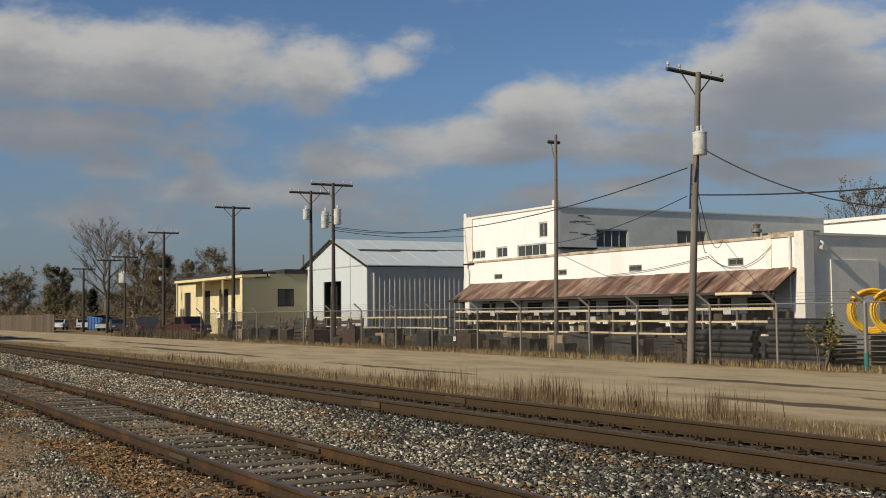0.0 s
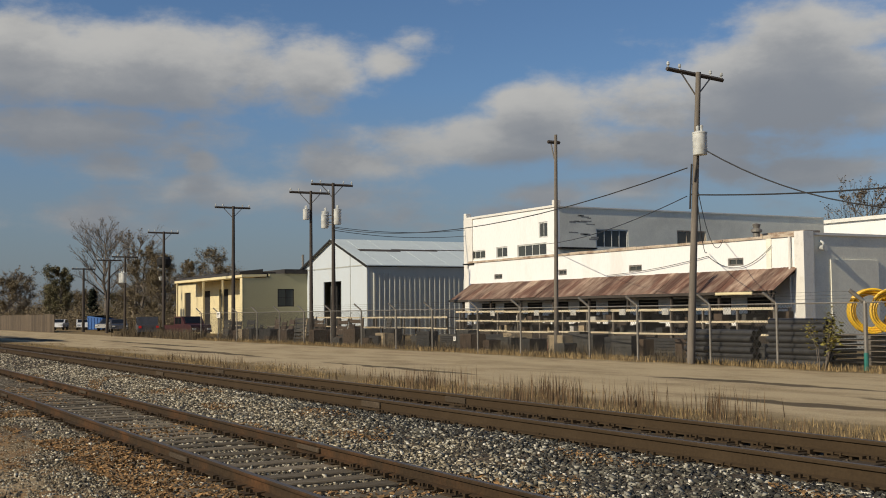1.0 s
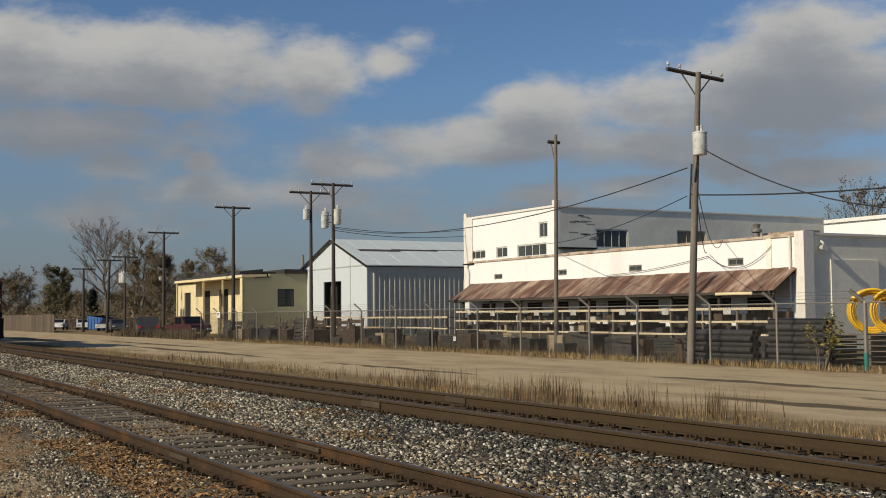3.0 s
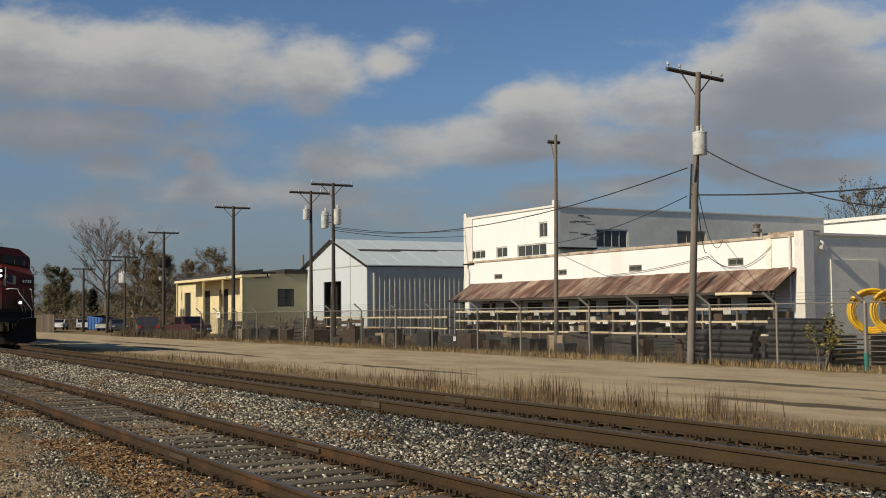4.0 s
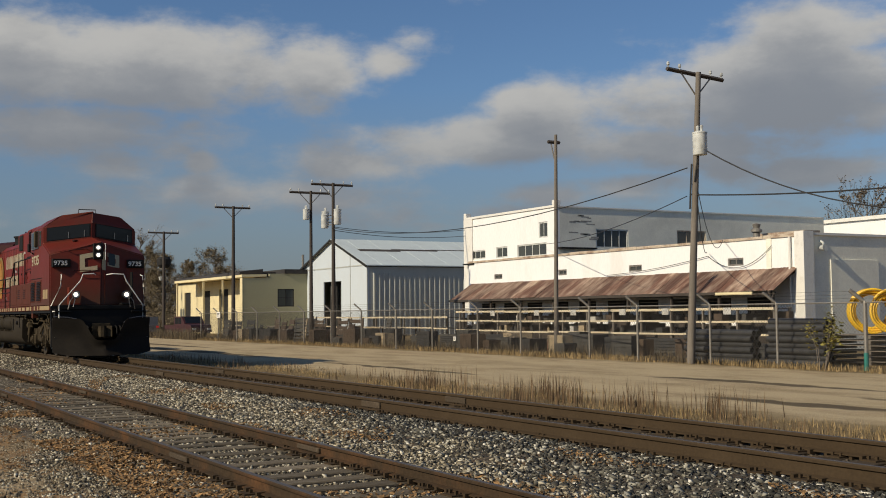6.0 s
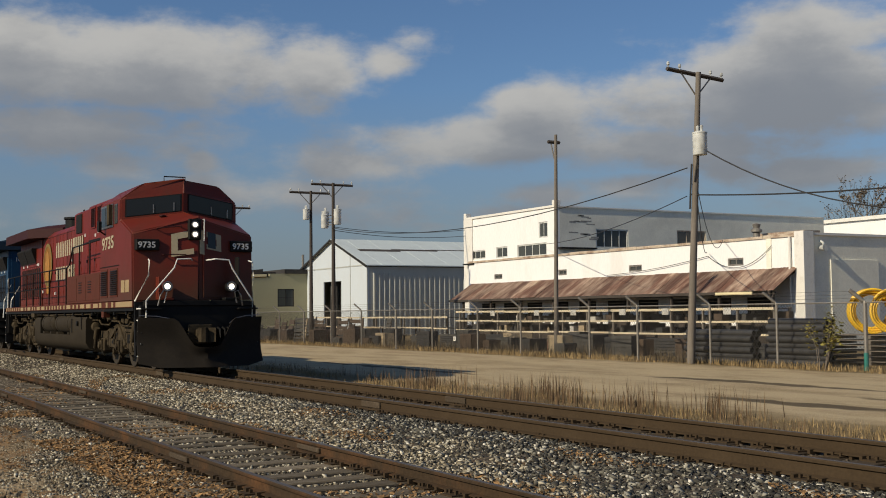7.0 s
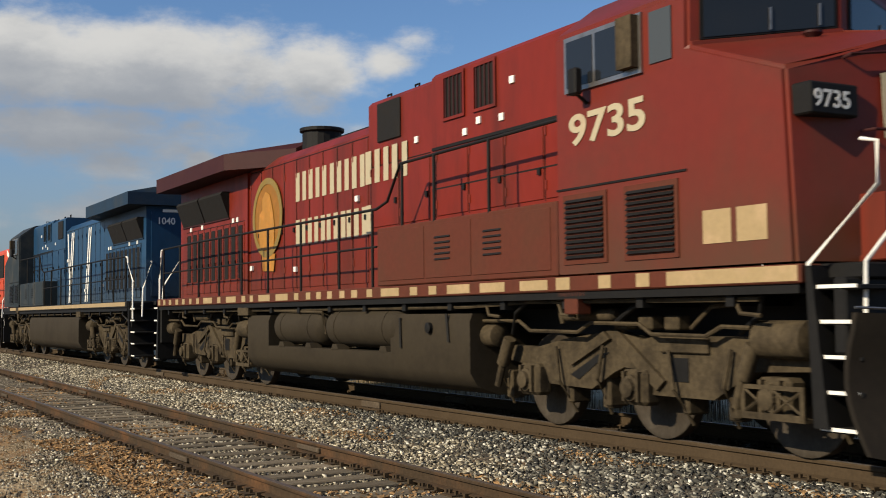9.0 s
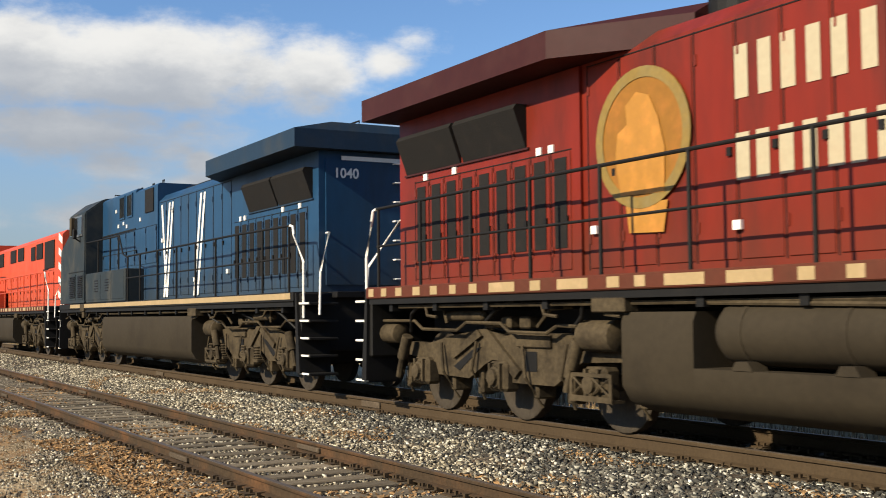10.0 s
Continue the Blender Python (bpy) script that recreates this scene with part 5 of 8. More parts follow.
def red_unit():
    loco = empty("locomotive", "dusty red six-axle diesel freight locomotive with cream lettering, leading", "locomotive", "locomotives of the train")
    wide_cab(loco, M_RED_CAB, M_MAROON, True)
    underframe(loco, M_RED, True)
    eng, rad = hood_body(loco, M_RED, M_MAROON, M_REDDUST)
    fuel_tank(loco, -4.1, 3.8, -3.05, 1.65)
    wheels = truck(loco, 6.62, 1.92, False) + truck(loco, -6.85, 1.95, False)
    steps(loco, 9.2, 1)
    front_end(loco, M_RED, True)
    rear_end(loco)
    for s in (-1, 1):
        walkway_rails(loco, M_BLACK, s, True)
    # the faded company name and emblem on the near flank, as plain blocks and shapes
    for x, z, h, widths in ((-2.92, 3.27, 0.50, (0.46, 0.46, 0.48, 0.46, 0.46, 0.20, 0.46, 0.48)), (-2.92, 2.51, 0.44, (0.42, 0.44, 0.40, 0.17, 0.38, 0.17, 0.40))):
        for w in widths:
            bm = bm_new()
            for a, b in ((x, x + 0.17), (x + w - 0.16, x + w)) if w > 0.25 else ((x, x + w),):
                y = -1.040 if b > 0.06 else -1.0
                box(bm, a, b, y - 0.003, y + 0.003, z, z + h)
            part("name_block", bm, M_CREAM, eng, "faded cream blocks of the painted name")
            x += w + 0.12
    bm = bm_new()
    lathe(bm, [(0, 0.9), (0.006, 0.9)], (0, 0, 0), "y", 40)
    for v in bm.verts:
        v.co = Vector((v.co.x * 0.85 - 4.28, -1.013 - v.co.y, v.co.z * 0.82 + 3.10))
    emblem = part("emblem", bm, M_GOLD, eng, "round faded gold emblem")
    bm = bm_new()
    for a in range(40):
        t0, t1 = 2 * math.pi * a / 40, 2 * math.pi * (a + 1) / 40
        vs = [bm.verts.new((-4.28 + 0.85 * r * math.cos(t), y, 3.10 + 0.82 * r * math.sin(t))) for y in (-1.024, -1.028) for r, t in ((0.90, t0), (0.90, t1), (0.76, t1), (0.76, t0))]
        bm.faces.new(vs[4:])
        bm.faces.new(vs[:4][::-1])
    part("emblem_ring", bm, M_EMBRING, emblem, "worn olive ring of the emblem")
    bm = bm_new()
    prism(bm, [(-4.62, 2.52), (-3.92, 2.50), (-3.90, 2.95), (-4.00, 3.28), (-4.14, 3.52), (-4.34, 3.58), (-4.52, 3.46), (-4.50, 3.26), (-4.66, 3.18), (-4.70, 2.9)], -1.032, -1.028, "y")
    prism(bm, [(-4.5, 2.12), (-3.95, 2.10), (-3.88, 2.42), (-4.55, 2.42)], -1.024, -1.018, "y")
    part("emblem_shield", bm, M_GOLD2, emblem, "bright orange-gold shield shape")
    # pale letters on the nose, as plain shapes
    q = cab_quads()
    nose = [q["a1"], q["c_bot"], q["c_nose"], q["nose_c"]]
    mn = mirrored(nose)
    far = [mn[1], mn[0], mn[3], mn[2]]
    for quad, bars in ((nose, ((0.60, 0.95, 0.78, 0.86), (0.60, 0.95, 0.56, 0.63), (0.60, 0.70, 0.56, 0.86)  )), (far, ((0.04, 0.12, 0.56, 0.86), (0.16, 0.42, 0.79, 0.86), (0.34, 0.42, 0.66, 0.86), (0.16, 0.42, 0.64, 0.70)))):
        bm = bm_new()
        for i, (u0, u1, v0, v1) in enumerate(bars):
            patch(bm, quad, u0, u1, v0, v1, 0.027, 0.003 + 0.001 * i)
        part("nose_emblem", bm, M_CREAM, loco, "cream block emblem on the nose")
    return loco, wheels


M_RED_CAB = mat("dusty_cab_red", (0.1232, 0.0145, 0.0068), 0.5, vary=0.08, scale=0.7, fine=9, bump=0.02, second=(0.0723, 0.0221, 0.0110), amount=0.5, spec=0.30)
dusty(M_RED_CAB, (0.062, 0.030, 0.015), 1.3, 3.1, 0.85)
M_EMBRING = mat("emblem_ring_paint", (0.18, 0.115, 0.02), 0.6, vary=0.15, scale=4, fine=14, bump=0.0, second=(0.16, 0.12, 0.04), amount=0.6)
M_GOLD2 = mat("emblem_shield_paint", (0.31, 0.14, 0.016), 0.55, vary=0.1, scale=4, fine=14, bump=0.0, second=(0.5, 0.2, 0.03), amount=0.4)


M_BLUEDARK = mat("dusty_dark_blue_paint", (0.011, 0.026, 0.048), 0.6, vary=0.12, scale=1.2, fine=12, bump=0.04, second=(0.030, 0.036, 0.040), amount=0.45, spec=0.20)


def blue_unit():
    loco = empty("locomotive", "dark blue diesel freight locomotive with pale slanted stripes, running backwards", "locomotive", "locomotives of the train")
    wide_cab(loco, M_NAVY, M_BLACK, False)
    underframe(loco, M_NAVY, False)
    eng, rad = hood_body(loco, M_BLUE, M_BLUEDARK, M_NAVY, red=False)
    fuel_tank(loco, -4.1, 3.8)
    wheels = truck(loco, 6.62, 1.92) + truck(loco, -6.85, 1.95)
    steps(loco, 9.2, 1)
    front_end(loco, M_NAVY, False)
    rear_end(loco)
    for s in (-1, 1):
        walkway_rails(loco, M_BLACK, s, True)
        for x, d in ((-3.6, 0.5), (-3.35, 0.5), (-1.2, 0.45), (-0.95, 0.45), (-0.3, -0.4)):
            bm = bm_new()
            y = sorted((s * 1.0, s * 1.004))
            prism(bm, [(x + d, 1.75), (x + d + 0.12, 1.75), (x + 0.12, 3.95), (x, 3.95)], y[0], y[1], "y")
            part("slanted_stripe", bm, M_WHITE, eng, "pale grey slanted stripe")
    m = Matrix.Translation((-9.79, 0.76, 3.60)) @ Matrix(((0, 0, -1), (-1, 0, 0), (0, 1, 0))).to_4x4()
    text_part("road_number", "1040", 0.235, M_WHITE, rad, m, 0.003, 0.98, 0.004)
    bm = bm_new()
    box(bm, -9.80, -9.785, -0.6, 0.62, 3.90, 3.97)
    part("end_band", bm, M_WHITE, rad, "pale band across the end")
    bm = bm_new()
    tube(bm, [(-9.6, 0.2, 4.45), (-9.6, 0.2, 4.62), (-8.9, 0.2, 4.62), (-8.9, 0.2, 4.45)], 0.016, 6)
    part("roof_rail", bm, M_BLACK, rad)
    return loco, wheels


def orange_unit():
    loco = empty("locomotive", "orange-red older diesel locomotive with white nose stripes, third in the train", "locomotive", "locomotives of the train")
    underframe(loco, M_ORANGE, True)
    bm = bm_new()
    prism(bm, [(-0.9, 1.68), (-0.9, 4.05), (-0.75, 4.2), (0.75, 4.2), (0.9, 4.05), (0.9, 1.68)], -9.6, 5.2, "x")
    hood = part("engine_hood", bm, M_ORANGE, loco)
    bm = bm_new()
    prism(bm, [(-1.5, 1.68), (-1.5, 4.1), (-1.0, 4.5), (1.0, 4.5), (1.5, 4.1), (1.5, 1.68)], 5.2, 7.4, "x")
    cab = part("cab", bm, M_ORANGE, loco)
    bm = bm_new()
    prism(bm, [(7.4, 1.68), (9.1, 1.68), (9.0, 3.0), (8.7, 3.15), (7.4, 3.25)], -0.9, 0.9, "y")
    nose = part("nose", bm, M_ORANGE, loco)
    for s in (-1, 1):
        y = sorted((s * 1.49, s * 1.515))
        for x0, x1 in ((5.45, 6.2), (6.35, 7.1)):
            bm = bm_new()
            box(bm, x0, x1, y[0], y[1], 3.3, 3.95)
            part("side_window", bm, M_GLASS, cab)
        for k in range(5):
            bm = bm_new()
            y = sorted((s * 0.9, s * 0.906))
            prism(bm, [(7.5 + 0.32 * k, 1.75), (7.64 + 0.32 * k, 1.75), (7.9 + 0.24 * k, 2.95), (7.76 + 0.24 * k, 2.95)], y[0], y[1], "y")
            part("nose_stripe", bm, M_WHITE, nose, "white slanted stripe")
        for x0, x1, z0, z1 in ((2.6, 4.4, 3.45, 4.0), (-0.5, 0.8, 3.5, 4.0), (-2.3, -1.0, 3.5, 4.0), (-8.3, -6.6, 3.0, 3.95), (-6.2, -5.0, 3.4, 3.95), (-4.7, -3.9, 3.4, 3.9)):
            bm = bm_new()
            y = sorted((s * 0.9, s * 0.93))
            box(bm, x0, x1, y[0], y[1], z0, z1)
            part("intake_screen", bm, M_GRILLE, hood)
        hood_doors(loco, hood, 0.9, -8.2, 5.0, 1.8, 2.9, 16, M_ORANGE, s)
        for k in range(5):
            bm = bm_new()
            y = sorted((s * 0.9, s * 0.908))
            z = 1.8 + 0.48 * k
            prism(bm, [(-9.58, z), (-9.58, z + 0.22), (-9.0, z + 0.40), (-9.0, z + 0.18)], y[0], y[1], "y")
            part("end_stripe", bm, M_WHITE, hood, "white slanted warning stripe")
        bm = bm_new()
        box(bm, -7.2, -6.2, y[0], y[1] + 0.002, 2.95, 3.0)
        part("seam", bm, M_BLACK, hood)
        walkway_rails(loco, M_ORANGE, s, True)
        bm = bm_new()
        y = sorted((s * 1.0, s * 1.45))
        box(bm, 1.31, 4.8, y[0], y[1], 1.69, 2.4, 0.015)
        part("battery_box", bm, M_ORANGE, loco)
    fuel_tank(loco, -3.4, 3.0)
    wheels = truck(loco, 6.62, 1.92) + truck(loco, -6.85, 1.95)
    steps(loco, 9.2, 1)
    front_end(loco, M_ORANGE, False)
    rear_end(loco)
    return loco, wheels


# distances of the units' centres along the train
UNITS = [(red_unit(), 0.0, 0.0), (blue_unit(), -22.48, 180.0), (orange_unit(), -44.1, 180.0)]


def train_x(t):
    """Where the leading unit's centre stands on the track at t seconds."""
    d = t - 9.0
    return -16.0 + 10.7835 * d + 0.0809 * d * d

# ---------------- buildings ----------------
M_WHITEWALL = mat("whitewashed_block_wall", (0.78, 0.78, 0.76), 0.8, vary=0.05, scale=0.7, fine=12, bump=0.06, second=(0.64, 0.62, 0.57), amount=0.35, streak=(1, 1, 0.3))
M_GREYWALL = mat("grey_block_wall", (0.80, 0.78, 0.66), 0.85, vary=0.07, scale=0.5, fine=10, bump=0.08, second=(0.62, 0.60, 0.51), amount=0.5)
M_RUSTCAP = mat("rusty_parapet_cap", (0.50, 0.42, 0.32), 0.8, vary=0.25, scale=2.2, fine=14, bump=0.1, second=(0.16, 0.075, 0.04), amount=0.6)
M_RUSTROOF = mat("rusty_corrugated_iron", (0.095, 0.042, 0.026), 0.85, vary=0.3, scale=1.1, fine=8, bump=0.1, second=(0.36, 0.27, 0.20), amount=0.62, streak=(1.6, 0.45, 0.45), objrand=0.3)
M_ROOFING = mat("dark_roofing_felt", (0.035, 0.032, 0.03), 0.9, vary=0.2, scale=1, fine=12, bump=0.1)
M_METALWALL = mat("pale_painted_sheet", (0.52, 0.57, 0.60), 0.55, vary=0.05, scale=0.5, fine=8, bump=0.03, second=(0.50, 0.51, 0.50), amount=0.3)
M_METALSIDE = mat("galvanised_sheet", (0.41, 0.42, 0.38), 0.5, 0.2, vary=0.08, scale=0.8, fine=10, bump=0.03, second=(0.32, 0.33, 0.30), amount=0.4, island=0.12)
M_METALROOF = mat("pale_metal_roof", (0.60, 0.66, 0.64), 0.5, 0.1, vary=0.05, scale=0.6, fine=10, bump=0.03, second=(0.50, 0.55, 0.54), amount=0.4)
M_CREAMWALL = mat("cream_painted_stucco", (0.66, 0.57, 0.34), 0.8, vary=0.08, scale=0.9, fine=12, bump=0.05, second=(0.48, 0.40, 0.24), amount=0.35)
# olive-tan paint, darkened to carry the shade on the depot's side
M_SHADEDTAN = mat("shade_toned_tan_wall", (0.34, 0.32, 0.20), 0.85, vary=0.06, scale=0.7, fine=12, bump=0.06, second=(0.28, 0.26, 0.17), amount=0.35)
M_WINDOW = glass("dusty_window_glass", (0.06, 0.065, 0.06), 0.2)
# near-black for dark parts, and for sheets that stand in for shade
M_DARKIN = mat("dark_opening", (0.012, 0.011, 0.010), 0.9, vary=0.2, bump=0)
M_POLE = mat("weathered_grey_pole_wood", (0.145, 0.125, 0.102), 0.9, vary=0.25, scale=2, fine=20, bump=0.2, second=(0.22, 0.195, 0.165), amount=0.45, streak=(5, 5, 0.4))
M_POLEDARK = mat("dark_creosoted_wood", (0.055, 0.044, 0.036), 0.9, vary=0.25, scale=2, fine=20, bump=0.2, streak=(5, 5, 0.4))
M_WIRE = mat("black_cable", (0.02, 0.02, 0.02), 0.6, vary=0.1, bump=0)
M_TRANSF = mat("light_grey_transformer_paint", (0.55, 0.56, 0.53), 0.5, vary=0.06, bump=0.02)
M_GALV = mat("galvanised_steel", (0.22, 0.205, 0.18), 0.6, 0.4, vary=0.15, scale=4, fine=20, bump=0.03, second=(0.15, 0.12, 0.09), amount=0.4)
M_LUMBER = mat("pale_raw_lumber", (0.60, 0.51, 0.35), 0.8, vary=0.12, scale=2, fine=20, bump=0.08, second=(0.46, 0.36, 0.21), amount=0.4, streak=(0.3, 3, 3))
M_YELLOW = mat("yellow_plastic_pipe", (0.72, 0.44, 0.02), 0.5, vary=0.08, scale=4, fine=20, bump=0.02, second=(0.55, 0.30, 0.02), amount=0.35)
M_BLACKPIPE = mat("black_plastic_pipe", (0.035, 0.036, 0.038), 0.55, vary=0.15, scale=3, fine=14, bump=0.03, second=(0.075, 0.072, 0.068), amount=0.4, objrand=0.25)
M_TEAL = mat("teal_paint", (0.02, 0.16, 0.13), 0.6, vary=0.1, bump=0.02)
G = LOT_Z


def shell(bm, x0, x1, y0, y1, z0, z1, t=0.25, openings=()):
    """Four walls with thickness; openings in the wall at y0: (x0, x1, z0, z1)."""
    wall_with_holes(bm, x0, x1, z0, z1, y0, y0 + t, "y", openings)
    box(bm, x0, x1, y1 - t, y1, z0, z1)
    box(bm, x0, x0 + t, y0 + t, y1 - t, z0, z1)


def wall_with_holes(bm, a0, a1, z0, z1, d0, d1, axis, holes):
    """A wall in strips round its openings. axis y: it runs along x at y from d0 to d1; axis x: along y."""
    us = sorted({a0, a1, *[h[0] for h in holes], *[h[1] for h in holes]})
    vs = sorted({z0, z1, *[max(h[2], z0) for h in holes], *[h[3] for h in holes]})
    solid = lambda i, j: 0 <= i < len(us) - 1 and 0 <= j < len(vs) - 1 and not any(
        h[0] <= us[i] + 1e-6 and h[1] >= us[i + 1] - 1e-6 and h[2] <= vs[j] + 1e-6 and h[3] >= vs[j + 1] - 1e-6 for h in holes)
    made = {}

    def at(i, j, d):
        if (i, j, d) not in made:
            made[i, j, d] = bm.verts.new((us[i], d, vs[j]) if axis == "y" else (d, us[i], vs[j]))
        return made[i, j, d]
    for i in range(len(us) - 1):
        for j in range(len(vs) - 1):
            if not solid(i, j):
                continue
            for d in (d0, d1):
                bm.faces.new((at(i, j, d), at(i + 1, j, d), at(i + 1, j + 1, d), at(i, j + 1, d)))
            for di, dj, e in ((-1, 0, ((i, j), (i, j + 1))), (1, 0, ((i + 1, j), (i + 1, j + 1))), (0, -1, ((i, j), (i + 1, j))), (0, 1, ((i, j + 1), (i + 1, j + 1)))):
                if not solid(i + di, j + dj):
                    bm.faces.new((at(*e[0], d0), at(*e[1], d0), at(*e[1], d1), at(*e[0], d1)))


def window(parent, a0, a1, z0, z1, d, axis, panes=2, frame_mat=None, bars=1, out=-1, label=""):
    """A framed window set in an opening; out: the way the wall faces along its normal."""
    fm = frame_mat or M_WHITE
    def slab(p0, p1, q0, q1, e0, e1):
        b = bm_new()
        lo, hi = sorted((d - out * e0, d - out * e1))
        if axis == "y":
            box(b, p0, p1, lo, hi, q0, q1)
        else:
            box(b, lo, hi, p0, p1, q0, q1)
        return b
    b = bm_new()
    f = 0.08
    for p0, p1, q0, q1 in ((a0, a1, z0, z0 + f), (a0, a1, z1 - f, z1), (a0, a0 + f, z0 + f, z1 - f), (a1 - f, a1, z0 + f, z1 - f)):
        lo, hi = sorted((d - out * 0.03, d - out * 0.12))
        if axis == "y":
            box(b, p0, p1, lo, hi, q0, q1)
        else:
            box(b, lo, hi, p0, p1, q0, q1)
    win = part("window", b, fm, parent, label)
    w = (a1 - a0 - 2 * f) / panes
    for k in range(panes):
        part("pane", slab(a0 + f + k * w + 0.02, a0 + f + (k + 1) * w - 0.02, z0 + f, z1 - f, 0.07, 0.09), M_WINDOW if k % 2 == 0 else M_GREYGLASS, win)
        if k:
            part("mullion", slab(a0 + f + k * w - 0.025, a0 + f + k * w + 0.025, z0 + f, z1 - f, 0.05, 0.11), fm, win)
    for k in range(bars):
        z = z0 + (z1 - z0) * (k + 1) / (bars + 1)
        part("glazing_bar", slab(a0 + f, a1 - f, z - 0.02, z + 0.02, 0.055, 0.066), fm, win)
    return win


# board colour kept dark to stand in for the canopy's shade
M_SHADEBOARD = mat("canopy_shade_boards", (0.045, 0.035, 0.027), 0.9, vary=0.3, scale=2, fine=12, bump=0.1, objrand=0.4, streak=(4, 4, 0.5))


M_STAIN = mat("bare_stained_block", (0.30, 0.29, 0.26), 0.9, vary=0.25, scale=4, fine=14, bump=0.1)


def white_works():
    b = empty("factory_building", "whitewashed one and two storey block factory with rusty parapet", "building")
    # long low block
    small = [(-61.57, -60.65, 3.39, 3.70), (-54.64, -53.82, 3.40, 3.72), (-48.22, -47.17, 3.38, 3.71), (-40.86, -39.84, 3.37, 3.73)]
    bm = bm_new()
    wall_with_holes(bm, -64.7, -36.2, G, 4.50, 38.0, 38.25, "y", small)
    part("wall", bm, M_WHITEWALL, b, "whitewashed front wall")
    bm = bm_new()
    wall_with_holes(bm, 38.25, 62.0, G, 4.55, -36.45, -36.2, "x", [])
    part("end_wall", bm, M_GREYWALL, b, "pale grey block end wall")
    bm = bm_new()
    box(bm, -64.7, -64.45, 38.25, 62, G, 4.5)
    part("end_wall", bm, M_GREYWALL, b)
    bm = bm_new()
    box(bm, -64.45, -36.45, 61.75, 62, G, 4.5)
    part("back_wall", bm, M_GREYWALL, b)
    for k, w in enumerate(small):
        window(b, *w, 38.0, "y", 2, M_GALV, 0)
    bm = bm_new()
    box(bm, -64.45, -36.45, 38.25, 61.75, 4.0, 4.2)
    part("roof", bm, M_ROOFING, b)
    rng = random.Random(7)
    x = -64.75
    while x < -36.3:
        w = min(rng.uniform(1.6, 2.6), -36.15 - x)
        bm = bm_new()
        dz = rng.uniform(-0.02, 0.02)
        box(bm, x, x + w - 0.015, 37.94, 38.31, 4.50, 4.64 + dz, 0.01)
        part("parapet_cap", bm, M_RUSTCAP, b)
        x += w
    bm = bm_new()
    box(bm, -36.46, -36.12, 38.31, 62, 4.55, 4.66)
    part("end_coping", bm, M_WHITE, b)
    # corner trim, downpipe and a pilaster
    bm = bm_new()
    box(bm, -36.62, -36.08, 37.90, 38.0, G, 4.72)
    box(bm, -36.2, -36.08, 38.0, 38.5, G, 4.72)
    part("corner_trim", bm, M_WHITE, b)
    bm = bm_new()
    tube(bm, [(-36.9, 37.90, 4.5), (-36.9, 37.90, 0.2)], 0.06, 8)
    part("downpipe", bm, M_WHITE, b)
    bm = bm_new()
    box(bm, -38.35, -38.05, 37.95, 38.0, 3.0, 4.5)
    part("wall_pilaster", bm, M_GREYWALL, b)
    # upper storey
    x0, x1, y0, y1, top = -65.7, -55.3, 38.35, 60.0, 7.38
    fw = [(-65.16, -63.19, 4.76, 5.33), (-61.88, -60.57, 4.72, 5.41), (-59.46, -56.30, 4.64, 5.40), (-57.09, -56.17, 5.69, 6.62)]
    bm = bm_new()
    wall_with_holes(bm, x0, x1, G, top, y0, y0 + 0.25, "y", fw)
    part("upper_wall", bm, M_WHITEWALL, b, "whitewashed two-storey wall")
    for w, n in zip(fw, (3, 2, 4, 2)):
        window(b, *w, y0, "y", n, M_TRANSF, 0)
    sw = [(41.2, 43.56, 5.08, 6.2), (47.34, 49.68, 5.3, 6.27)]
    bm = bm_new()
    wall_with_holes(bm, y0 + 0.25, y1, 4.2, top, x1 - 0.25, x1, "x", sw)
    box(bm, x0, x0 + 0.25, y0 + 0.25, y1, G, top)
    box(bm, x0 + 0.25, x1 - 0.25, y1 - 0.25, y1, 4.2, top)
    part("upper_side_wall", bm, M_GREYWALL, b, "grey unpainted side wall with dark stains")
    window(b, *sw[0], x1, "x", 4, M_TRANSF, 0, out=1)
    window(b, *sw[1], x1, "x", 3, M_RUSTCAP, 0, out=1)
    bm = bm_new()
    box(bm, x1, x1 + 0.35, 38.4, 41.0, 4.98, 5.06)
    part("lean_to_flashing", bm, M_DARKIN, b, "dark flashing along the side wall")
    rng_s = random.Random(17)
    for k in range(14):
        bm = bm_new()
        yy, zz = rng_s.uniform(39.2, 40.9), rng_s.uniform(5.3, 6.9)
        box(bm, x1, x1 + 0.006, yy, yy + rng_s.uniform(0.25, 0.8), zz, zz + rng_s.uniform(0.05, 0.10))
        part("bare_course", bm, M_STAIN, b, "dark bare block course where paint has flaked")
    bm = bm_new()
    box(bm, x0 - 0.06, x1 + 0.06, y0 - 0.08, y0 + 0.3, top, top + 0.14, 0.01)
    box(bm, x1 - 0.3, x1 + 0.06, y0 + 0.3, y1, top, top + 0.08)
    for xx in (x0 - 0.05, x1 - 0.28):
        box(bm, xx, xx + 0.33, y0 - 0.08, y0 + 0.30, top + 0.14, top + 0.42, 0.01)
    part("upper_coping", bm, M_WHITE, b)
    bm = bm_new()
    box(bm, x0 + 0.3, x1 - 0.3, y0 + 0.3, y1 - 0.3, top - 0.3, top - 0.1)
    box(bm, x0 + 0.2, x0 + 4.0, y0 + 4, y0 + 8, top - 0.1, top + 0.45)
    part("upper_roof", bm, M_ROOFING, b)
    # white corner strip down the left end, ledge under the upper windows
    bm = bm_new()
    box(bm, -65.78, -64.7, 38.27, 38.35, G, 7.38)
    part("corner_strip", bm, M_WHITE, b)
    bm = bm_new()
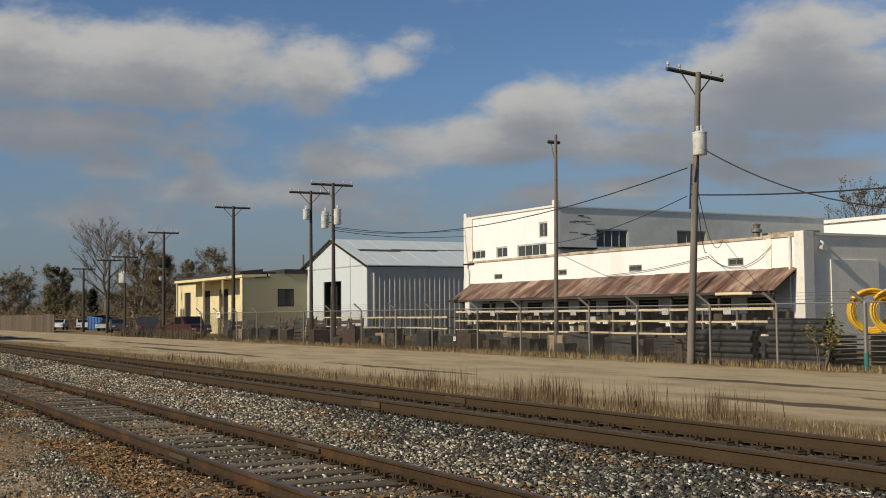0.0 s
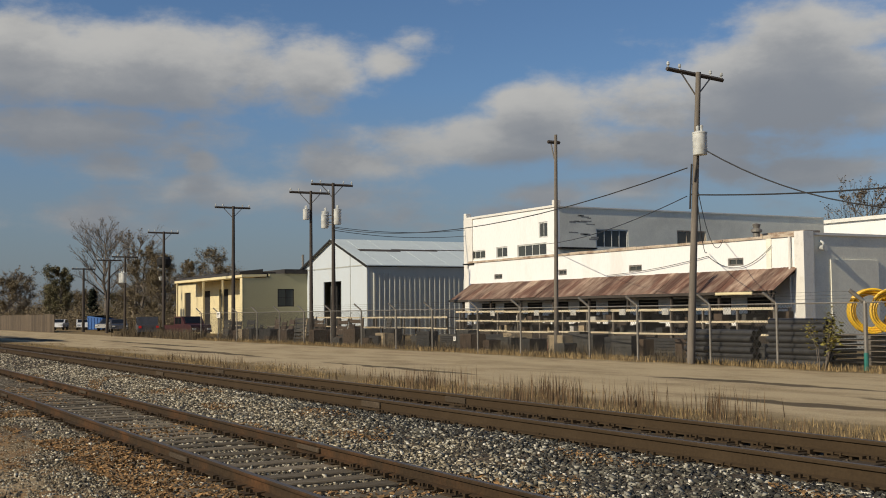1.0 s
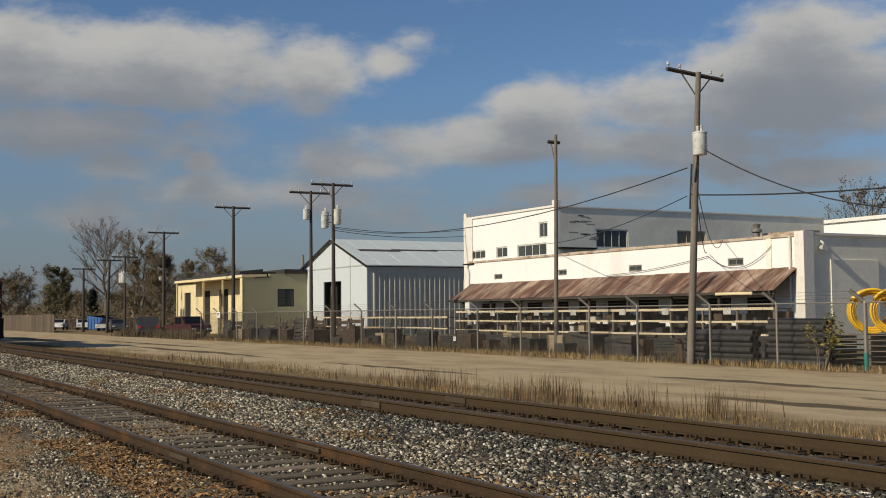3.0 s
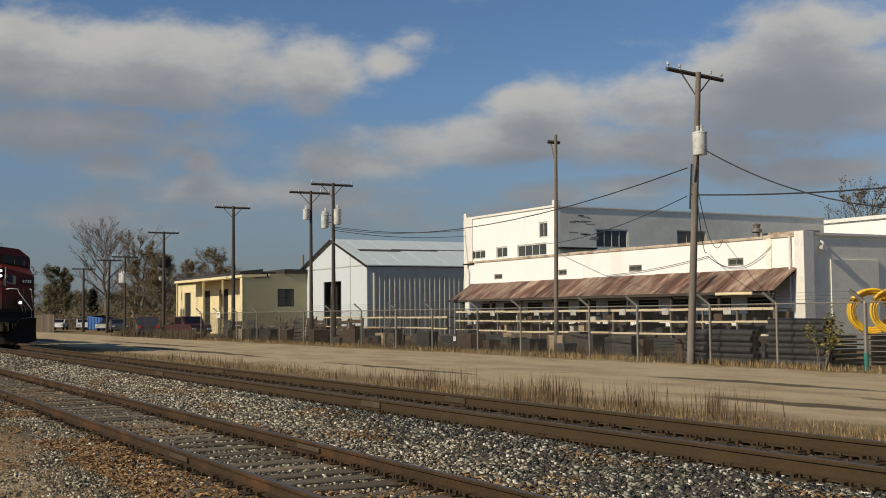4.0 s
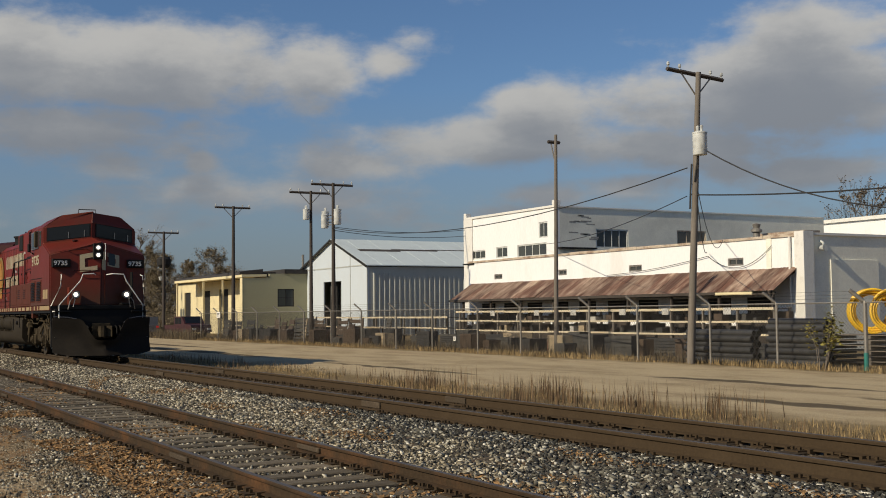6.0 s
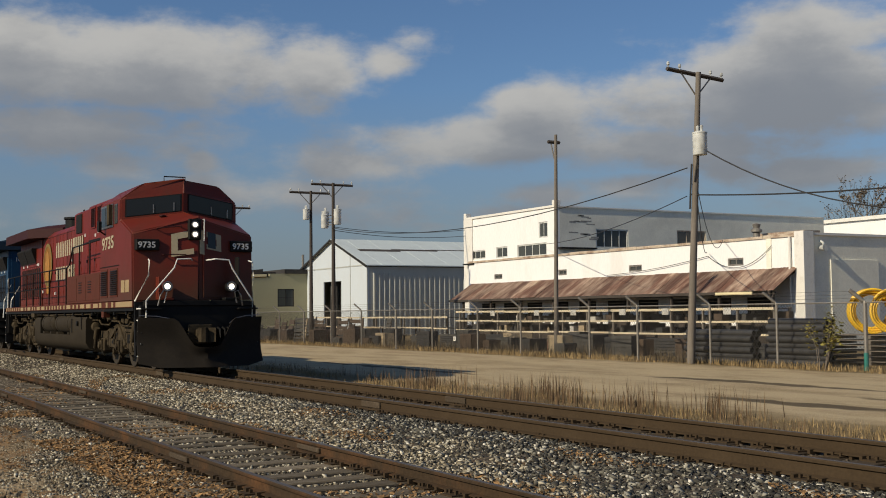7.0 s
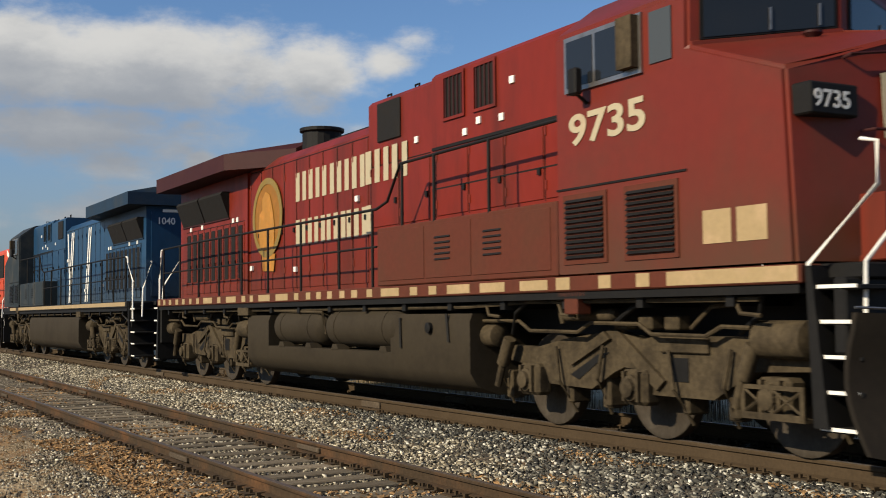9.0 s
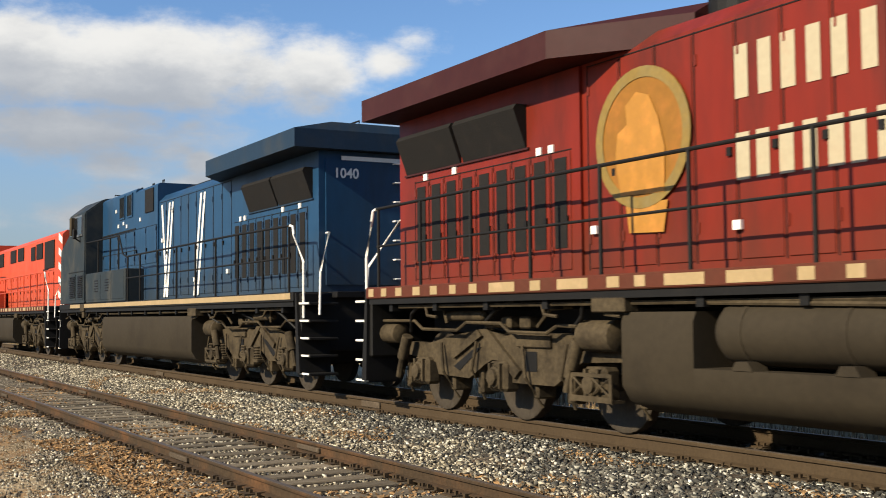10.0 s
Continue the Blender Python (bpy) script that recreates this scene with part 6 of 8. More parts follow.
    box(bm, -65.3, -64.0, 37.90, 38.30, 4.42, 4.50)
    part("dark_ledge", bm, M_DARKIN, b)
    # canopy along the front: rafters, posts and single iron sheets
    bm = bm_new()
    for x in np.arange(-63.2, -36.6, 3.3):
        box(bm, x, x + 0.12, 36.62, 36.74, G, 2.02)
        prism(bm, [(36.45, 2.02), (38.0, 2.95), (38.0, 3.05), (36.45, 2.12)], x, x + 0.1, "x")
    box(bm, -64.3, -36.6, 36.62, 36.74, 1.98, 2.10)
    canopy = part("canopy_frame", bm, M_POLEDARK, b)
    x = -64.4
    while x < -36.6:
        w = 0.92
        bm = bm_new()
        n = 8
        lift = rng.uniform(-0.015, 0.015)
        y_e = 36.42 + rng.uniform(-0.06, 0.06)
        for k in range(n):
            a, c = x + w * k / n, x + w * (k + 1) / n
            za = 0.016 * (k % 2)
            zc = 0.016 * ((k + 1) % 2)
            t = 0.006
            lo = [bm.verts.new(p) for p in ((a, y_e, 2.14 + za + lift), (c, y_e, 2.14 + zc + lift), (c, 37.99, 3.16 + zc + lift), (a, 37.99, 3.16 + za + lift))]
            hi = [bm.verts.new(v.co + Vector((0, 0, t))) for v in lo]
            bm.faces.new(lo[::-1])
            bm.faces.new(hi)
            for i in range(4):
                bm.faces.new((lo[i], lo[(i + 1) % 4], hi[(i + 1) % 4], hi[i]))
        part("roof_sheet", bm, M_RUSTROOF, canopy)
        x += w - 0.05
    bm = bm_new()
    box(bm, -64.5, -38.9, 36.36, 36.41, 2.02, 2.14)
    part("fascia", bm, M_POLEDARK, canopy)
    bm = bm_new()
    box(bm, -39.9, -37.6, 36.30, 36.36, 2.0, 2.12)
    part("gutter", bm, M_CREAMWALL, canopy, "pale gutter board")
    # dark boards added between the canopy posts in place of shade and dim clutter
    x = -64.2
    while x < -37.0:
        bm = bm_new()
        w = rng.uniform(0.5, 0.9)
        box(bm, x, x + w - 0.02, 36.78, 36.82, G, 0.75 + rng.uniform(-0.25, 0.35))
        part("boarding", bm, M_SHADEBOARD, canopy, "dark weathered boarding")
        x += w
    # near-black sheets added on the back wall, standing in for shade below the canopy
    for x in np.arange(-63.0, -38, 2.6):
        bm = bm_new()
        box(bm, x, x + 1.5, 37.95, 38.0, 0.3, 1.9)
        part("canopy_shade_sheet", bm, M_DARKIN, b)
    # roof vent and conduit on the front
    bm = bm_new()
    lathe(bm, [(0, 0.16), (0.45, 0.16), (0.5, 0.26), (0.6, 0.26), (0.68, 0.14), (0.85, 0.2), (0.9, 0.05)], (-40.6, 39.6, 4.5), "z", 14)
    part("roof_vent", bm, M_GALV, b)
    bm = bm_new()
    box(bm, -41.3, -38.2, 40.2, 41.2, 4.2, 4.95)
    part("roof_hatch", bm, M_RUSTCAP, b)
    bm = bm_new()
    tube(bm, [(-36.15, 39.0, 4.3), (-36.0, 39.0, 4.2), (-35.9, 38.9, 4.1)], 0.05, 8)
    lathe(bm, [(0, 0.1), (0.25, 0.16)], (-36.1, 38.95, 4.0), "x", 12)
    part("wall_lamp", bm, M_TRANSF, b)
    bm = bm_new()
    box(bm, -36.2, -36.14, 39.6, 42.6, G, 3.5)
    d = part("sheet_door", bm, M_GREYWALL, b, "grey sliding sheet door")
    # rear range, farther back
    bm = bm_new()
    box(bm, -61.7, -30.0, 66.0, 80.0, G, 7.6)
    part("rear_wall", bm, M_WHITEWALL, b, "white rear range")
    bm = bm_new()
    box(bm, -61.9, -29.8, 65.8, 80.2, 7.6, 7.85)
    part("rear_coping", bm, M_WHITE, b)
    return b


white_works()


def metal_shed():
    b = empty("metal_shed", "pale gabled sheet-metal warehouse with a dark doorway", "shed")
    x0, x1, xr, y0, y1, ze, zr = -98.0, -84.1, -91.0, 40.0, 66.0, 5.25, 7.65
    door = (-92.9, -89.2, G, 4.1)
    bm = bm_new()
    for pts in ([(x0, G), (door[0], G), (door[0], ze), (x0, ze)], [(door[1], G), (x1, G), (x1, ze), (door[1], ze)], [(door[0], door[3]), (door[1], door[3]), (door[1], ze), (door[0], ze)], [(x0, ze), (x1, ze), (xr, zr)]):
        prism(bm, pts, y0, y0 + 0.12, "y")
    part("gable_wall", bm, M_METALWALL, b, "pale sheet gable wall")
    bm = bm_new()
    box(bm, x0 - 0.02, x1 + 0.02, y0 - 0.03, y0, ze - 0.05, ze + 0.05)
    for x in (x0 + 2.6, -87.4):
        box(bm, x, x + 0.07, y0 - 0.03, y0, G, zr - abs(x - xr) * 0.345)
    box(bm, x1 - 0.08, x1 + 0.03, y0 - 0.04, y0, G, ze)
    part("gable_trim", bm, M_METALSIDE, b)
    bm = bm_new()
    box(bm, door[0], door[1], y0 + 0.6, y0 + 0.7, G, door[3])
    part("doorway_interior", bm, M_DARKIN, b, "dark open doorway")
    bm = bm_new()
    box(bm, -91.3, -90.7, y0 + 0.03, y0 + 0.15, G, door[3])
    part("door_leaf", bm, M_METALSIDE, b)
    # ribbed side wall
    bm = bm_new()
    box(bm, x1 - 0.12, x1, y0 + 0.12, y1, G, ze)
    side = part("side_wall", bm, M_METALSIDE, b, "grey ribbed side wall")
    for k in range(40):
        y = y0 + 0.5 + 0.46 * k
        bm = bm_new()
        z1 = 4.35 if k > 3 else 4.6
        prism(bm, [(x1, y), (x1 + 0.09, y + 0.06), (x1 + 0.09, y + 0.17), (x1, y + 0.23)], G, z1, "z")
        part("rib", bm, M_METALSIDE, side)
    bm = bm_new()
    box(bm, x1, x1 + 0.1, y0, y1, ze - 0.14, ze)
    part("eave_trim", bm, M_DARKIN, b)
    for a, c, za, zc in ((x0 - 0.25, xr, ze - 0.08, zr), (x1 + 0.25, xr, ze - 0.08, zr)):
        bm = bm_new()
        prism(bm, [(a, za), (c, zc), (c, zc + 0.08), (a, za + 0.08)], y0 - 0.2, y1, "y")
        part("roof", bm, M_METALROOF, b, "pale weathered metal roof")
        for k in range(12):
            bm = bm_new()
            y = y0 + 1.2 + 2.1 * k
            f = lambda t: (a + (c - a) * t, za + (zc - za) * t)
            p, q = f(0.0), f(1.0)
            prism(bm, [(p[0], p[1] + 0.08), (q[0], q[1] + 0.08), (q[0], q[1] + 0.09), (p[0], p[1] + 0.09)], y, y + 0.04, "y")
            part("roof_seam", bm, M_METALROOF, b)
    bm = bm_new()
    for s, a in ((-1, x0 - 0.27), (1, x1 + 0.27)):
        prism(bm, [(a, ze - 0.22), (xr, zr - 0.12), (xr, zr + 0.05), (a, ze - 0.02)], y0 - 0.26, y0 - 0.2, "y")
    part("bargeboard", bm, M_DARKIN, b)
    bm = bm_new()
    f = lambda t: (x1 + 0.25 + (xr - x1 - 0.25) * t, ze - 0.08 + (zr - ze + 0.08) * t + 0.083)
    for t0, t1, ya, yb in ((0.52, 0.60, 41.0, 44.8), (0.56, 0.62, 44.2, 48.5), (0.60, 0.63, 48.0, 52.5)):
        p, q = f(t0), f(t1)
        prism(bm, [p, q, (q[0], q[1] + 0.012), (p[0], p[1] + 0.012)], ya, yb, "y")
    part("torn_sheet", bm, M_POLEDARK, b, "dark rusted tear across the roof sheets")


metal_shed()


def cream_depot():
    b = empty("depot_building", "low cream and tan block building with a front porch", "building")
    x0, x1, y0, y1, top = -124.0, -96.6, 36.2, 52.0, 4.95
    holes = [(-121.2, -119.0, G, 3.75), (-114.6, -112.5, G, 3.8), (-109.7, -107.0, G, 3.85)]
    bm = bm_new()
    wall_with_holes(bm, x0, x1 - 0.25, G, top - 0.3, y0, y0 + 0.25, "y", holes)
    part("front_wall", bm, M_CREAMWALL, b, "cream front wall")
    for h in holes:
        bm = bm_new()
        box(bm, h[0], h[1], y0 + 0.15, y0 + 0.25, h[2], h[3])
        part("door", bm, M_DARKIN, b, "dark doorway")
    bm = bm_new()
    wall_with_holes(bm, y0 + 0.25, y1, G, top, x1 - 0.25, x1, "x", [(37.2, 38.75, 2.05, 3.6)])
    box(bm, x0, x0 + 0.25, y0 + 0.25, y1, G, top)
    box(bm, x0 + 0.25, x1 - 0.25, y1 - 0.25, y1, G, top)
    part("side_wall", bm, M_SHADEDTAN, b, "tan side wall")
    window(b, 37.2, 38.75, 2.05, 3.6, x1, "x", 2, M_DARKIN, 1, out=1)
    bm = bm_new()
    box(bm, x0 - 0.1, x1 + 0.15, y0 + 1.6, y1, top, top + 0.4)
    box(bm, x0 - 0.1, x1 - 2, y0 - 0.6, y0 + 1.6, top - 0.05, top + 0.2)
    part("roof", bm, M_ROOFING, b, "dark flat roof edge")
    bm = bm_new()
    prism(bm, [(y0 - 2.3, 4.62), (y0 - 0.01, 4.70), (y0 - 0.01, 4.90), (y0 - 2.3, 4.84)], -117.0, x1 + 0.05, "x")
    porch = part("porch_roof", bm, M_CREAMWALL, b, "cream porch roof")
    bm = bm_new()
    rng = random.Random(12)
    x = -117.05
    while x < x1 - 1.0:
        w = rng.uniform(1.5, 3.0)
        dz = rng.uniform(0.0, 0.10)
        prism(bm, [(y0 - 2.26, 4.845), (y0 - 0.01, 4.92), (y0 - 0.01, 5.32 + dz), (y0 - 2.1, 5.05 + dz)], x, min(x + w, x1 - 0.9), "x")
        x += w
    part("roof_felt", bm, M_ROOFING, porch, "dark sagging roofing felt")
    for x in (-116.6, -107.9, -102.2):
        bm = bm_new()
        box(bm, x - 0.08, x + 0.08, y0 - 2.2, y0 - 2.05, G, 4.56)
        part("porch_post", bm, M_CREAMWALL, porch)
    bm = bm_new()
    box(bm, x1 - 0.25, x1, y0 - 2.2, y0 + 0.25, G, 4.56)
    part("porch_end_wall", bm, M_SHADEDTAN, b)
    bm = bm_new()
    box(bm, x1 - 0.6, x1 + 0.01, y0 - 2.26, y0 - 2.2, G, 4.56)
    part("corner_board", bm, M_CREAMWALL, b)
    bm = bm_new()
    tube(bm, [(-100, 41, top + 0.3), (-100, 41, top + 1.9)], 0.12, 8)
    part("flue", bm, M_GALV, b)


cream_depot()

# ---------------- poles and wires ----------------


def utility_pole(x, y, top, lean=(0, 0), r=0.15, arm=None, arm_z=0.25, cans=(), dark=False, label="weathered wooden utility pole with a crossarm", pins=True):
    p = empty("utility_pole", label, "utility pole", "utility poles", (x, y, G))
    h = top - G
    bm = bm_new()
    tube(bm, [(lean[0] * t, lean[1] * t, h * t - 0.02 * (t == 0)) for t in (0, 0.25, 0.5, 0.75, 1)], r, 12, r * 0.62)
    part("pole", bm, M_POLEDARK if dark else M_POLE, p, smooth=True)
    tx, ty = lean
    if arm:
        ax, ay, tilt = arm
        L = math.hypot(ax, ay)
        d = Vector((ax / L, ay / L, tilt)).normalized()
        c = Vector((tx, ty, h - arm_z))
        bm = bm_new()
        n = Vector((-d.y, d.x, 0)).normalized()
        a, b = c - d * L + n * 0.16, c + d * L + n * 0.16
        tube(bm, [a, b], 0.075, 4)
        part("crossarm", bm, M_POLEDARK, p)
        for s in (-1, 1):
            bm = bm_new()
            tube(bm, [c + d * s * L * 0.55 + n * 0.14, c + Vector((0, 0, -0.75)) + n * 0.12], 0.025, 6)
            part("arm_brace", bm, M_GALV, p)
        if pins:
            for s in (-0.95, -0.55, 0.55, 0.95):
                bm = bm_new()
                q = c + d * s * L + n * 0.16
                tube(bm, [q, q + Vector((0, 0, 0.14))], 0.02, 6)
                lathe(bm, [(0, 0.035), (0.04, 0.06), (0.06, 0.04), (0.1, 0.05), (0.13, 0.02)], q + Vector((0, 0, 0.12)), "z", 10)
                part("insulator", bm, M_TRANSF, p)
    for cx, cy, cz, cr, ch in cans:
        bm = bm_new()
        lathe(bm, [(0, cr * 0.92), (0.04, cr), (ch - 0.05, cr), (ch - 0.04, cr * 1.06), (ch, cr * 1.05), (ch + 0.05, cr * 0.4)], (cx, cy, cz - G), "z", 18)
        for a in (-0.4, 0.4):
            lathe(bm, [(0, 0.04), (0.2, 0.05), (0.22, 0.02)], (cx + a * cr, cy, cz - G + ch + 0.02), "z", 8)
        can = part("transformer", bm, M_TRANSF, p, "light grey pole transformer", smooth=True)
        bm = bm_new()
        tube(bm, [(cx, cy, cz - G + ch * 0.7), (tx * 0.8, ty * 0.8, cz - G + ch * 0.7)], 0.03, 6)
        tube(bm, [(cx, cy, cz - G + ch * 0.25), (tx * 0.8, ty * 0.8, cz - G + ch * 0.25)], 0.03, 6)
        part("bracket", bm, M_GALV, can)
    return p


utility_pole(-30.05, 26.2, 9.25, (0.69, 0.0), 0.138, (0.0, 1.22, -0.07), 0.05, [(0.82, -0.12, 6.45, 0.24, 0.75)], label="tall weathered utility pole with tilted crossarm and one transformer")
utility_pole(-40.5, 28.0, 8.8, (0.2, 0), 0.105, (0, 0.3, 0), 0.3, label="slim bare utility pole with a short stub arm", pins=False)
utility_pole(-66.98, 28.0, 9.0, (0, 0), 0.13, (0, 1.35, 0), 0.1, [(-0.05, -0.3, 7.2, 0.2, 0.65)], True, "dark utility pole with crossarm and slim transformer")
utility_pole(-63.55, 28.0, 9.15, (0, 0), 0.14, (0, 1.35, 0), 0.1, [(-0.95, -0.1, 6.6, 0.22, 0.9), (-0.35, -0.4, 6.45, 0.22, 0.8), (0.85, -0.1, 6.6, 0.22, 0.9)], True, "dark utility pole carrying three transformers")
utility_pole(-81.6, 28.0, 9.3, (0, 0), 0.16, (0, 1.35, 0), 0.1, (), True, "dark utility pole with crossarm")
utility_pole(-99.9, 28.0, 8.65, (0, 0), 0.16, (0, 1.35, 0), 0.1, (), True, "dark utility pole behind the hopper sign")
utility_pole(-141.3, 30.0, 7.1, (0, 0), 0.18, (0, 1.35, 0), 0.1, (), True, "far dark utility pole")
utility_pole(-129.4, 30.0, 7.55, (1.2, 0), 0.17, (0, 1.35, 0), 0.1, (), True, "leaning dark utility pole")
utility_pole(-121.5, 30.0, 7.6, (0, 0), 0.15, (0, 1.35, 0), 0.1, [(-0.3, -0.3, 4.8, 0.28, 1.0), (0.6, -0.3, 4.8, 0.28, 1.0)], True, "far pole with two pale transformers")


def cable(a, b, sag, r=0.022, n=14, name="overhead_cable"):
    a, b = Vector(a), Vector(b)
    bm = bm_new()
    tube(bm, [a.lerp(b, t / n) - Vector((0, 0, sag * 4 * (t / n) * (1 - t / n))) for t in range(n + 1)], r, 6)
    return tagged(part(name, bm, M_WIRE), "black sagging overhead cable between poles and buildings", "cable", "overhead cables")


cable((-29.9, 26.1, 6.1), (-63.5, 27.9, 6.45), 1.05, 0.02)
cable((-29.95, 26.1, 5.15), (-56.9, 38.2, 5.3), 0.35, 0.015)
cable((-29.9, 26.2, 5.2), (-12.0, 26.2, 4.72), 0.35, 0.026)
cable((-29.2, 26.2, 6.65), (-17.0, 26.2, 3.9), 0.95, 0.022)
cable((-63.4, 28.0, 6.3), (-65.6, 38.3, 6.35), 0.25, 0.018)
cable((-63.4, 28.0, 6.5), (-65.6, 38.3, 6.75), 0.25, 0.018)
cable((-29.6, 26.15, 6.0), (-42.1, 37.85, 4.1), 0.9, 0.016)
cable((-29.6, 26.15, 5.9), (-41.0, 37.85, 4.6), 1.2, 0.014)
cable((-42.1, 37.9, 3.9), (-50.0, 37.9, 3.25), 0.12, 0.014)
cable((-37.97, 37.9, 4.17), (-42.1, 37.9, 3.9), 0.75, 0.014)
cable((-29.2, 26.15, 7.0), (-29.55, 26.1, 5.6), -0.15, 0.025)
cable((-29.62, 26.05, 6.2), (-29.75, 26.05, 4.7), -0.06, 0.03)

# ---------------- fence and yard ----------------


M_MESH = mat("tarnished_fence_wire", (0.085, 0.075, 0.06), 0.75, 0.2, vary=0.15, scale=4, fine=20, bump=0.0)


def yard_fence():
    f = empty("chain_link_fence", "weathered chain-link fence with barbed-wire arms", "fence")
    xs = [-23.0, -26.4, -29.4, -33.2, -36.1, -40.9, -44.4, -48.6, -52.4, -56.5, -60.5, -64.5, -68.5, -72.5, -76.5, -80.5, -84.5]
    xs = [-15.2, -19.2] + xs
    Y = 26.5
    for i, x in enumerate(xs):
        bm = bm_new()
        tube(bm, [(x, Y, G - 0.03), (x, Y, 1.5), (x - 0.05, Y - 0.02, 1.55), (x - 0.28, Y - 0.30, 1.86)], 0.042 if i != 2 else 0.06, 8)
        post = part("post", bm, M_GALV, f)
        if i == 2:
            bm = bm_new()
            tube(bm, [(x, Y, G), (x, Y, 0.08)], 0.066, 10)
            part("painted_foot", bm, M_TEAL, post, "teal painted foot")
    bm = bm_new()
    tube(bm, [(-15.2, Y, 1.5), (-85, Y, 1.5)], 0.024, 6)
    part("top_rail", bm, M_GALV, f)
    bm = bm_new()
    for k in range(3):
        tube(bm, [(-15.3 - 0.09 * k, Y - 0.1 * k - 0.08, 1.62 + 0.1 * k), (-85, Y - 0.1 * k - 0.08, 1.62 + 0.1 * k)], 0.004, 4)
    part("barbed_wire", bm, M_MESH, f)
    # woven wire
    V, Fc = [], []
    h, r = 1.92, 0.0030
    for d in (1, -1):
        for k in range(int((85 - 15.2) / 0.12) + 16):
            xa = -15.2 - 0.12 * k + (h if d > 0 else 0)
            a, b = (xa, G + 0.03), (xa - d * h, G + 0.03 + h)
            lo, hi = min(a[0], b[0]), max(a[0], b[0])
            if hi > -15.2 or lo < -85:
                continue
            n = len(V)
            for p in (a, b):
                V += [(p[0] - r * 1.4, Y - 0.03, p[1]), (p[0] + r * 1.4, Y - 0.03, p[1]), (p[0], Y - 0.03 + r * 2.5, p[1])]
            Fc += [(n, n + 1, n + 4, n + 3), (n + 1, n + 2, n + 5, n + 4), (n + 2, n, n + 3, n + 5)]
    mesh = part("woven_wire", (V, Fc), M_MESH, f, "grey woven fence wire")
    mesh["kind"] = "stuff"


yard_fence()


def lumber_rack(x0, x1, y, zs, label):
    f = empty("storage_rack", label, "rack")
    for k, z in enumerate(zs):
        x, i = x0, 0
        rng = random.Random(k)
        while x < x1 - 0.1:
            w = min(rng.uniform(3.5, 5.2), x1 - x)
            bm = bm_new()
            dz = rng.uniform(-0.02, 0.02)
            box(bm, x, x + w - 0.02, y - 0.02, y + 0.03, z + dz, z + dz + 0.075 + 0.02 * (k == 0))
            part("rail", bm, M_LUMBER, f, "pale lumber rail")
            bm = bm_new()
            box(bm, x, x + w - 0.02, y + 0.03, y + 0.9, z + 0.02, z + 0.06)
            part("shelf", bm, M_POLEDARK, f)
            x += w
    x = x0 + 0.3
    while x < x1:
        bm = bm_new()
        box(bm, x, x + 0.09, y + 0.03, y + 0.11, G, zs[0] + 0.1)
        box(bm, x, x + 0.09, y + 0.8, y + 0.88, G, zs[0] + 0.1)
        part("upright", bm, M_POLE, f)
        x += 1.9
    return f


lumber_rack(-54.2, -31.0, 31.0, (1.32, 0.86, 0.36), "long open rack with pale lumber rails under the canopy")
lumber_rack(-75.0, -56.0, 31.5, (1.05, 0.45), "open rack of weathered lumber beside the shed")


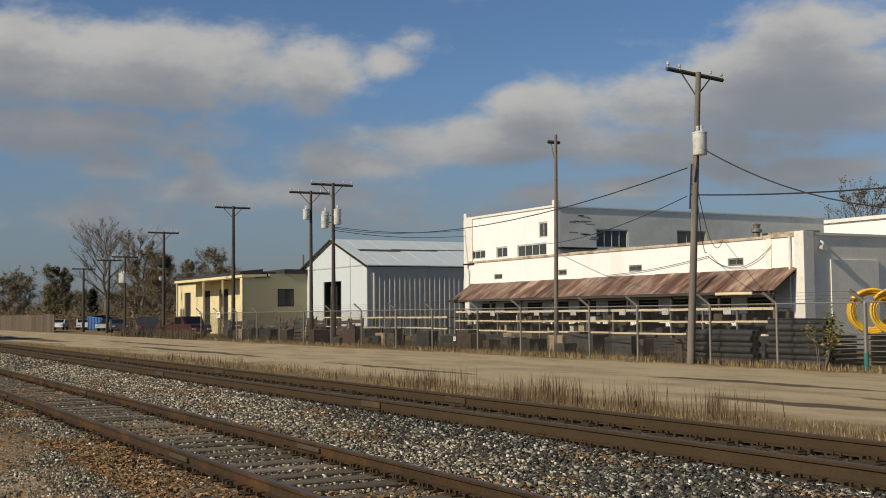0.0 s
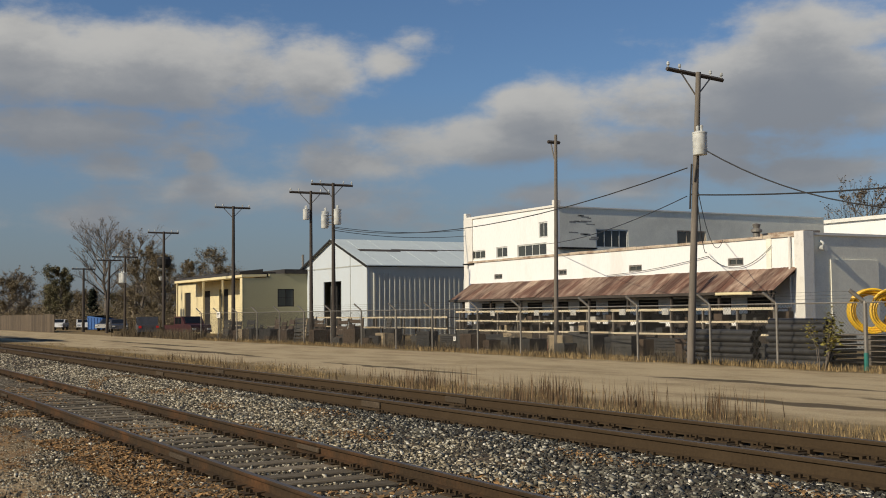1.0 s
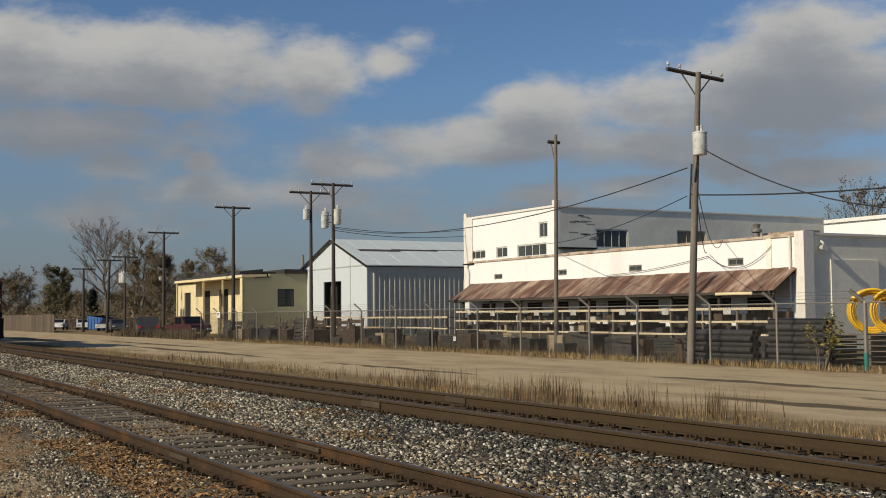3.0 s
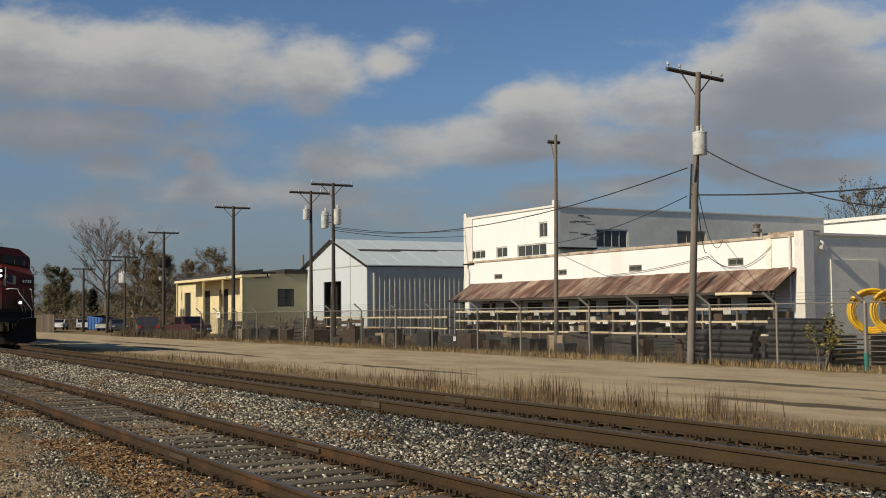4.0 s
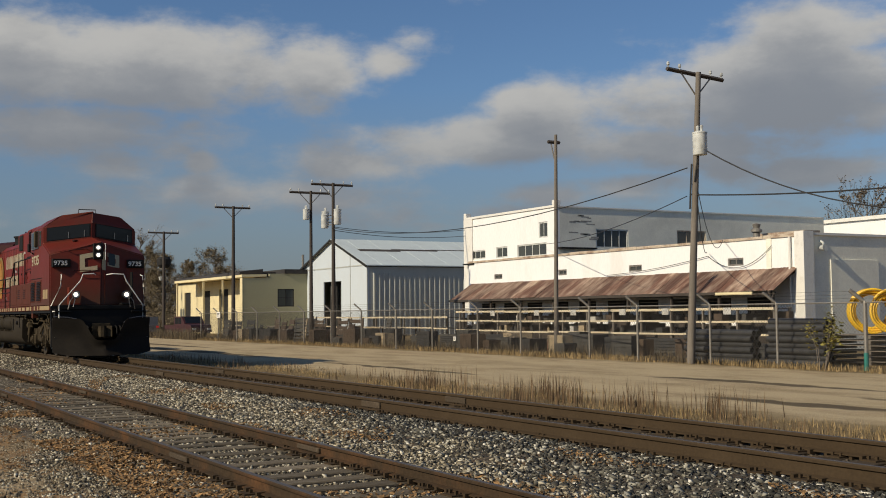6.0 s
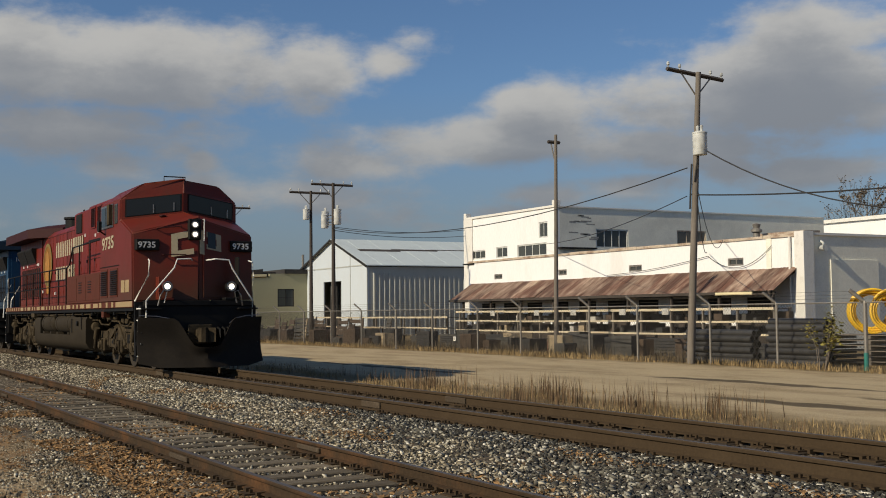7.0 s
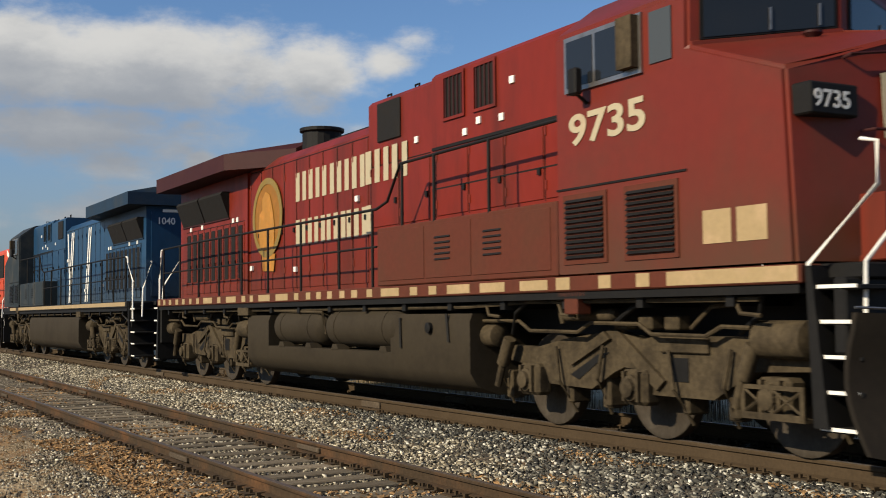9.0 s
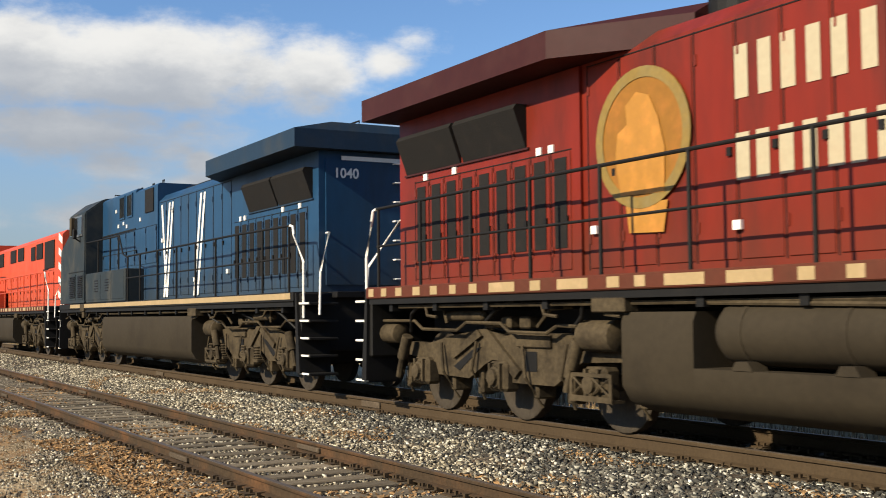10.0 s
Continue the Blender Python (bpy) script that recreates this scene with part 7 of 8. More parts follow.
def junk():
    """Loose goods in the yard, each a thing of its own."""
    rng = random.Random(21)
    cols = [mat("drab_goods_%s" % n, c, 0.8, vary=0.15, scale=3, fine=14, bump=0.05) for n, c in
            (("grey", (0.06, 0.058, 0.052)), ("brown", (0.075, 0.05, 0.032)), ("dark", (0.03, 0.03, 0.03)), ("tan", (0.38, 0.30, 0.19)), ("blue", (0.05, 0.09, 0.20)), ("pale", (0.5, 0.48, 0.43)), ("rust", (0.16, 0.06, 0.035)))]
    names = ["grey", "brown", "dark", "tan", "blue", "pale", "rust"]
    # crates and pallets behind the fence
    for k in range(58):
        x = rng.uniform(-83, -33)
        y = rng.uniform(27.4, 30.2)
        i = rng.choice((0, 0, 1, 2, 2, 2, 1, 6, 3))
        w, d, h = rng.uniform(0.6, 1.6), rng.uniform(0.5, 1.0), rng.uniform(0.35, 1.0)
        c = empty("crate", "%s slatted crate stacked in the yard" % names[i], "crate", "yard crates", (x, y, G), rng.uniform(-12, 12))
        bm = bm_new()
        box(bm, -w / 2 + 0.02, w / 2 - 0.02, -d / 2 + 0.02, d / 2 - 0.02, 0.0, h - 0.02)
        part("body", bm, cols[i], c)
        n = max(3, int(h / 0.16))
        for j in range(n):
            bm = bm_new()
            z = h * j / n
            box(bm, -w / 2, w / 2, -d / 2 - 0.005, -d / 2 + 0.02, z + 0.01, z + h / n - 0.025)
            part("slat", bm, cols[i], c)
    # low stacks of dark sheeting under the rack
    x = -54.0
    while x < -31.5:
        w = rng.uniform(1.4, 2.8)
        h = rng.uniform(0.5, 0.75)
        st = empty("sheet_stack", "dark grey stack of sheeting under the rack", "stack", "stacks under the rack", (x + w / 2, 30.2, G), rng.uniform(-3, 3))
        for j in range(6):
            bm = bm_new()
            box(bm, -w / 2 + rng.uniform(0, 0.06), w / 2 - rng.uniform(0, 0.06), -0.35, 0.35, h * j / 6, h * (j + 0.9) / 6)
            part("sheet", bm, cols[rng.choice((2, 2, 0))], st)
        x += w + rng.uniform(0.05, 0.3)
    # goods on the rack shelves
    for z in (0.92, 0.42):
        x = -53.8
        while x < -31.5:
            w = rng.uniform(0.12, 0.5)
            if rng.random() < 0.75:
                i = rng.choice((0, 1, 2, 5, 2, 3))
                bm = bm_new()
                h = rng.uniform(0.08, 0.30)
                if rng.random() < 0.5:
                    lathe(bm, [(0, h * 0.35), (h * 0.7, h * 0.38), (h * 0.8, h * 0.18), (h, h * 0.18)], (x, 31.4, z), "z", 10)
                    o = part("jar", bm, cols[i])
                    tagged(o, "%s container on the rack" % names[i], "container", "goods on the rack")
                else:
                    box(bm, x - w / 2, x + w / 2, 31.2, 31.6, z, z + h, 0.01)
                    o = part("carton", bm, cols[i])
                    tagged(o, "%s carton on the rack" % names[i], "carton", "goods on the rack")
            x += w + rng.uniform(0.1, 0.5)
    # dark cartons packed on the shelves behind the rails
    for z, hh in ((0.92, 0.36), (0.42, 0.40)):
        x = -54.0
        while x < -31.3:
            w = rng.uniform(0.4, 1.1)
            i = rng.choice((2, 2, 1, 0, 2))
            bm = bm_new()
            h = hh * rng.uniform(0.55, 1.0)
            box(bm, x, x + w - 0.04, 31.62, 31.88, z, z + h, 0.01)
            tagged(part("carton", bm, cols[i]), "%s carton pushed to the back of the rack" % names[i], "carton", "goods on the rack")
            x += w + rng.uniform(0.0, 0.15)
    # weathered panels and gates leaning along the fence
    for k in range(26):
        x = rng.uniform(-86, -56)
        w, h = rng.uniform(0.7, 2.0), rng.uniform(0.8, 1.7)
        i = rng.choice((0, 1, 1, 2, 3, 0))
        p = empty("leaning_panel", "%s weathered slatted panel leaning in the yard" % names[i], "panel", "leaning panels", (x, rng.uniform(27.0, 29.8), G), rng.uniform(-15, 15))
        tilt = radians(rng.uniform(4, 14))
        m = Matrix.Rotation(-tilt, 4, "X")
        n = rng.randint(4, 7)
        for q in range(n):
            bm = bm_new()
            z = h * q / n
            box(bm, -w / 2, w / 2, -0.012, 0.012, z, z + h / n * rng.uniform(0.55, 0.9), m=m)
            part("slat", bm, cols[i], p)
        for xx in (-w / 2 + 0.04, w / 2 - 0.1):
            bm = bm_new()
            box(bm, xx, xx + 0.07, 0.014, 0.05, 0, h, m=m)
            part("stile", bm, cols[i], p)
    # timber lying across trestles beside the shed
    for k in range(9):
        x = rng.uniform(-78, -58)
        y = rng.uniform(28.6, 30.6)
        z = rng.choice((0.55, 0.75, 0.95))
        L = rng.uniform(2.5, 4.5)
        p = empty("timber_trestle", "weathered boards laid on a trestle in the yard", "trestle", "trestles", (x, y, G), rng.uniform(-10, 10))
        for q in range(4):
            bm = bm_new()
            box(bm, -L / 2 + rng.uniform(0, 0.3), L / 2, -0.3 + q * 0.16, -0.16 + q * 0.16, z, z + 0.05)
            part("board", bm, M_LUMBER if q % 2 else M_POLE, p)
        for xx in (-L * 0.36, L * 0.36):
            for yy in (-0.25, 0.25):
                bm = bm_new()
                box(bm, xx - 0.04, xx + 0.04, yy - 0.04, yy + 0.04, 0, z)
                part("leg", bm, M_POLEDARK, p)
    # pale notice boards hung on the top rail
    for x in (-50.6, -46.6, -43.6, -40.0, -37.2, -33.6):
        bm = bm_new()
        box(bm, x, x + 0.42, 30.95, 30.98, 1.16, 1.42, 0.005)
        tagged(part("price_board", bm, cols[5]), "pale blank board hung on the rack rail", "board", "boards on the rack")


junk()


def pipe_stack(x0, x1, y, rows, per, r=0.105):
    for j in range(rows):
        for k in range(per):
            bm = bm_new()
            yy = y + k * 2 * r + (r if j % 2 else 0)
            z = G + r + j * r * 1.75
            rings = [(0, r), (0.02, r * 1.0), (x1 - x0, r), (x1 - x0, r * 0.82), (0.3, r * 0.82)]
            lathe(bm, rings, (x0, yy, z), "x", 12)
            tagged(part("drain_pipe", bm, M_BLACKPIPE, smooth=True), "black plastic drain pipe in a stack", "pipe", "stack of black pipes")


pipe_stack(-31.2, -28.0, 27.0, 6, 2)
pipe_stack(-27.6, -25.2, 27.3, 8, 2)


def pipe_coil(x, y, z, R, turn):
    c = empty("pipe_coil", "bright yellow coil of plastic pipe", "pipe coil", "yellow pipe coils", (x, y, z), turn)
    rng = random.Random(int(x * 10))
    for k in range(12):
        bm = bm_new()
        rr = R - 0.07 * (k % 3)
        yy = (k - 6) * 0.06
        pts = [(rr * math.cos(a), yy + 0.02 * math.sin(3 * a + k), rr * math.sin(a)) for a in [2 * math.pi * i / 30 for i in range(31)]]
        tube(bm, pts, 0.042, 6, cap=False)
        part("loop", bm, M_YELLOW, c, smooth=True)
    return c


for x, y, t in ((-25.45, 29.6, 50), (-24.75, 29.8, 42), (-23.8, 30.0, 52)):
    pipe_coil(x, y, 1.25, 0.68, t)


def coil_stand():
    s = empty("pallet_stack", "stack of weathered pallets under the coils", "pallets", "", (-25.3, 29.9, G))
    for k in range(6):
        for d in range(5):
            bm = bm_new()
            box(bm, -1.7, 1.7, -0.6 + d * 0.26, -0.42 + d * 0.26, k * 0.165 + 0.11, k * 0.165 + 0.135)
            part("board", bm, M_POLE, s)
        for x in (-1.65, -0.05, 1.55):
            bm = bm_new()
            box(bm, x, x + 0.1, -0.6, 0.6, k * 0.165, k * 0.165 + 0.11)
            part("bearer", bm, M_POLE, s)


coil_stand()

# ---------------- trees, scrub and what stands at the far end ----------------
M_BARK = mat("grey_brown_bark", (0.155, 0.13, 0.105), 0.9, vary=0.25, scale=3, fine=18, bump=0.2)
M_TWIG = mat("bare_twigs", (0.26, 0.22, 0.17), 0.9, vary=0.2, bump=0, island=0.3)
M_AUTUMN = mat("brown_autumn_leaves", (0.225, 0.180, 0.112), 0.85, vary=0.15, scale=0.6, fine=6, bump=0, second=(0.15, 0.125, 0.08), amount=0.5, island=0.25, spec=0.1)
M_OLIVE = mat("olive_late_leaves", (0.175, 0.160, 0.090), 0.85, vary=0.15, scale=0.6, fine=6, bump=0, second=(0.17, 0.14, 0.08), amount=0.5, island=0.25, spec=0.1)
M_SCRUB = mat("dry_brown_brush", (0.12, 0.092, 0.056), 0.9, vary=0.2, bump=0, island=0.4)
M_GREENYEL = mat("yellow_green_leaves", (0.20, 0.19, 0.04), 0.7, vary=0.2, bump=0, second=(0.28, 0.19, 0.04), amount=0.5, island=0.4)
M_EVERGREEN = mat("dark_evergreen_leaves", (0.022, 0.032, 0.016), 0.85, vary=0.25, bump=0, island=0.5)


def tree(x, y, h, wide, leaf, n_leaf, size, label, seed, trunk_r=0.2, low=0.15, twigs=False, cone=False):
    """A tapered leader with rising limbs, branches and twigs, and a crown of many small leaves with gaps."""
    rng = random.Random(seed)
    t = empty("tree", label, "tree", "trees", (x, y, G))
    bm = bm_new()
    tips = []
    UP = Vector((0, 0, 1))

    def limb(p, d, length, r, depth, deepest):
        bend = Vector((rng.uniform(-1, 1), rng.uniform(-1, 1), rng.uniform(-0.2, 0.5))) * length * 0.10
        mid = p + d * length * 0.5 + bend
        q = p + d * length + UP * length * 0.12
        tube(bm, [p, mid, q], r, 4, r * 0.45, cap=False)
        tips.append((mid.lerp(q, 0.5), length, depth))
        tips.append((q, length, depth))
        if depth < deepest:
            for _ in range(5 if depth == 1 else 4):
                k = rng.uniform(0.3, 1.0)
                side = Vector((rng.uniform(-1, 1), rng.uniform(-1, 1), rng.uniform(-0.35, 0.5)))
                e = (d + side * rng.uniform(0.5, 0.95) + UP * 0.12).normalized()
                limb(p.lerp(mid, k * 2) if k < 0.5 else mid.lerp(q, k * 2 - 1), e, length * rng.uniform(0.38, 0.62), max(0.012, r * 0.42), depth + 1, deepest)
    if cone:
        tube(bm, [(0, 0, -0.05), (0, 0, h)], trunk_r, 6, 0.03)
        for _ in range(160):
            z = h * rng.uniform(0.05, 0.98)
            rr = (h - z) / h * wide * rng.uniform(0.4, 1.0)
            a = rng.uniform(0, 6.28)
            tips.append((Vector((rr * math.cos(a), rr * math.sin(a), z)), h * 0.12, 3))
    else:
        spine = [Vector((0, 0, -0.05))]
        for k in range(1, 7):
            spine.append(Vector((spine[-1].x + rng.uniform(-0.03, 0.03) * h, spine[-1].y + rng.uniform(-0.03, 0.03) * h, h * 0.84 * k / 6)))
        tube(bm, spine, trunk_r, 7, trunk_r * 0.16, cap=False)
        n = 24
        for k in range(n):
            f = low + (0.97 - low) * (k + rng.uniform(0, 0.9)) / n
            i = min(5, int(f * 6))
            p = spine[i].lerp(spine[i + 1], f * 6 - i)
            a = k * 2.4 + rng.uniform(-0.5, 0.5)
            # an oval outline, broken by chance
            out = wide * math.sin(math.pi * min(0.96, 0.16 + 0.80 * (f - low) / (1 - low))) ** 0.7 * rng.uniform(0.55, 1.15)
            rise = 0.45 + 0.75 * f + rng.uniform(-0.15, 0.2)
            d = Vector((math.cos(a), math.sin(a), rise)).normalized()
            limb(p, d, max(0.6, min(out * 0.8, (h - p.z) / max(d.z, 0.3) * 0.72)), trunk_r * (0.44 - 0.26 * f), 1, 4 if twigs else 2 if h < 8.5 else 3)
    part("trunk", bm, M_BARK, t)
    if n_leaf:
        ends = [(p, l) for p, l, d in tips if d >= (3 if twigs else 2)]

        def place(g, n):
            i = g.integers(0, len(ends), n)
            P = np.array([ends[k][0] for k in i])
            L = np.array([ends[k][1] for k in i])[:, None]
            P = P + g.normal(0, 0.5, (n, 3)) * L * (0.30 if twigs else 0.55)
            return P[:, 0], P[:, 1], np.maximum(P[:, 2], 0.15)
        scatter("crown", n_leaf, place, size, leaf, "", "", seed, blade="leaf", parent=t)
    return t


tree(-171.5, 40.0, 15.8, 6.2, M_TWIG, 4940, (0.07, 0.17), "tall bare deciduous tree with fine grey twigs", 31, 0.32, 0.30, True)
tree(-160.0, 41.0, 13.6, 5.2, M_TWIG, 4200, (0.12, 0.26), "bare deciduous tree with brownish twigs", 32, 0.26, 0.2, True)
tree(-153.0, 40.0, 11.4, 3.4, M_AUTUMN, 28500, (0.07, 0.17), "brown-leaved tree behind the parked cars", 33, 0.24, 0.1)
tree(-147.0, 41.0, 10.6, 3.4, M_AUTUMN, 28500, (0.07, 0.17), "brown-leaved tree with an uneven crown", 34, 0.24, 0.1)
tree(-141.0, 42.0, 9.2, 3.0, M_AUTUMN, 22800, (0.07, 0.17), "brown-leaved tree beside the low building", 36, 0.2, 0.1)
tree(-188.0, 60.0, 13.3, 4.4, M_AUTUMN, 11000, (0.12, 0.26), "thin brown tree behind the low building", 35, 0.26, 0.25)
tree(-176.0, 60.0, 10.2, 3.2, M_AUTUMN, 9000, (0.12, 0.26), "small brown tree behind the low building", 45, 0.2, 0.2)
tree(-206.0, 40.0, 11.2, 3.4, M_OLIVE, 24000, (0.12, 0.28), "dense olive tree with a pointed crown", 37, 0.26, 0.06)
tree(-214.0, 41.0, 8.6, 3.0, M_OLIVE, 16000, (0.12, 0.28), "olive tree at the yard's end", 38, 0.24, 0.06)
tree(-182.0, 40.0, 5.9, 1.25, M_EVERGREEN, 5200, (0.22, 0.45), "small dark evergreen tree beside the lot", 39, 0.12, cone=True)
tree(-262.0, 40.0, 9.8, 5.0, M_AUTUMN, 15000, (0.16, 0.34), "hazy brown tree far off", 40, 0.26, 0.1)
tree(-285.0, 46.0, 12.4, 5.0, M_TWIG, 6000, (0.22, 0.42), "hazy bare tree far off", 41, 0.28, 0.2, True)
tree(-240.0, 46.0, 7.6, 4.0, M_AUTUMN, 14000, (0.14, 0.30), "brown tree beyond the cars", 42, 0.22, 0.1)
tree(-82.0, 96.0, 15.2, 5.0, M_TWIG, 2600, (0.15, 0.30), "bare tree behind the factory", 43, 0.28, 0.25, True)
tree(-75.0, 98.0, 14.4, 5.0, M_TWIG, 2600, (0.15, 0.30), "bare spreading tree behind the factory", 44, 0.28, 0.25, True)


def brush(g, n, x0, x1, y0, y1):
    x = g.uniform(x0, x1, n)
    return x, g.uniform(y0, y1, n), np.full(n, G)


scatter("scrub", 26000, lambda g, n: brush(g, n, -240, -128, 35, 41), (0.4, 2.2), M_SCRUB, "tall bare brown brush behind the parked cars", "scrub", 51, blade=0.014)
scatter("scrub", 40000, lambda g, n: (g.uniform(-240, -128, n), g.uniform(35, 43, n), G + np.abs(g.normal(0, 1.25, n))), (0.10, 0.28), M_AUTUMN, "thin brown leaves among the brush", "scrub", 53, blade="leaf")
scatter("scrub", 4200, clumps(-106, -84, 25.4, 27.4, 40, 0.5), (0.2, 1.0), M_SCRUB, "dry brown brush at the fence corner", "scrub", 54, blade=0.010)
scatter("scrub", 5500, clumps(-84, -30, 26.7, 28.2, 60, 0.35), (0.10, 0.6), M_SCRUB, "dry brown brush behind the fence", "scrub", 55, blade=0.008)
scatter("scrub", 2600, clumps(-100, -40, 26.3, 27.0, 60, 0.35), (0.03, 0.09), M_AUTUMN, "dead brown leaves caught in the fence", "scrub", 56, blade="leaf")
scatter("far_woods", 30000, lambda g, n: brush(g, n, -800, -250, 46, 100), (1.0, 7.0), M_SCRUB, "hazy line of brown bare woods at the horizon", "woods", 52, blade=0.05)
scatter("far_woods", 50000, lambda g, n: (g.uniform(-800, -250, n), g.uniform(46, 90, n), G + np.abs(g.normal(0, 3.2, n))), (0.3, 0.7), M_AUTUMN, "brown crowns of the far woods", "woods", 57, blade="leaf")


def shrub():
    s = empty("shrub", "small shrub with yellow-green leaves at the fence", "shrub", "", (-24.35, 26.2, G))
    rng = random.Random(8)
    ends = []
    for k in range(9):
        bm = bm_new()
        a = rng.uniform(0, 6.28)
        e = Vector((0.5 * math.cos(a), 0.3 * math.sin(a), rng.uniform(0.9, 1.7)))
        tube(bm, [(0.1 * math.cos(a), 0.1 * math.sin(a), 0), e * 0.5 + Vector((0.05, 0, 0.05)), e], 0.016, 5, 0.006)
        ends += [e * t for t in (0.6, 0.75, 0.9, 1.0)]
        part("stem", bm, M_BARK, s)

    def place(g, n):
        i = g.integers(0, len(ends), n)
        P = np.array([ends[k] for k in i]) + g.normal(0, 0.11, (n, 3))
        return P[:, 0], P[:, 1], P[:, 2]
    scatter("leaves", 340, place, (0.07, 0.15), M_GREENYEL, "", "", 9, blade="leaf", parent=s)


shrub()
for i, (x, y, h, m) in enumerate(((-165, 43, 7.0, M_AUTUMN), (-157, 44, 7.6, M_AUTUMN), (-135, 43, 6.6, M_AUTUMN), (-176, 44, 6.2, M_AUTUMN), (-190, 45, 5.6, M_OLIVE), (-197, 43, 6.4, M_AUTUMN), (-222, 46, 6.2, M_AUTUMN), (-232, 44, 5.4, M_OLIVE), (-150, 52, 8.0, M_AUTUMN))):
    tree(x, y, h, 3.2, m, 16150, (0.07, 0.17), "thicket of brown-twigged young trees", 60 + i, 0.13, 0.04)

# ---------------- parked vehicles ----------------
M_TYRE = mat("black_rubber", (0.02, 0.02, 0.02), 0.8, vary=0.15, bump=0.05)
M_CARWHITE = mat("white_car_paint", (0.70, 0.70, 0.69), 0.3, vary=0.03, bump=0)
M_CARSILVER = mat("silver_car_paint", (0.42, 0.43, 0.43), 0.35, vary=0.03, bump=0)
M_CARDARK = mat("dark_grey_car_paint", (0.06, 0.06, 0.065), 0.35, vary=0.05, bump=0)
M_CARMAROON = mat("maroon_truck_paint", (0.05, 0.014, 0.014), 0.5, vary=0.05, bump=0)
M_TAIL = mat("red_tail_lamp", (0.5, 0.02, 0.015), 0.3, vary=0.05, bump=0)
M_BLUEBIN = mat("blue_dumpster_paint", (0.04, 0.11, 0.30), 0.6, vary=0.1, bump=0.03)


def car(x, y, turn, paint, label, pickup=False):
    c = empty("pickup_truck" if pickup else "car", label, "truck" if pickup else "car", "parked vehicles", (x, y, G), turn)
    bm = bm_new()
    if pickup:
        prof = [(-2.6, 0.42), (-2.6, 1.0), (-0.7, 1.02), (-0.62, 1.72), (0.75, 1.72), (1.3, 1.12), (2.5, 1.02), (2.62, 0.45)]
    else:
        prof = [(-2.2, 0.35), (-2.25, 0.85), (-1.9, 1.0), (-1.35, 1.42), (0.3, 1.45), (1.05, 0.98), (2.0, 0.85), (2.2, 0.4)]
    prism(bm, prof, -0.88, 0.88, "y")
    es = [e for e in bm.edges if e.calc_face_angle(0) > 0.3]
    bmesh.ops.bevel(bm, geom=es, offset=0.06, segments=2, affect="EDGES")
    body = part("body", bm, paint, c, smooth=True)
    for s in (-1, 1):
        for a, b in (((-0.5, 0.05), (0.12, 0.65)) if pickup else ((-1.2, -0.45), (-0.38, 0.35))):
            bm = bm_new()
            yy = sorted((s * 0.875, s * 0.888))
            box(bm, a, b, yy[0], yy[1], 1.12 if pickup else 0.98, 1.62 if pickup else 1.36)
            part("side_window", bm, M_GLASS, body)
        for xw in (-1.4, 1.35):
            bm = bm_new()
            lathe(bm, [(0, 0.30), (0.02, 0.34), (0.2, 0.34), (0.22, 0.3)], (xw, s * 0.80 - 0.11, 0.34), "y", 18)
            w = part("wheel", bm, M_TYRE, c)
            bm = bm_new()
            lathe(bm, [(0, 0.2), (0.02, 0.19)], (xw, s * 0.90 - (0.0 if s > 0 else 0.02), 0.34), "y", 14)
            part("rim", bm, M_GALV, w)
        bm = bm_new()
        box(bm, -2.64 if pickup else -2.27, -2.2, s * 0.72 - 0.12, s * 0.72 + 0.12, 0.75, 0.95)
        part("tail_lamp", bm, M_TAIL, body)
        bm = bm_new()
        box(bm, 2.05, 2.64 if pickup else 2.16, s * 0.65 - 0.15, s * 0.65 + 0.15, 0.62, 0.78)
        part("headlamp", bm, M_TRANSF, body)
    f, r = ((0.80, 1.68), (1.25, 1.16)) if pickup else ((0.36, 1.42), (1.0, 1.02))
    bm = bm_new()
    n = Vector((r[1] - f[1], 0, f[0] - r[0])).normalized() * -0.012
    quad = [(r[0], -0.75, r[1]), (r[0], 0.75, r[1]), (f[0], 0.7, f[1]), (f[0], -0.7, f[1])]
    patch(bm, quad, 0, 1, 0, 1, 0.0, 0.02)
    part("windscreen", bm, M_GLASS, body)
    if not pickup:
        bm = bm_new()
        patch(bm, [(-1.86, 0.72, 1.03), (-1.86, -0.72, 1.03), (-1.38, -0.68, 1.40), (-1.38, 0.68, 1.40)], 0, 1, 0, 1, 0.0, 0.02)
        part("rear_window", bm, M_GLASS, body)
    return c


car(-168.0, 32.4, -22, M_CARWHITE, "white saloon car parked on the gravel")
car(-162.0, 34.4, -12, M_CARWHITE, "white saloon car parked by the scrub")
car(-131.0, 31.6, -8, M_CARDARK, "dark grey car parked on the gravel")
car(-101.5, 27.0, 168, M_CARDARK, "dark grey pickup truck beside the fence", True)
car(-93.5, 28.2, 8, M_CARMAROON, "maroon pickup truck behind the fence", True)
car(-146.0, 34.2, -40, M_CARDARK, "dark saloon car beside the dumpster")


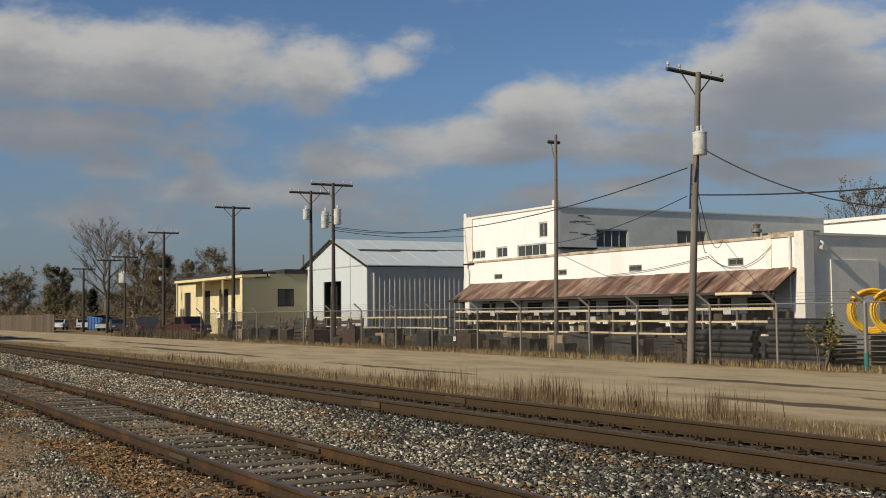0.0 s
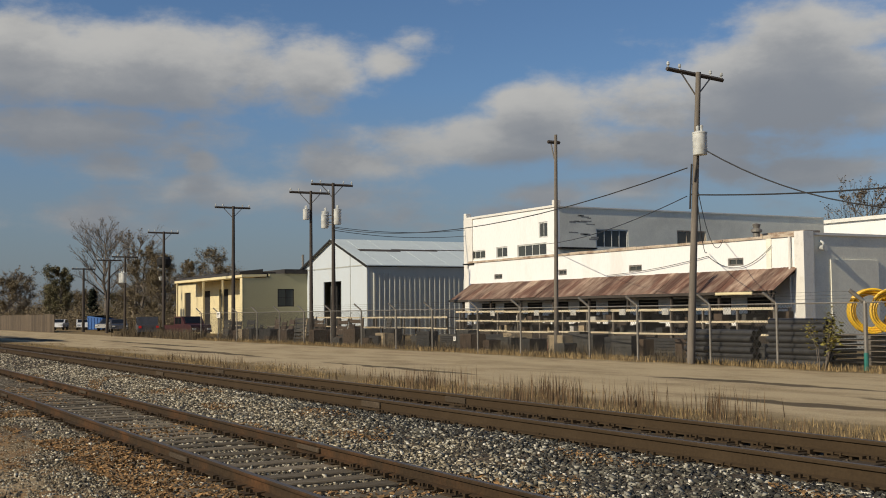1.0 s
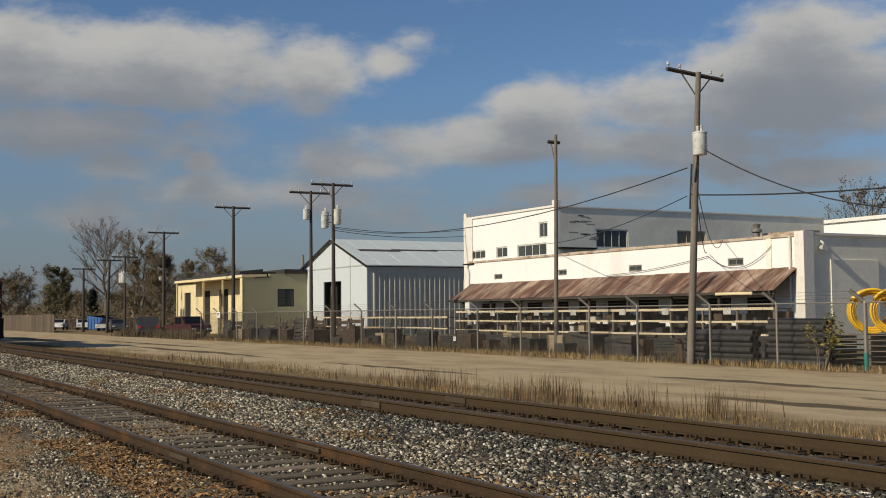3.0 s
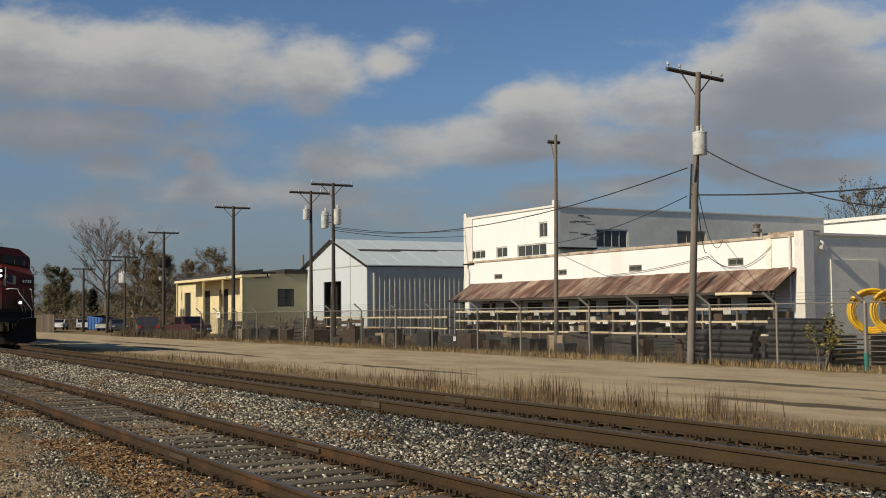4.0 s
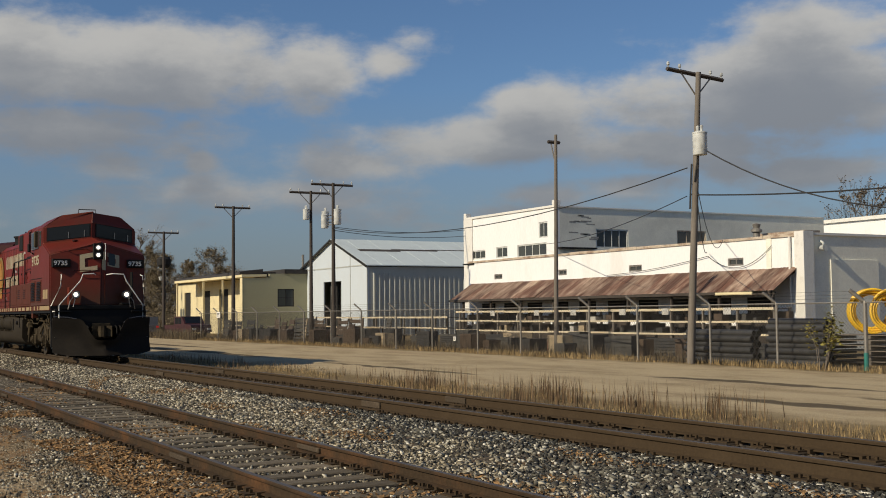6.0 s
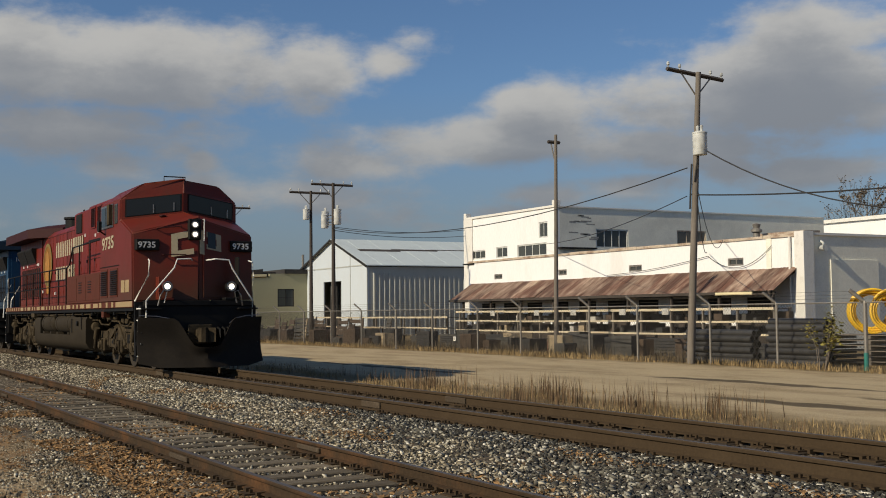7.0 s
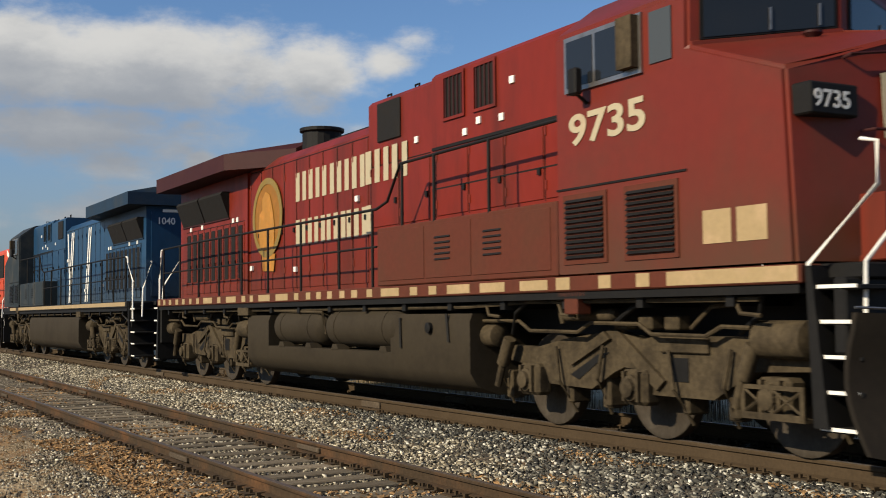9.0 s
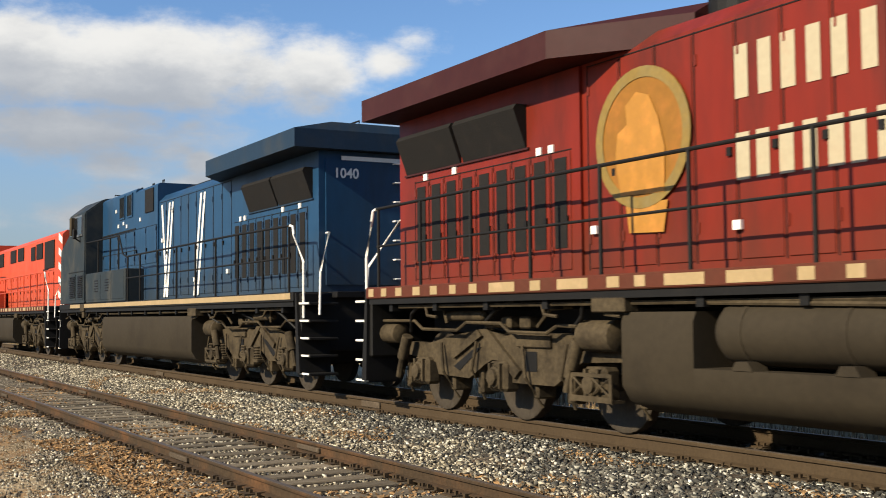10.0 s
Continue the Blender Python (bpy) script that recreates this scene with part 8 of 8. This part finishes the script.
def dumpster(x, y):
    d = empty("dumpster", "blue steel dumpster on the gravel", "dumpster", "", (x, y, G), 15)
    bm = bm_new()
    prism(bm, [(-1.8, 0.15), (1.8, 0.15), (2.0, 1.6), (-2.0, 1.9)], -1.0, 1.0, "y")
    part("body", bm, M_BLUEBIN, d)
    for k in range(5):
        bm = bm_new()
        box(bm, -1.7 + 0.8 * k, -1.6 + 0.8 * k, -1.06, -1.0, 0.2, 1.6)
        part("rib", bm, M_BLUEBIN, d)
    bm = bm_new()
    box(bm, -2.0, 2.0, -1.05, 1.05, 1.88, 1.95)
    part("lid", bm, M_DARKIN, d)


dumpster(-152.0, 34.6)


def hopper():
    h = empty("storage_hopper", "dark round hopper on a slim mast by the depot", "hopper", "", (-101.4, 28.4, G))
    bm = bm_new()
    tube(bm, [(0, 0, 0), (0, 0, 6.3)], 0.11, 8)
    part("mast", bm, M_POLEDARK, h)
    bm = bm_new()
    lathe(bm, [(0, 0.35), (0.25, 0.6), (0.75, 0.62), (0.95, 0.45)], (0.1, 0, 6.0), "z", 16)
    part("drum", bm, M_DARKIN, h, "dark drum")
    bm = bm_new()
    lathe(bm, [(0, 0.12), (0.3, 0.22), (0.34, 0.1)], (-0.1, -0.2, 4.9), "z", 10)
    part("lamp_housing", bm, M_TRANSF, h)


hopper()


def board_fence():
    f = empty("board_fence", "weathered brown board fence at the yard's far end", "fence")
    rng = random.Random(3)
    for k in range(110):
        x = -208.0 + k * 0.62
        bm = bm_new()
        h = 2.1 + rng.uniform(-0.08, 0.08)
        box(bm, x, x + 0.57, 26.4, 26.45, G, G + h)
        part("board", bm, M_BOARD, f)
    bm = bm_new()
    box(bm, -208, -140, 26.45, 26.52, 0.1, 0.2)
    part("rail", bm, M_BOARD, f)


M_BOARD = mat("weathered_brown_boards", (0.10, 0.075, 0.05), 0.9, vary=0.2, scale=2, fine=12, bump=0.1, objrand=0.3, streak=(4, 4, 0.5))
board_fence()


def sign(x, y, z, w, h, label):
    s = empty("notice_sign", label, "sign", "", (x, y, z))
    bm = bm_new()
    box(bm, -w / 2, w / 2, -0.015, 0.015, 0, h, 0.004)
    b = part("board", bm, M_WHITE, s)
    for k in range(3):
        bm = bm_new()
        box(bm, -w * 0.36, w * (0.36 - 0.1 * k), -0.019, -0.015, h * (0.7 - 0.22 * k), h * (0.8 - 0.22 * k))
        part("text_bar", bm, M_DARKIN, b)


sign(-80.0, 26.35, 1.15, 0.75, 0.42, "small white notice sign wired to the fence")
sign(-46.2, 26.35, 0.05, 0.2, 0.2, "small white tag on the fence")


# ---------------- motion of the train ----------------
def motions():
    ticks = [k / 15 for k in range(151)]
    halves = [k / 2 for k in range(21)]
    for (loco, wheels), dx, turn in UNITS:
        walk(loco, [(t, pose(train_x(t) + dx, TRACK_Y, 0, 0, 0, turn)) for t in halves])
        sign = 1 if turn == 0 else -1
        for w in wheels:
            x, y, z = w.location
            walk(w, [(t, pose(x, y, z, 0, sign * math.degrees((train_x(t) - train_x(0)) / 0.535), 0)) for t in ticks])


motions()
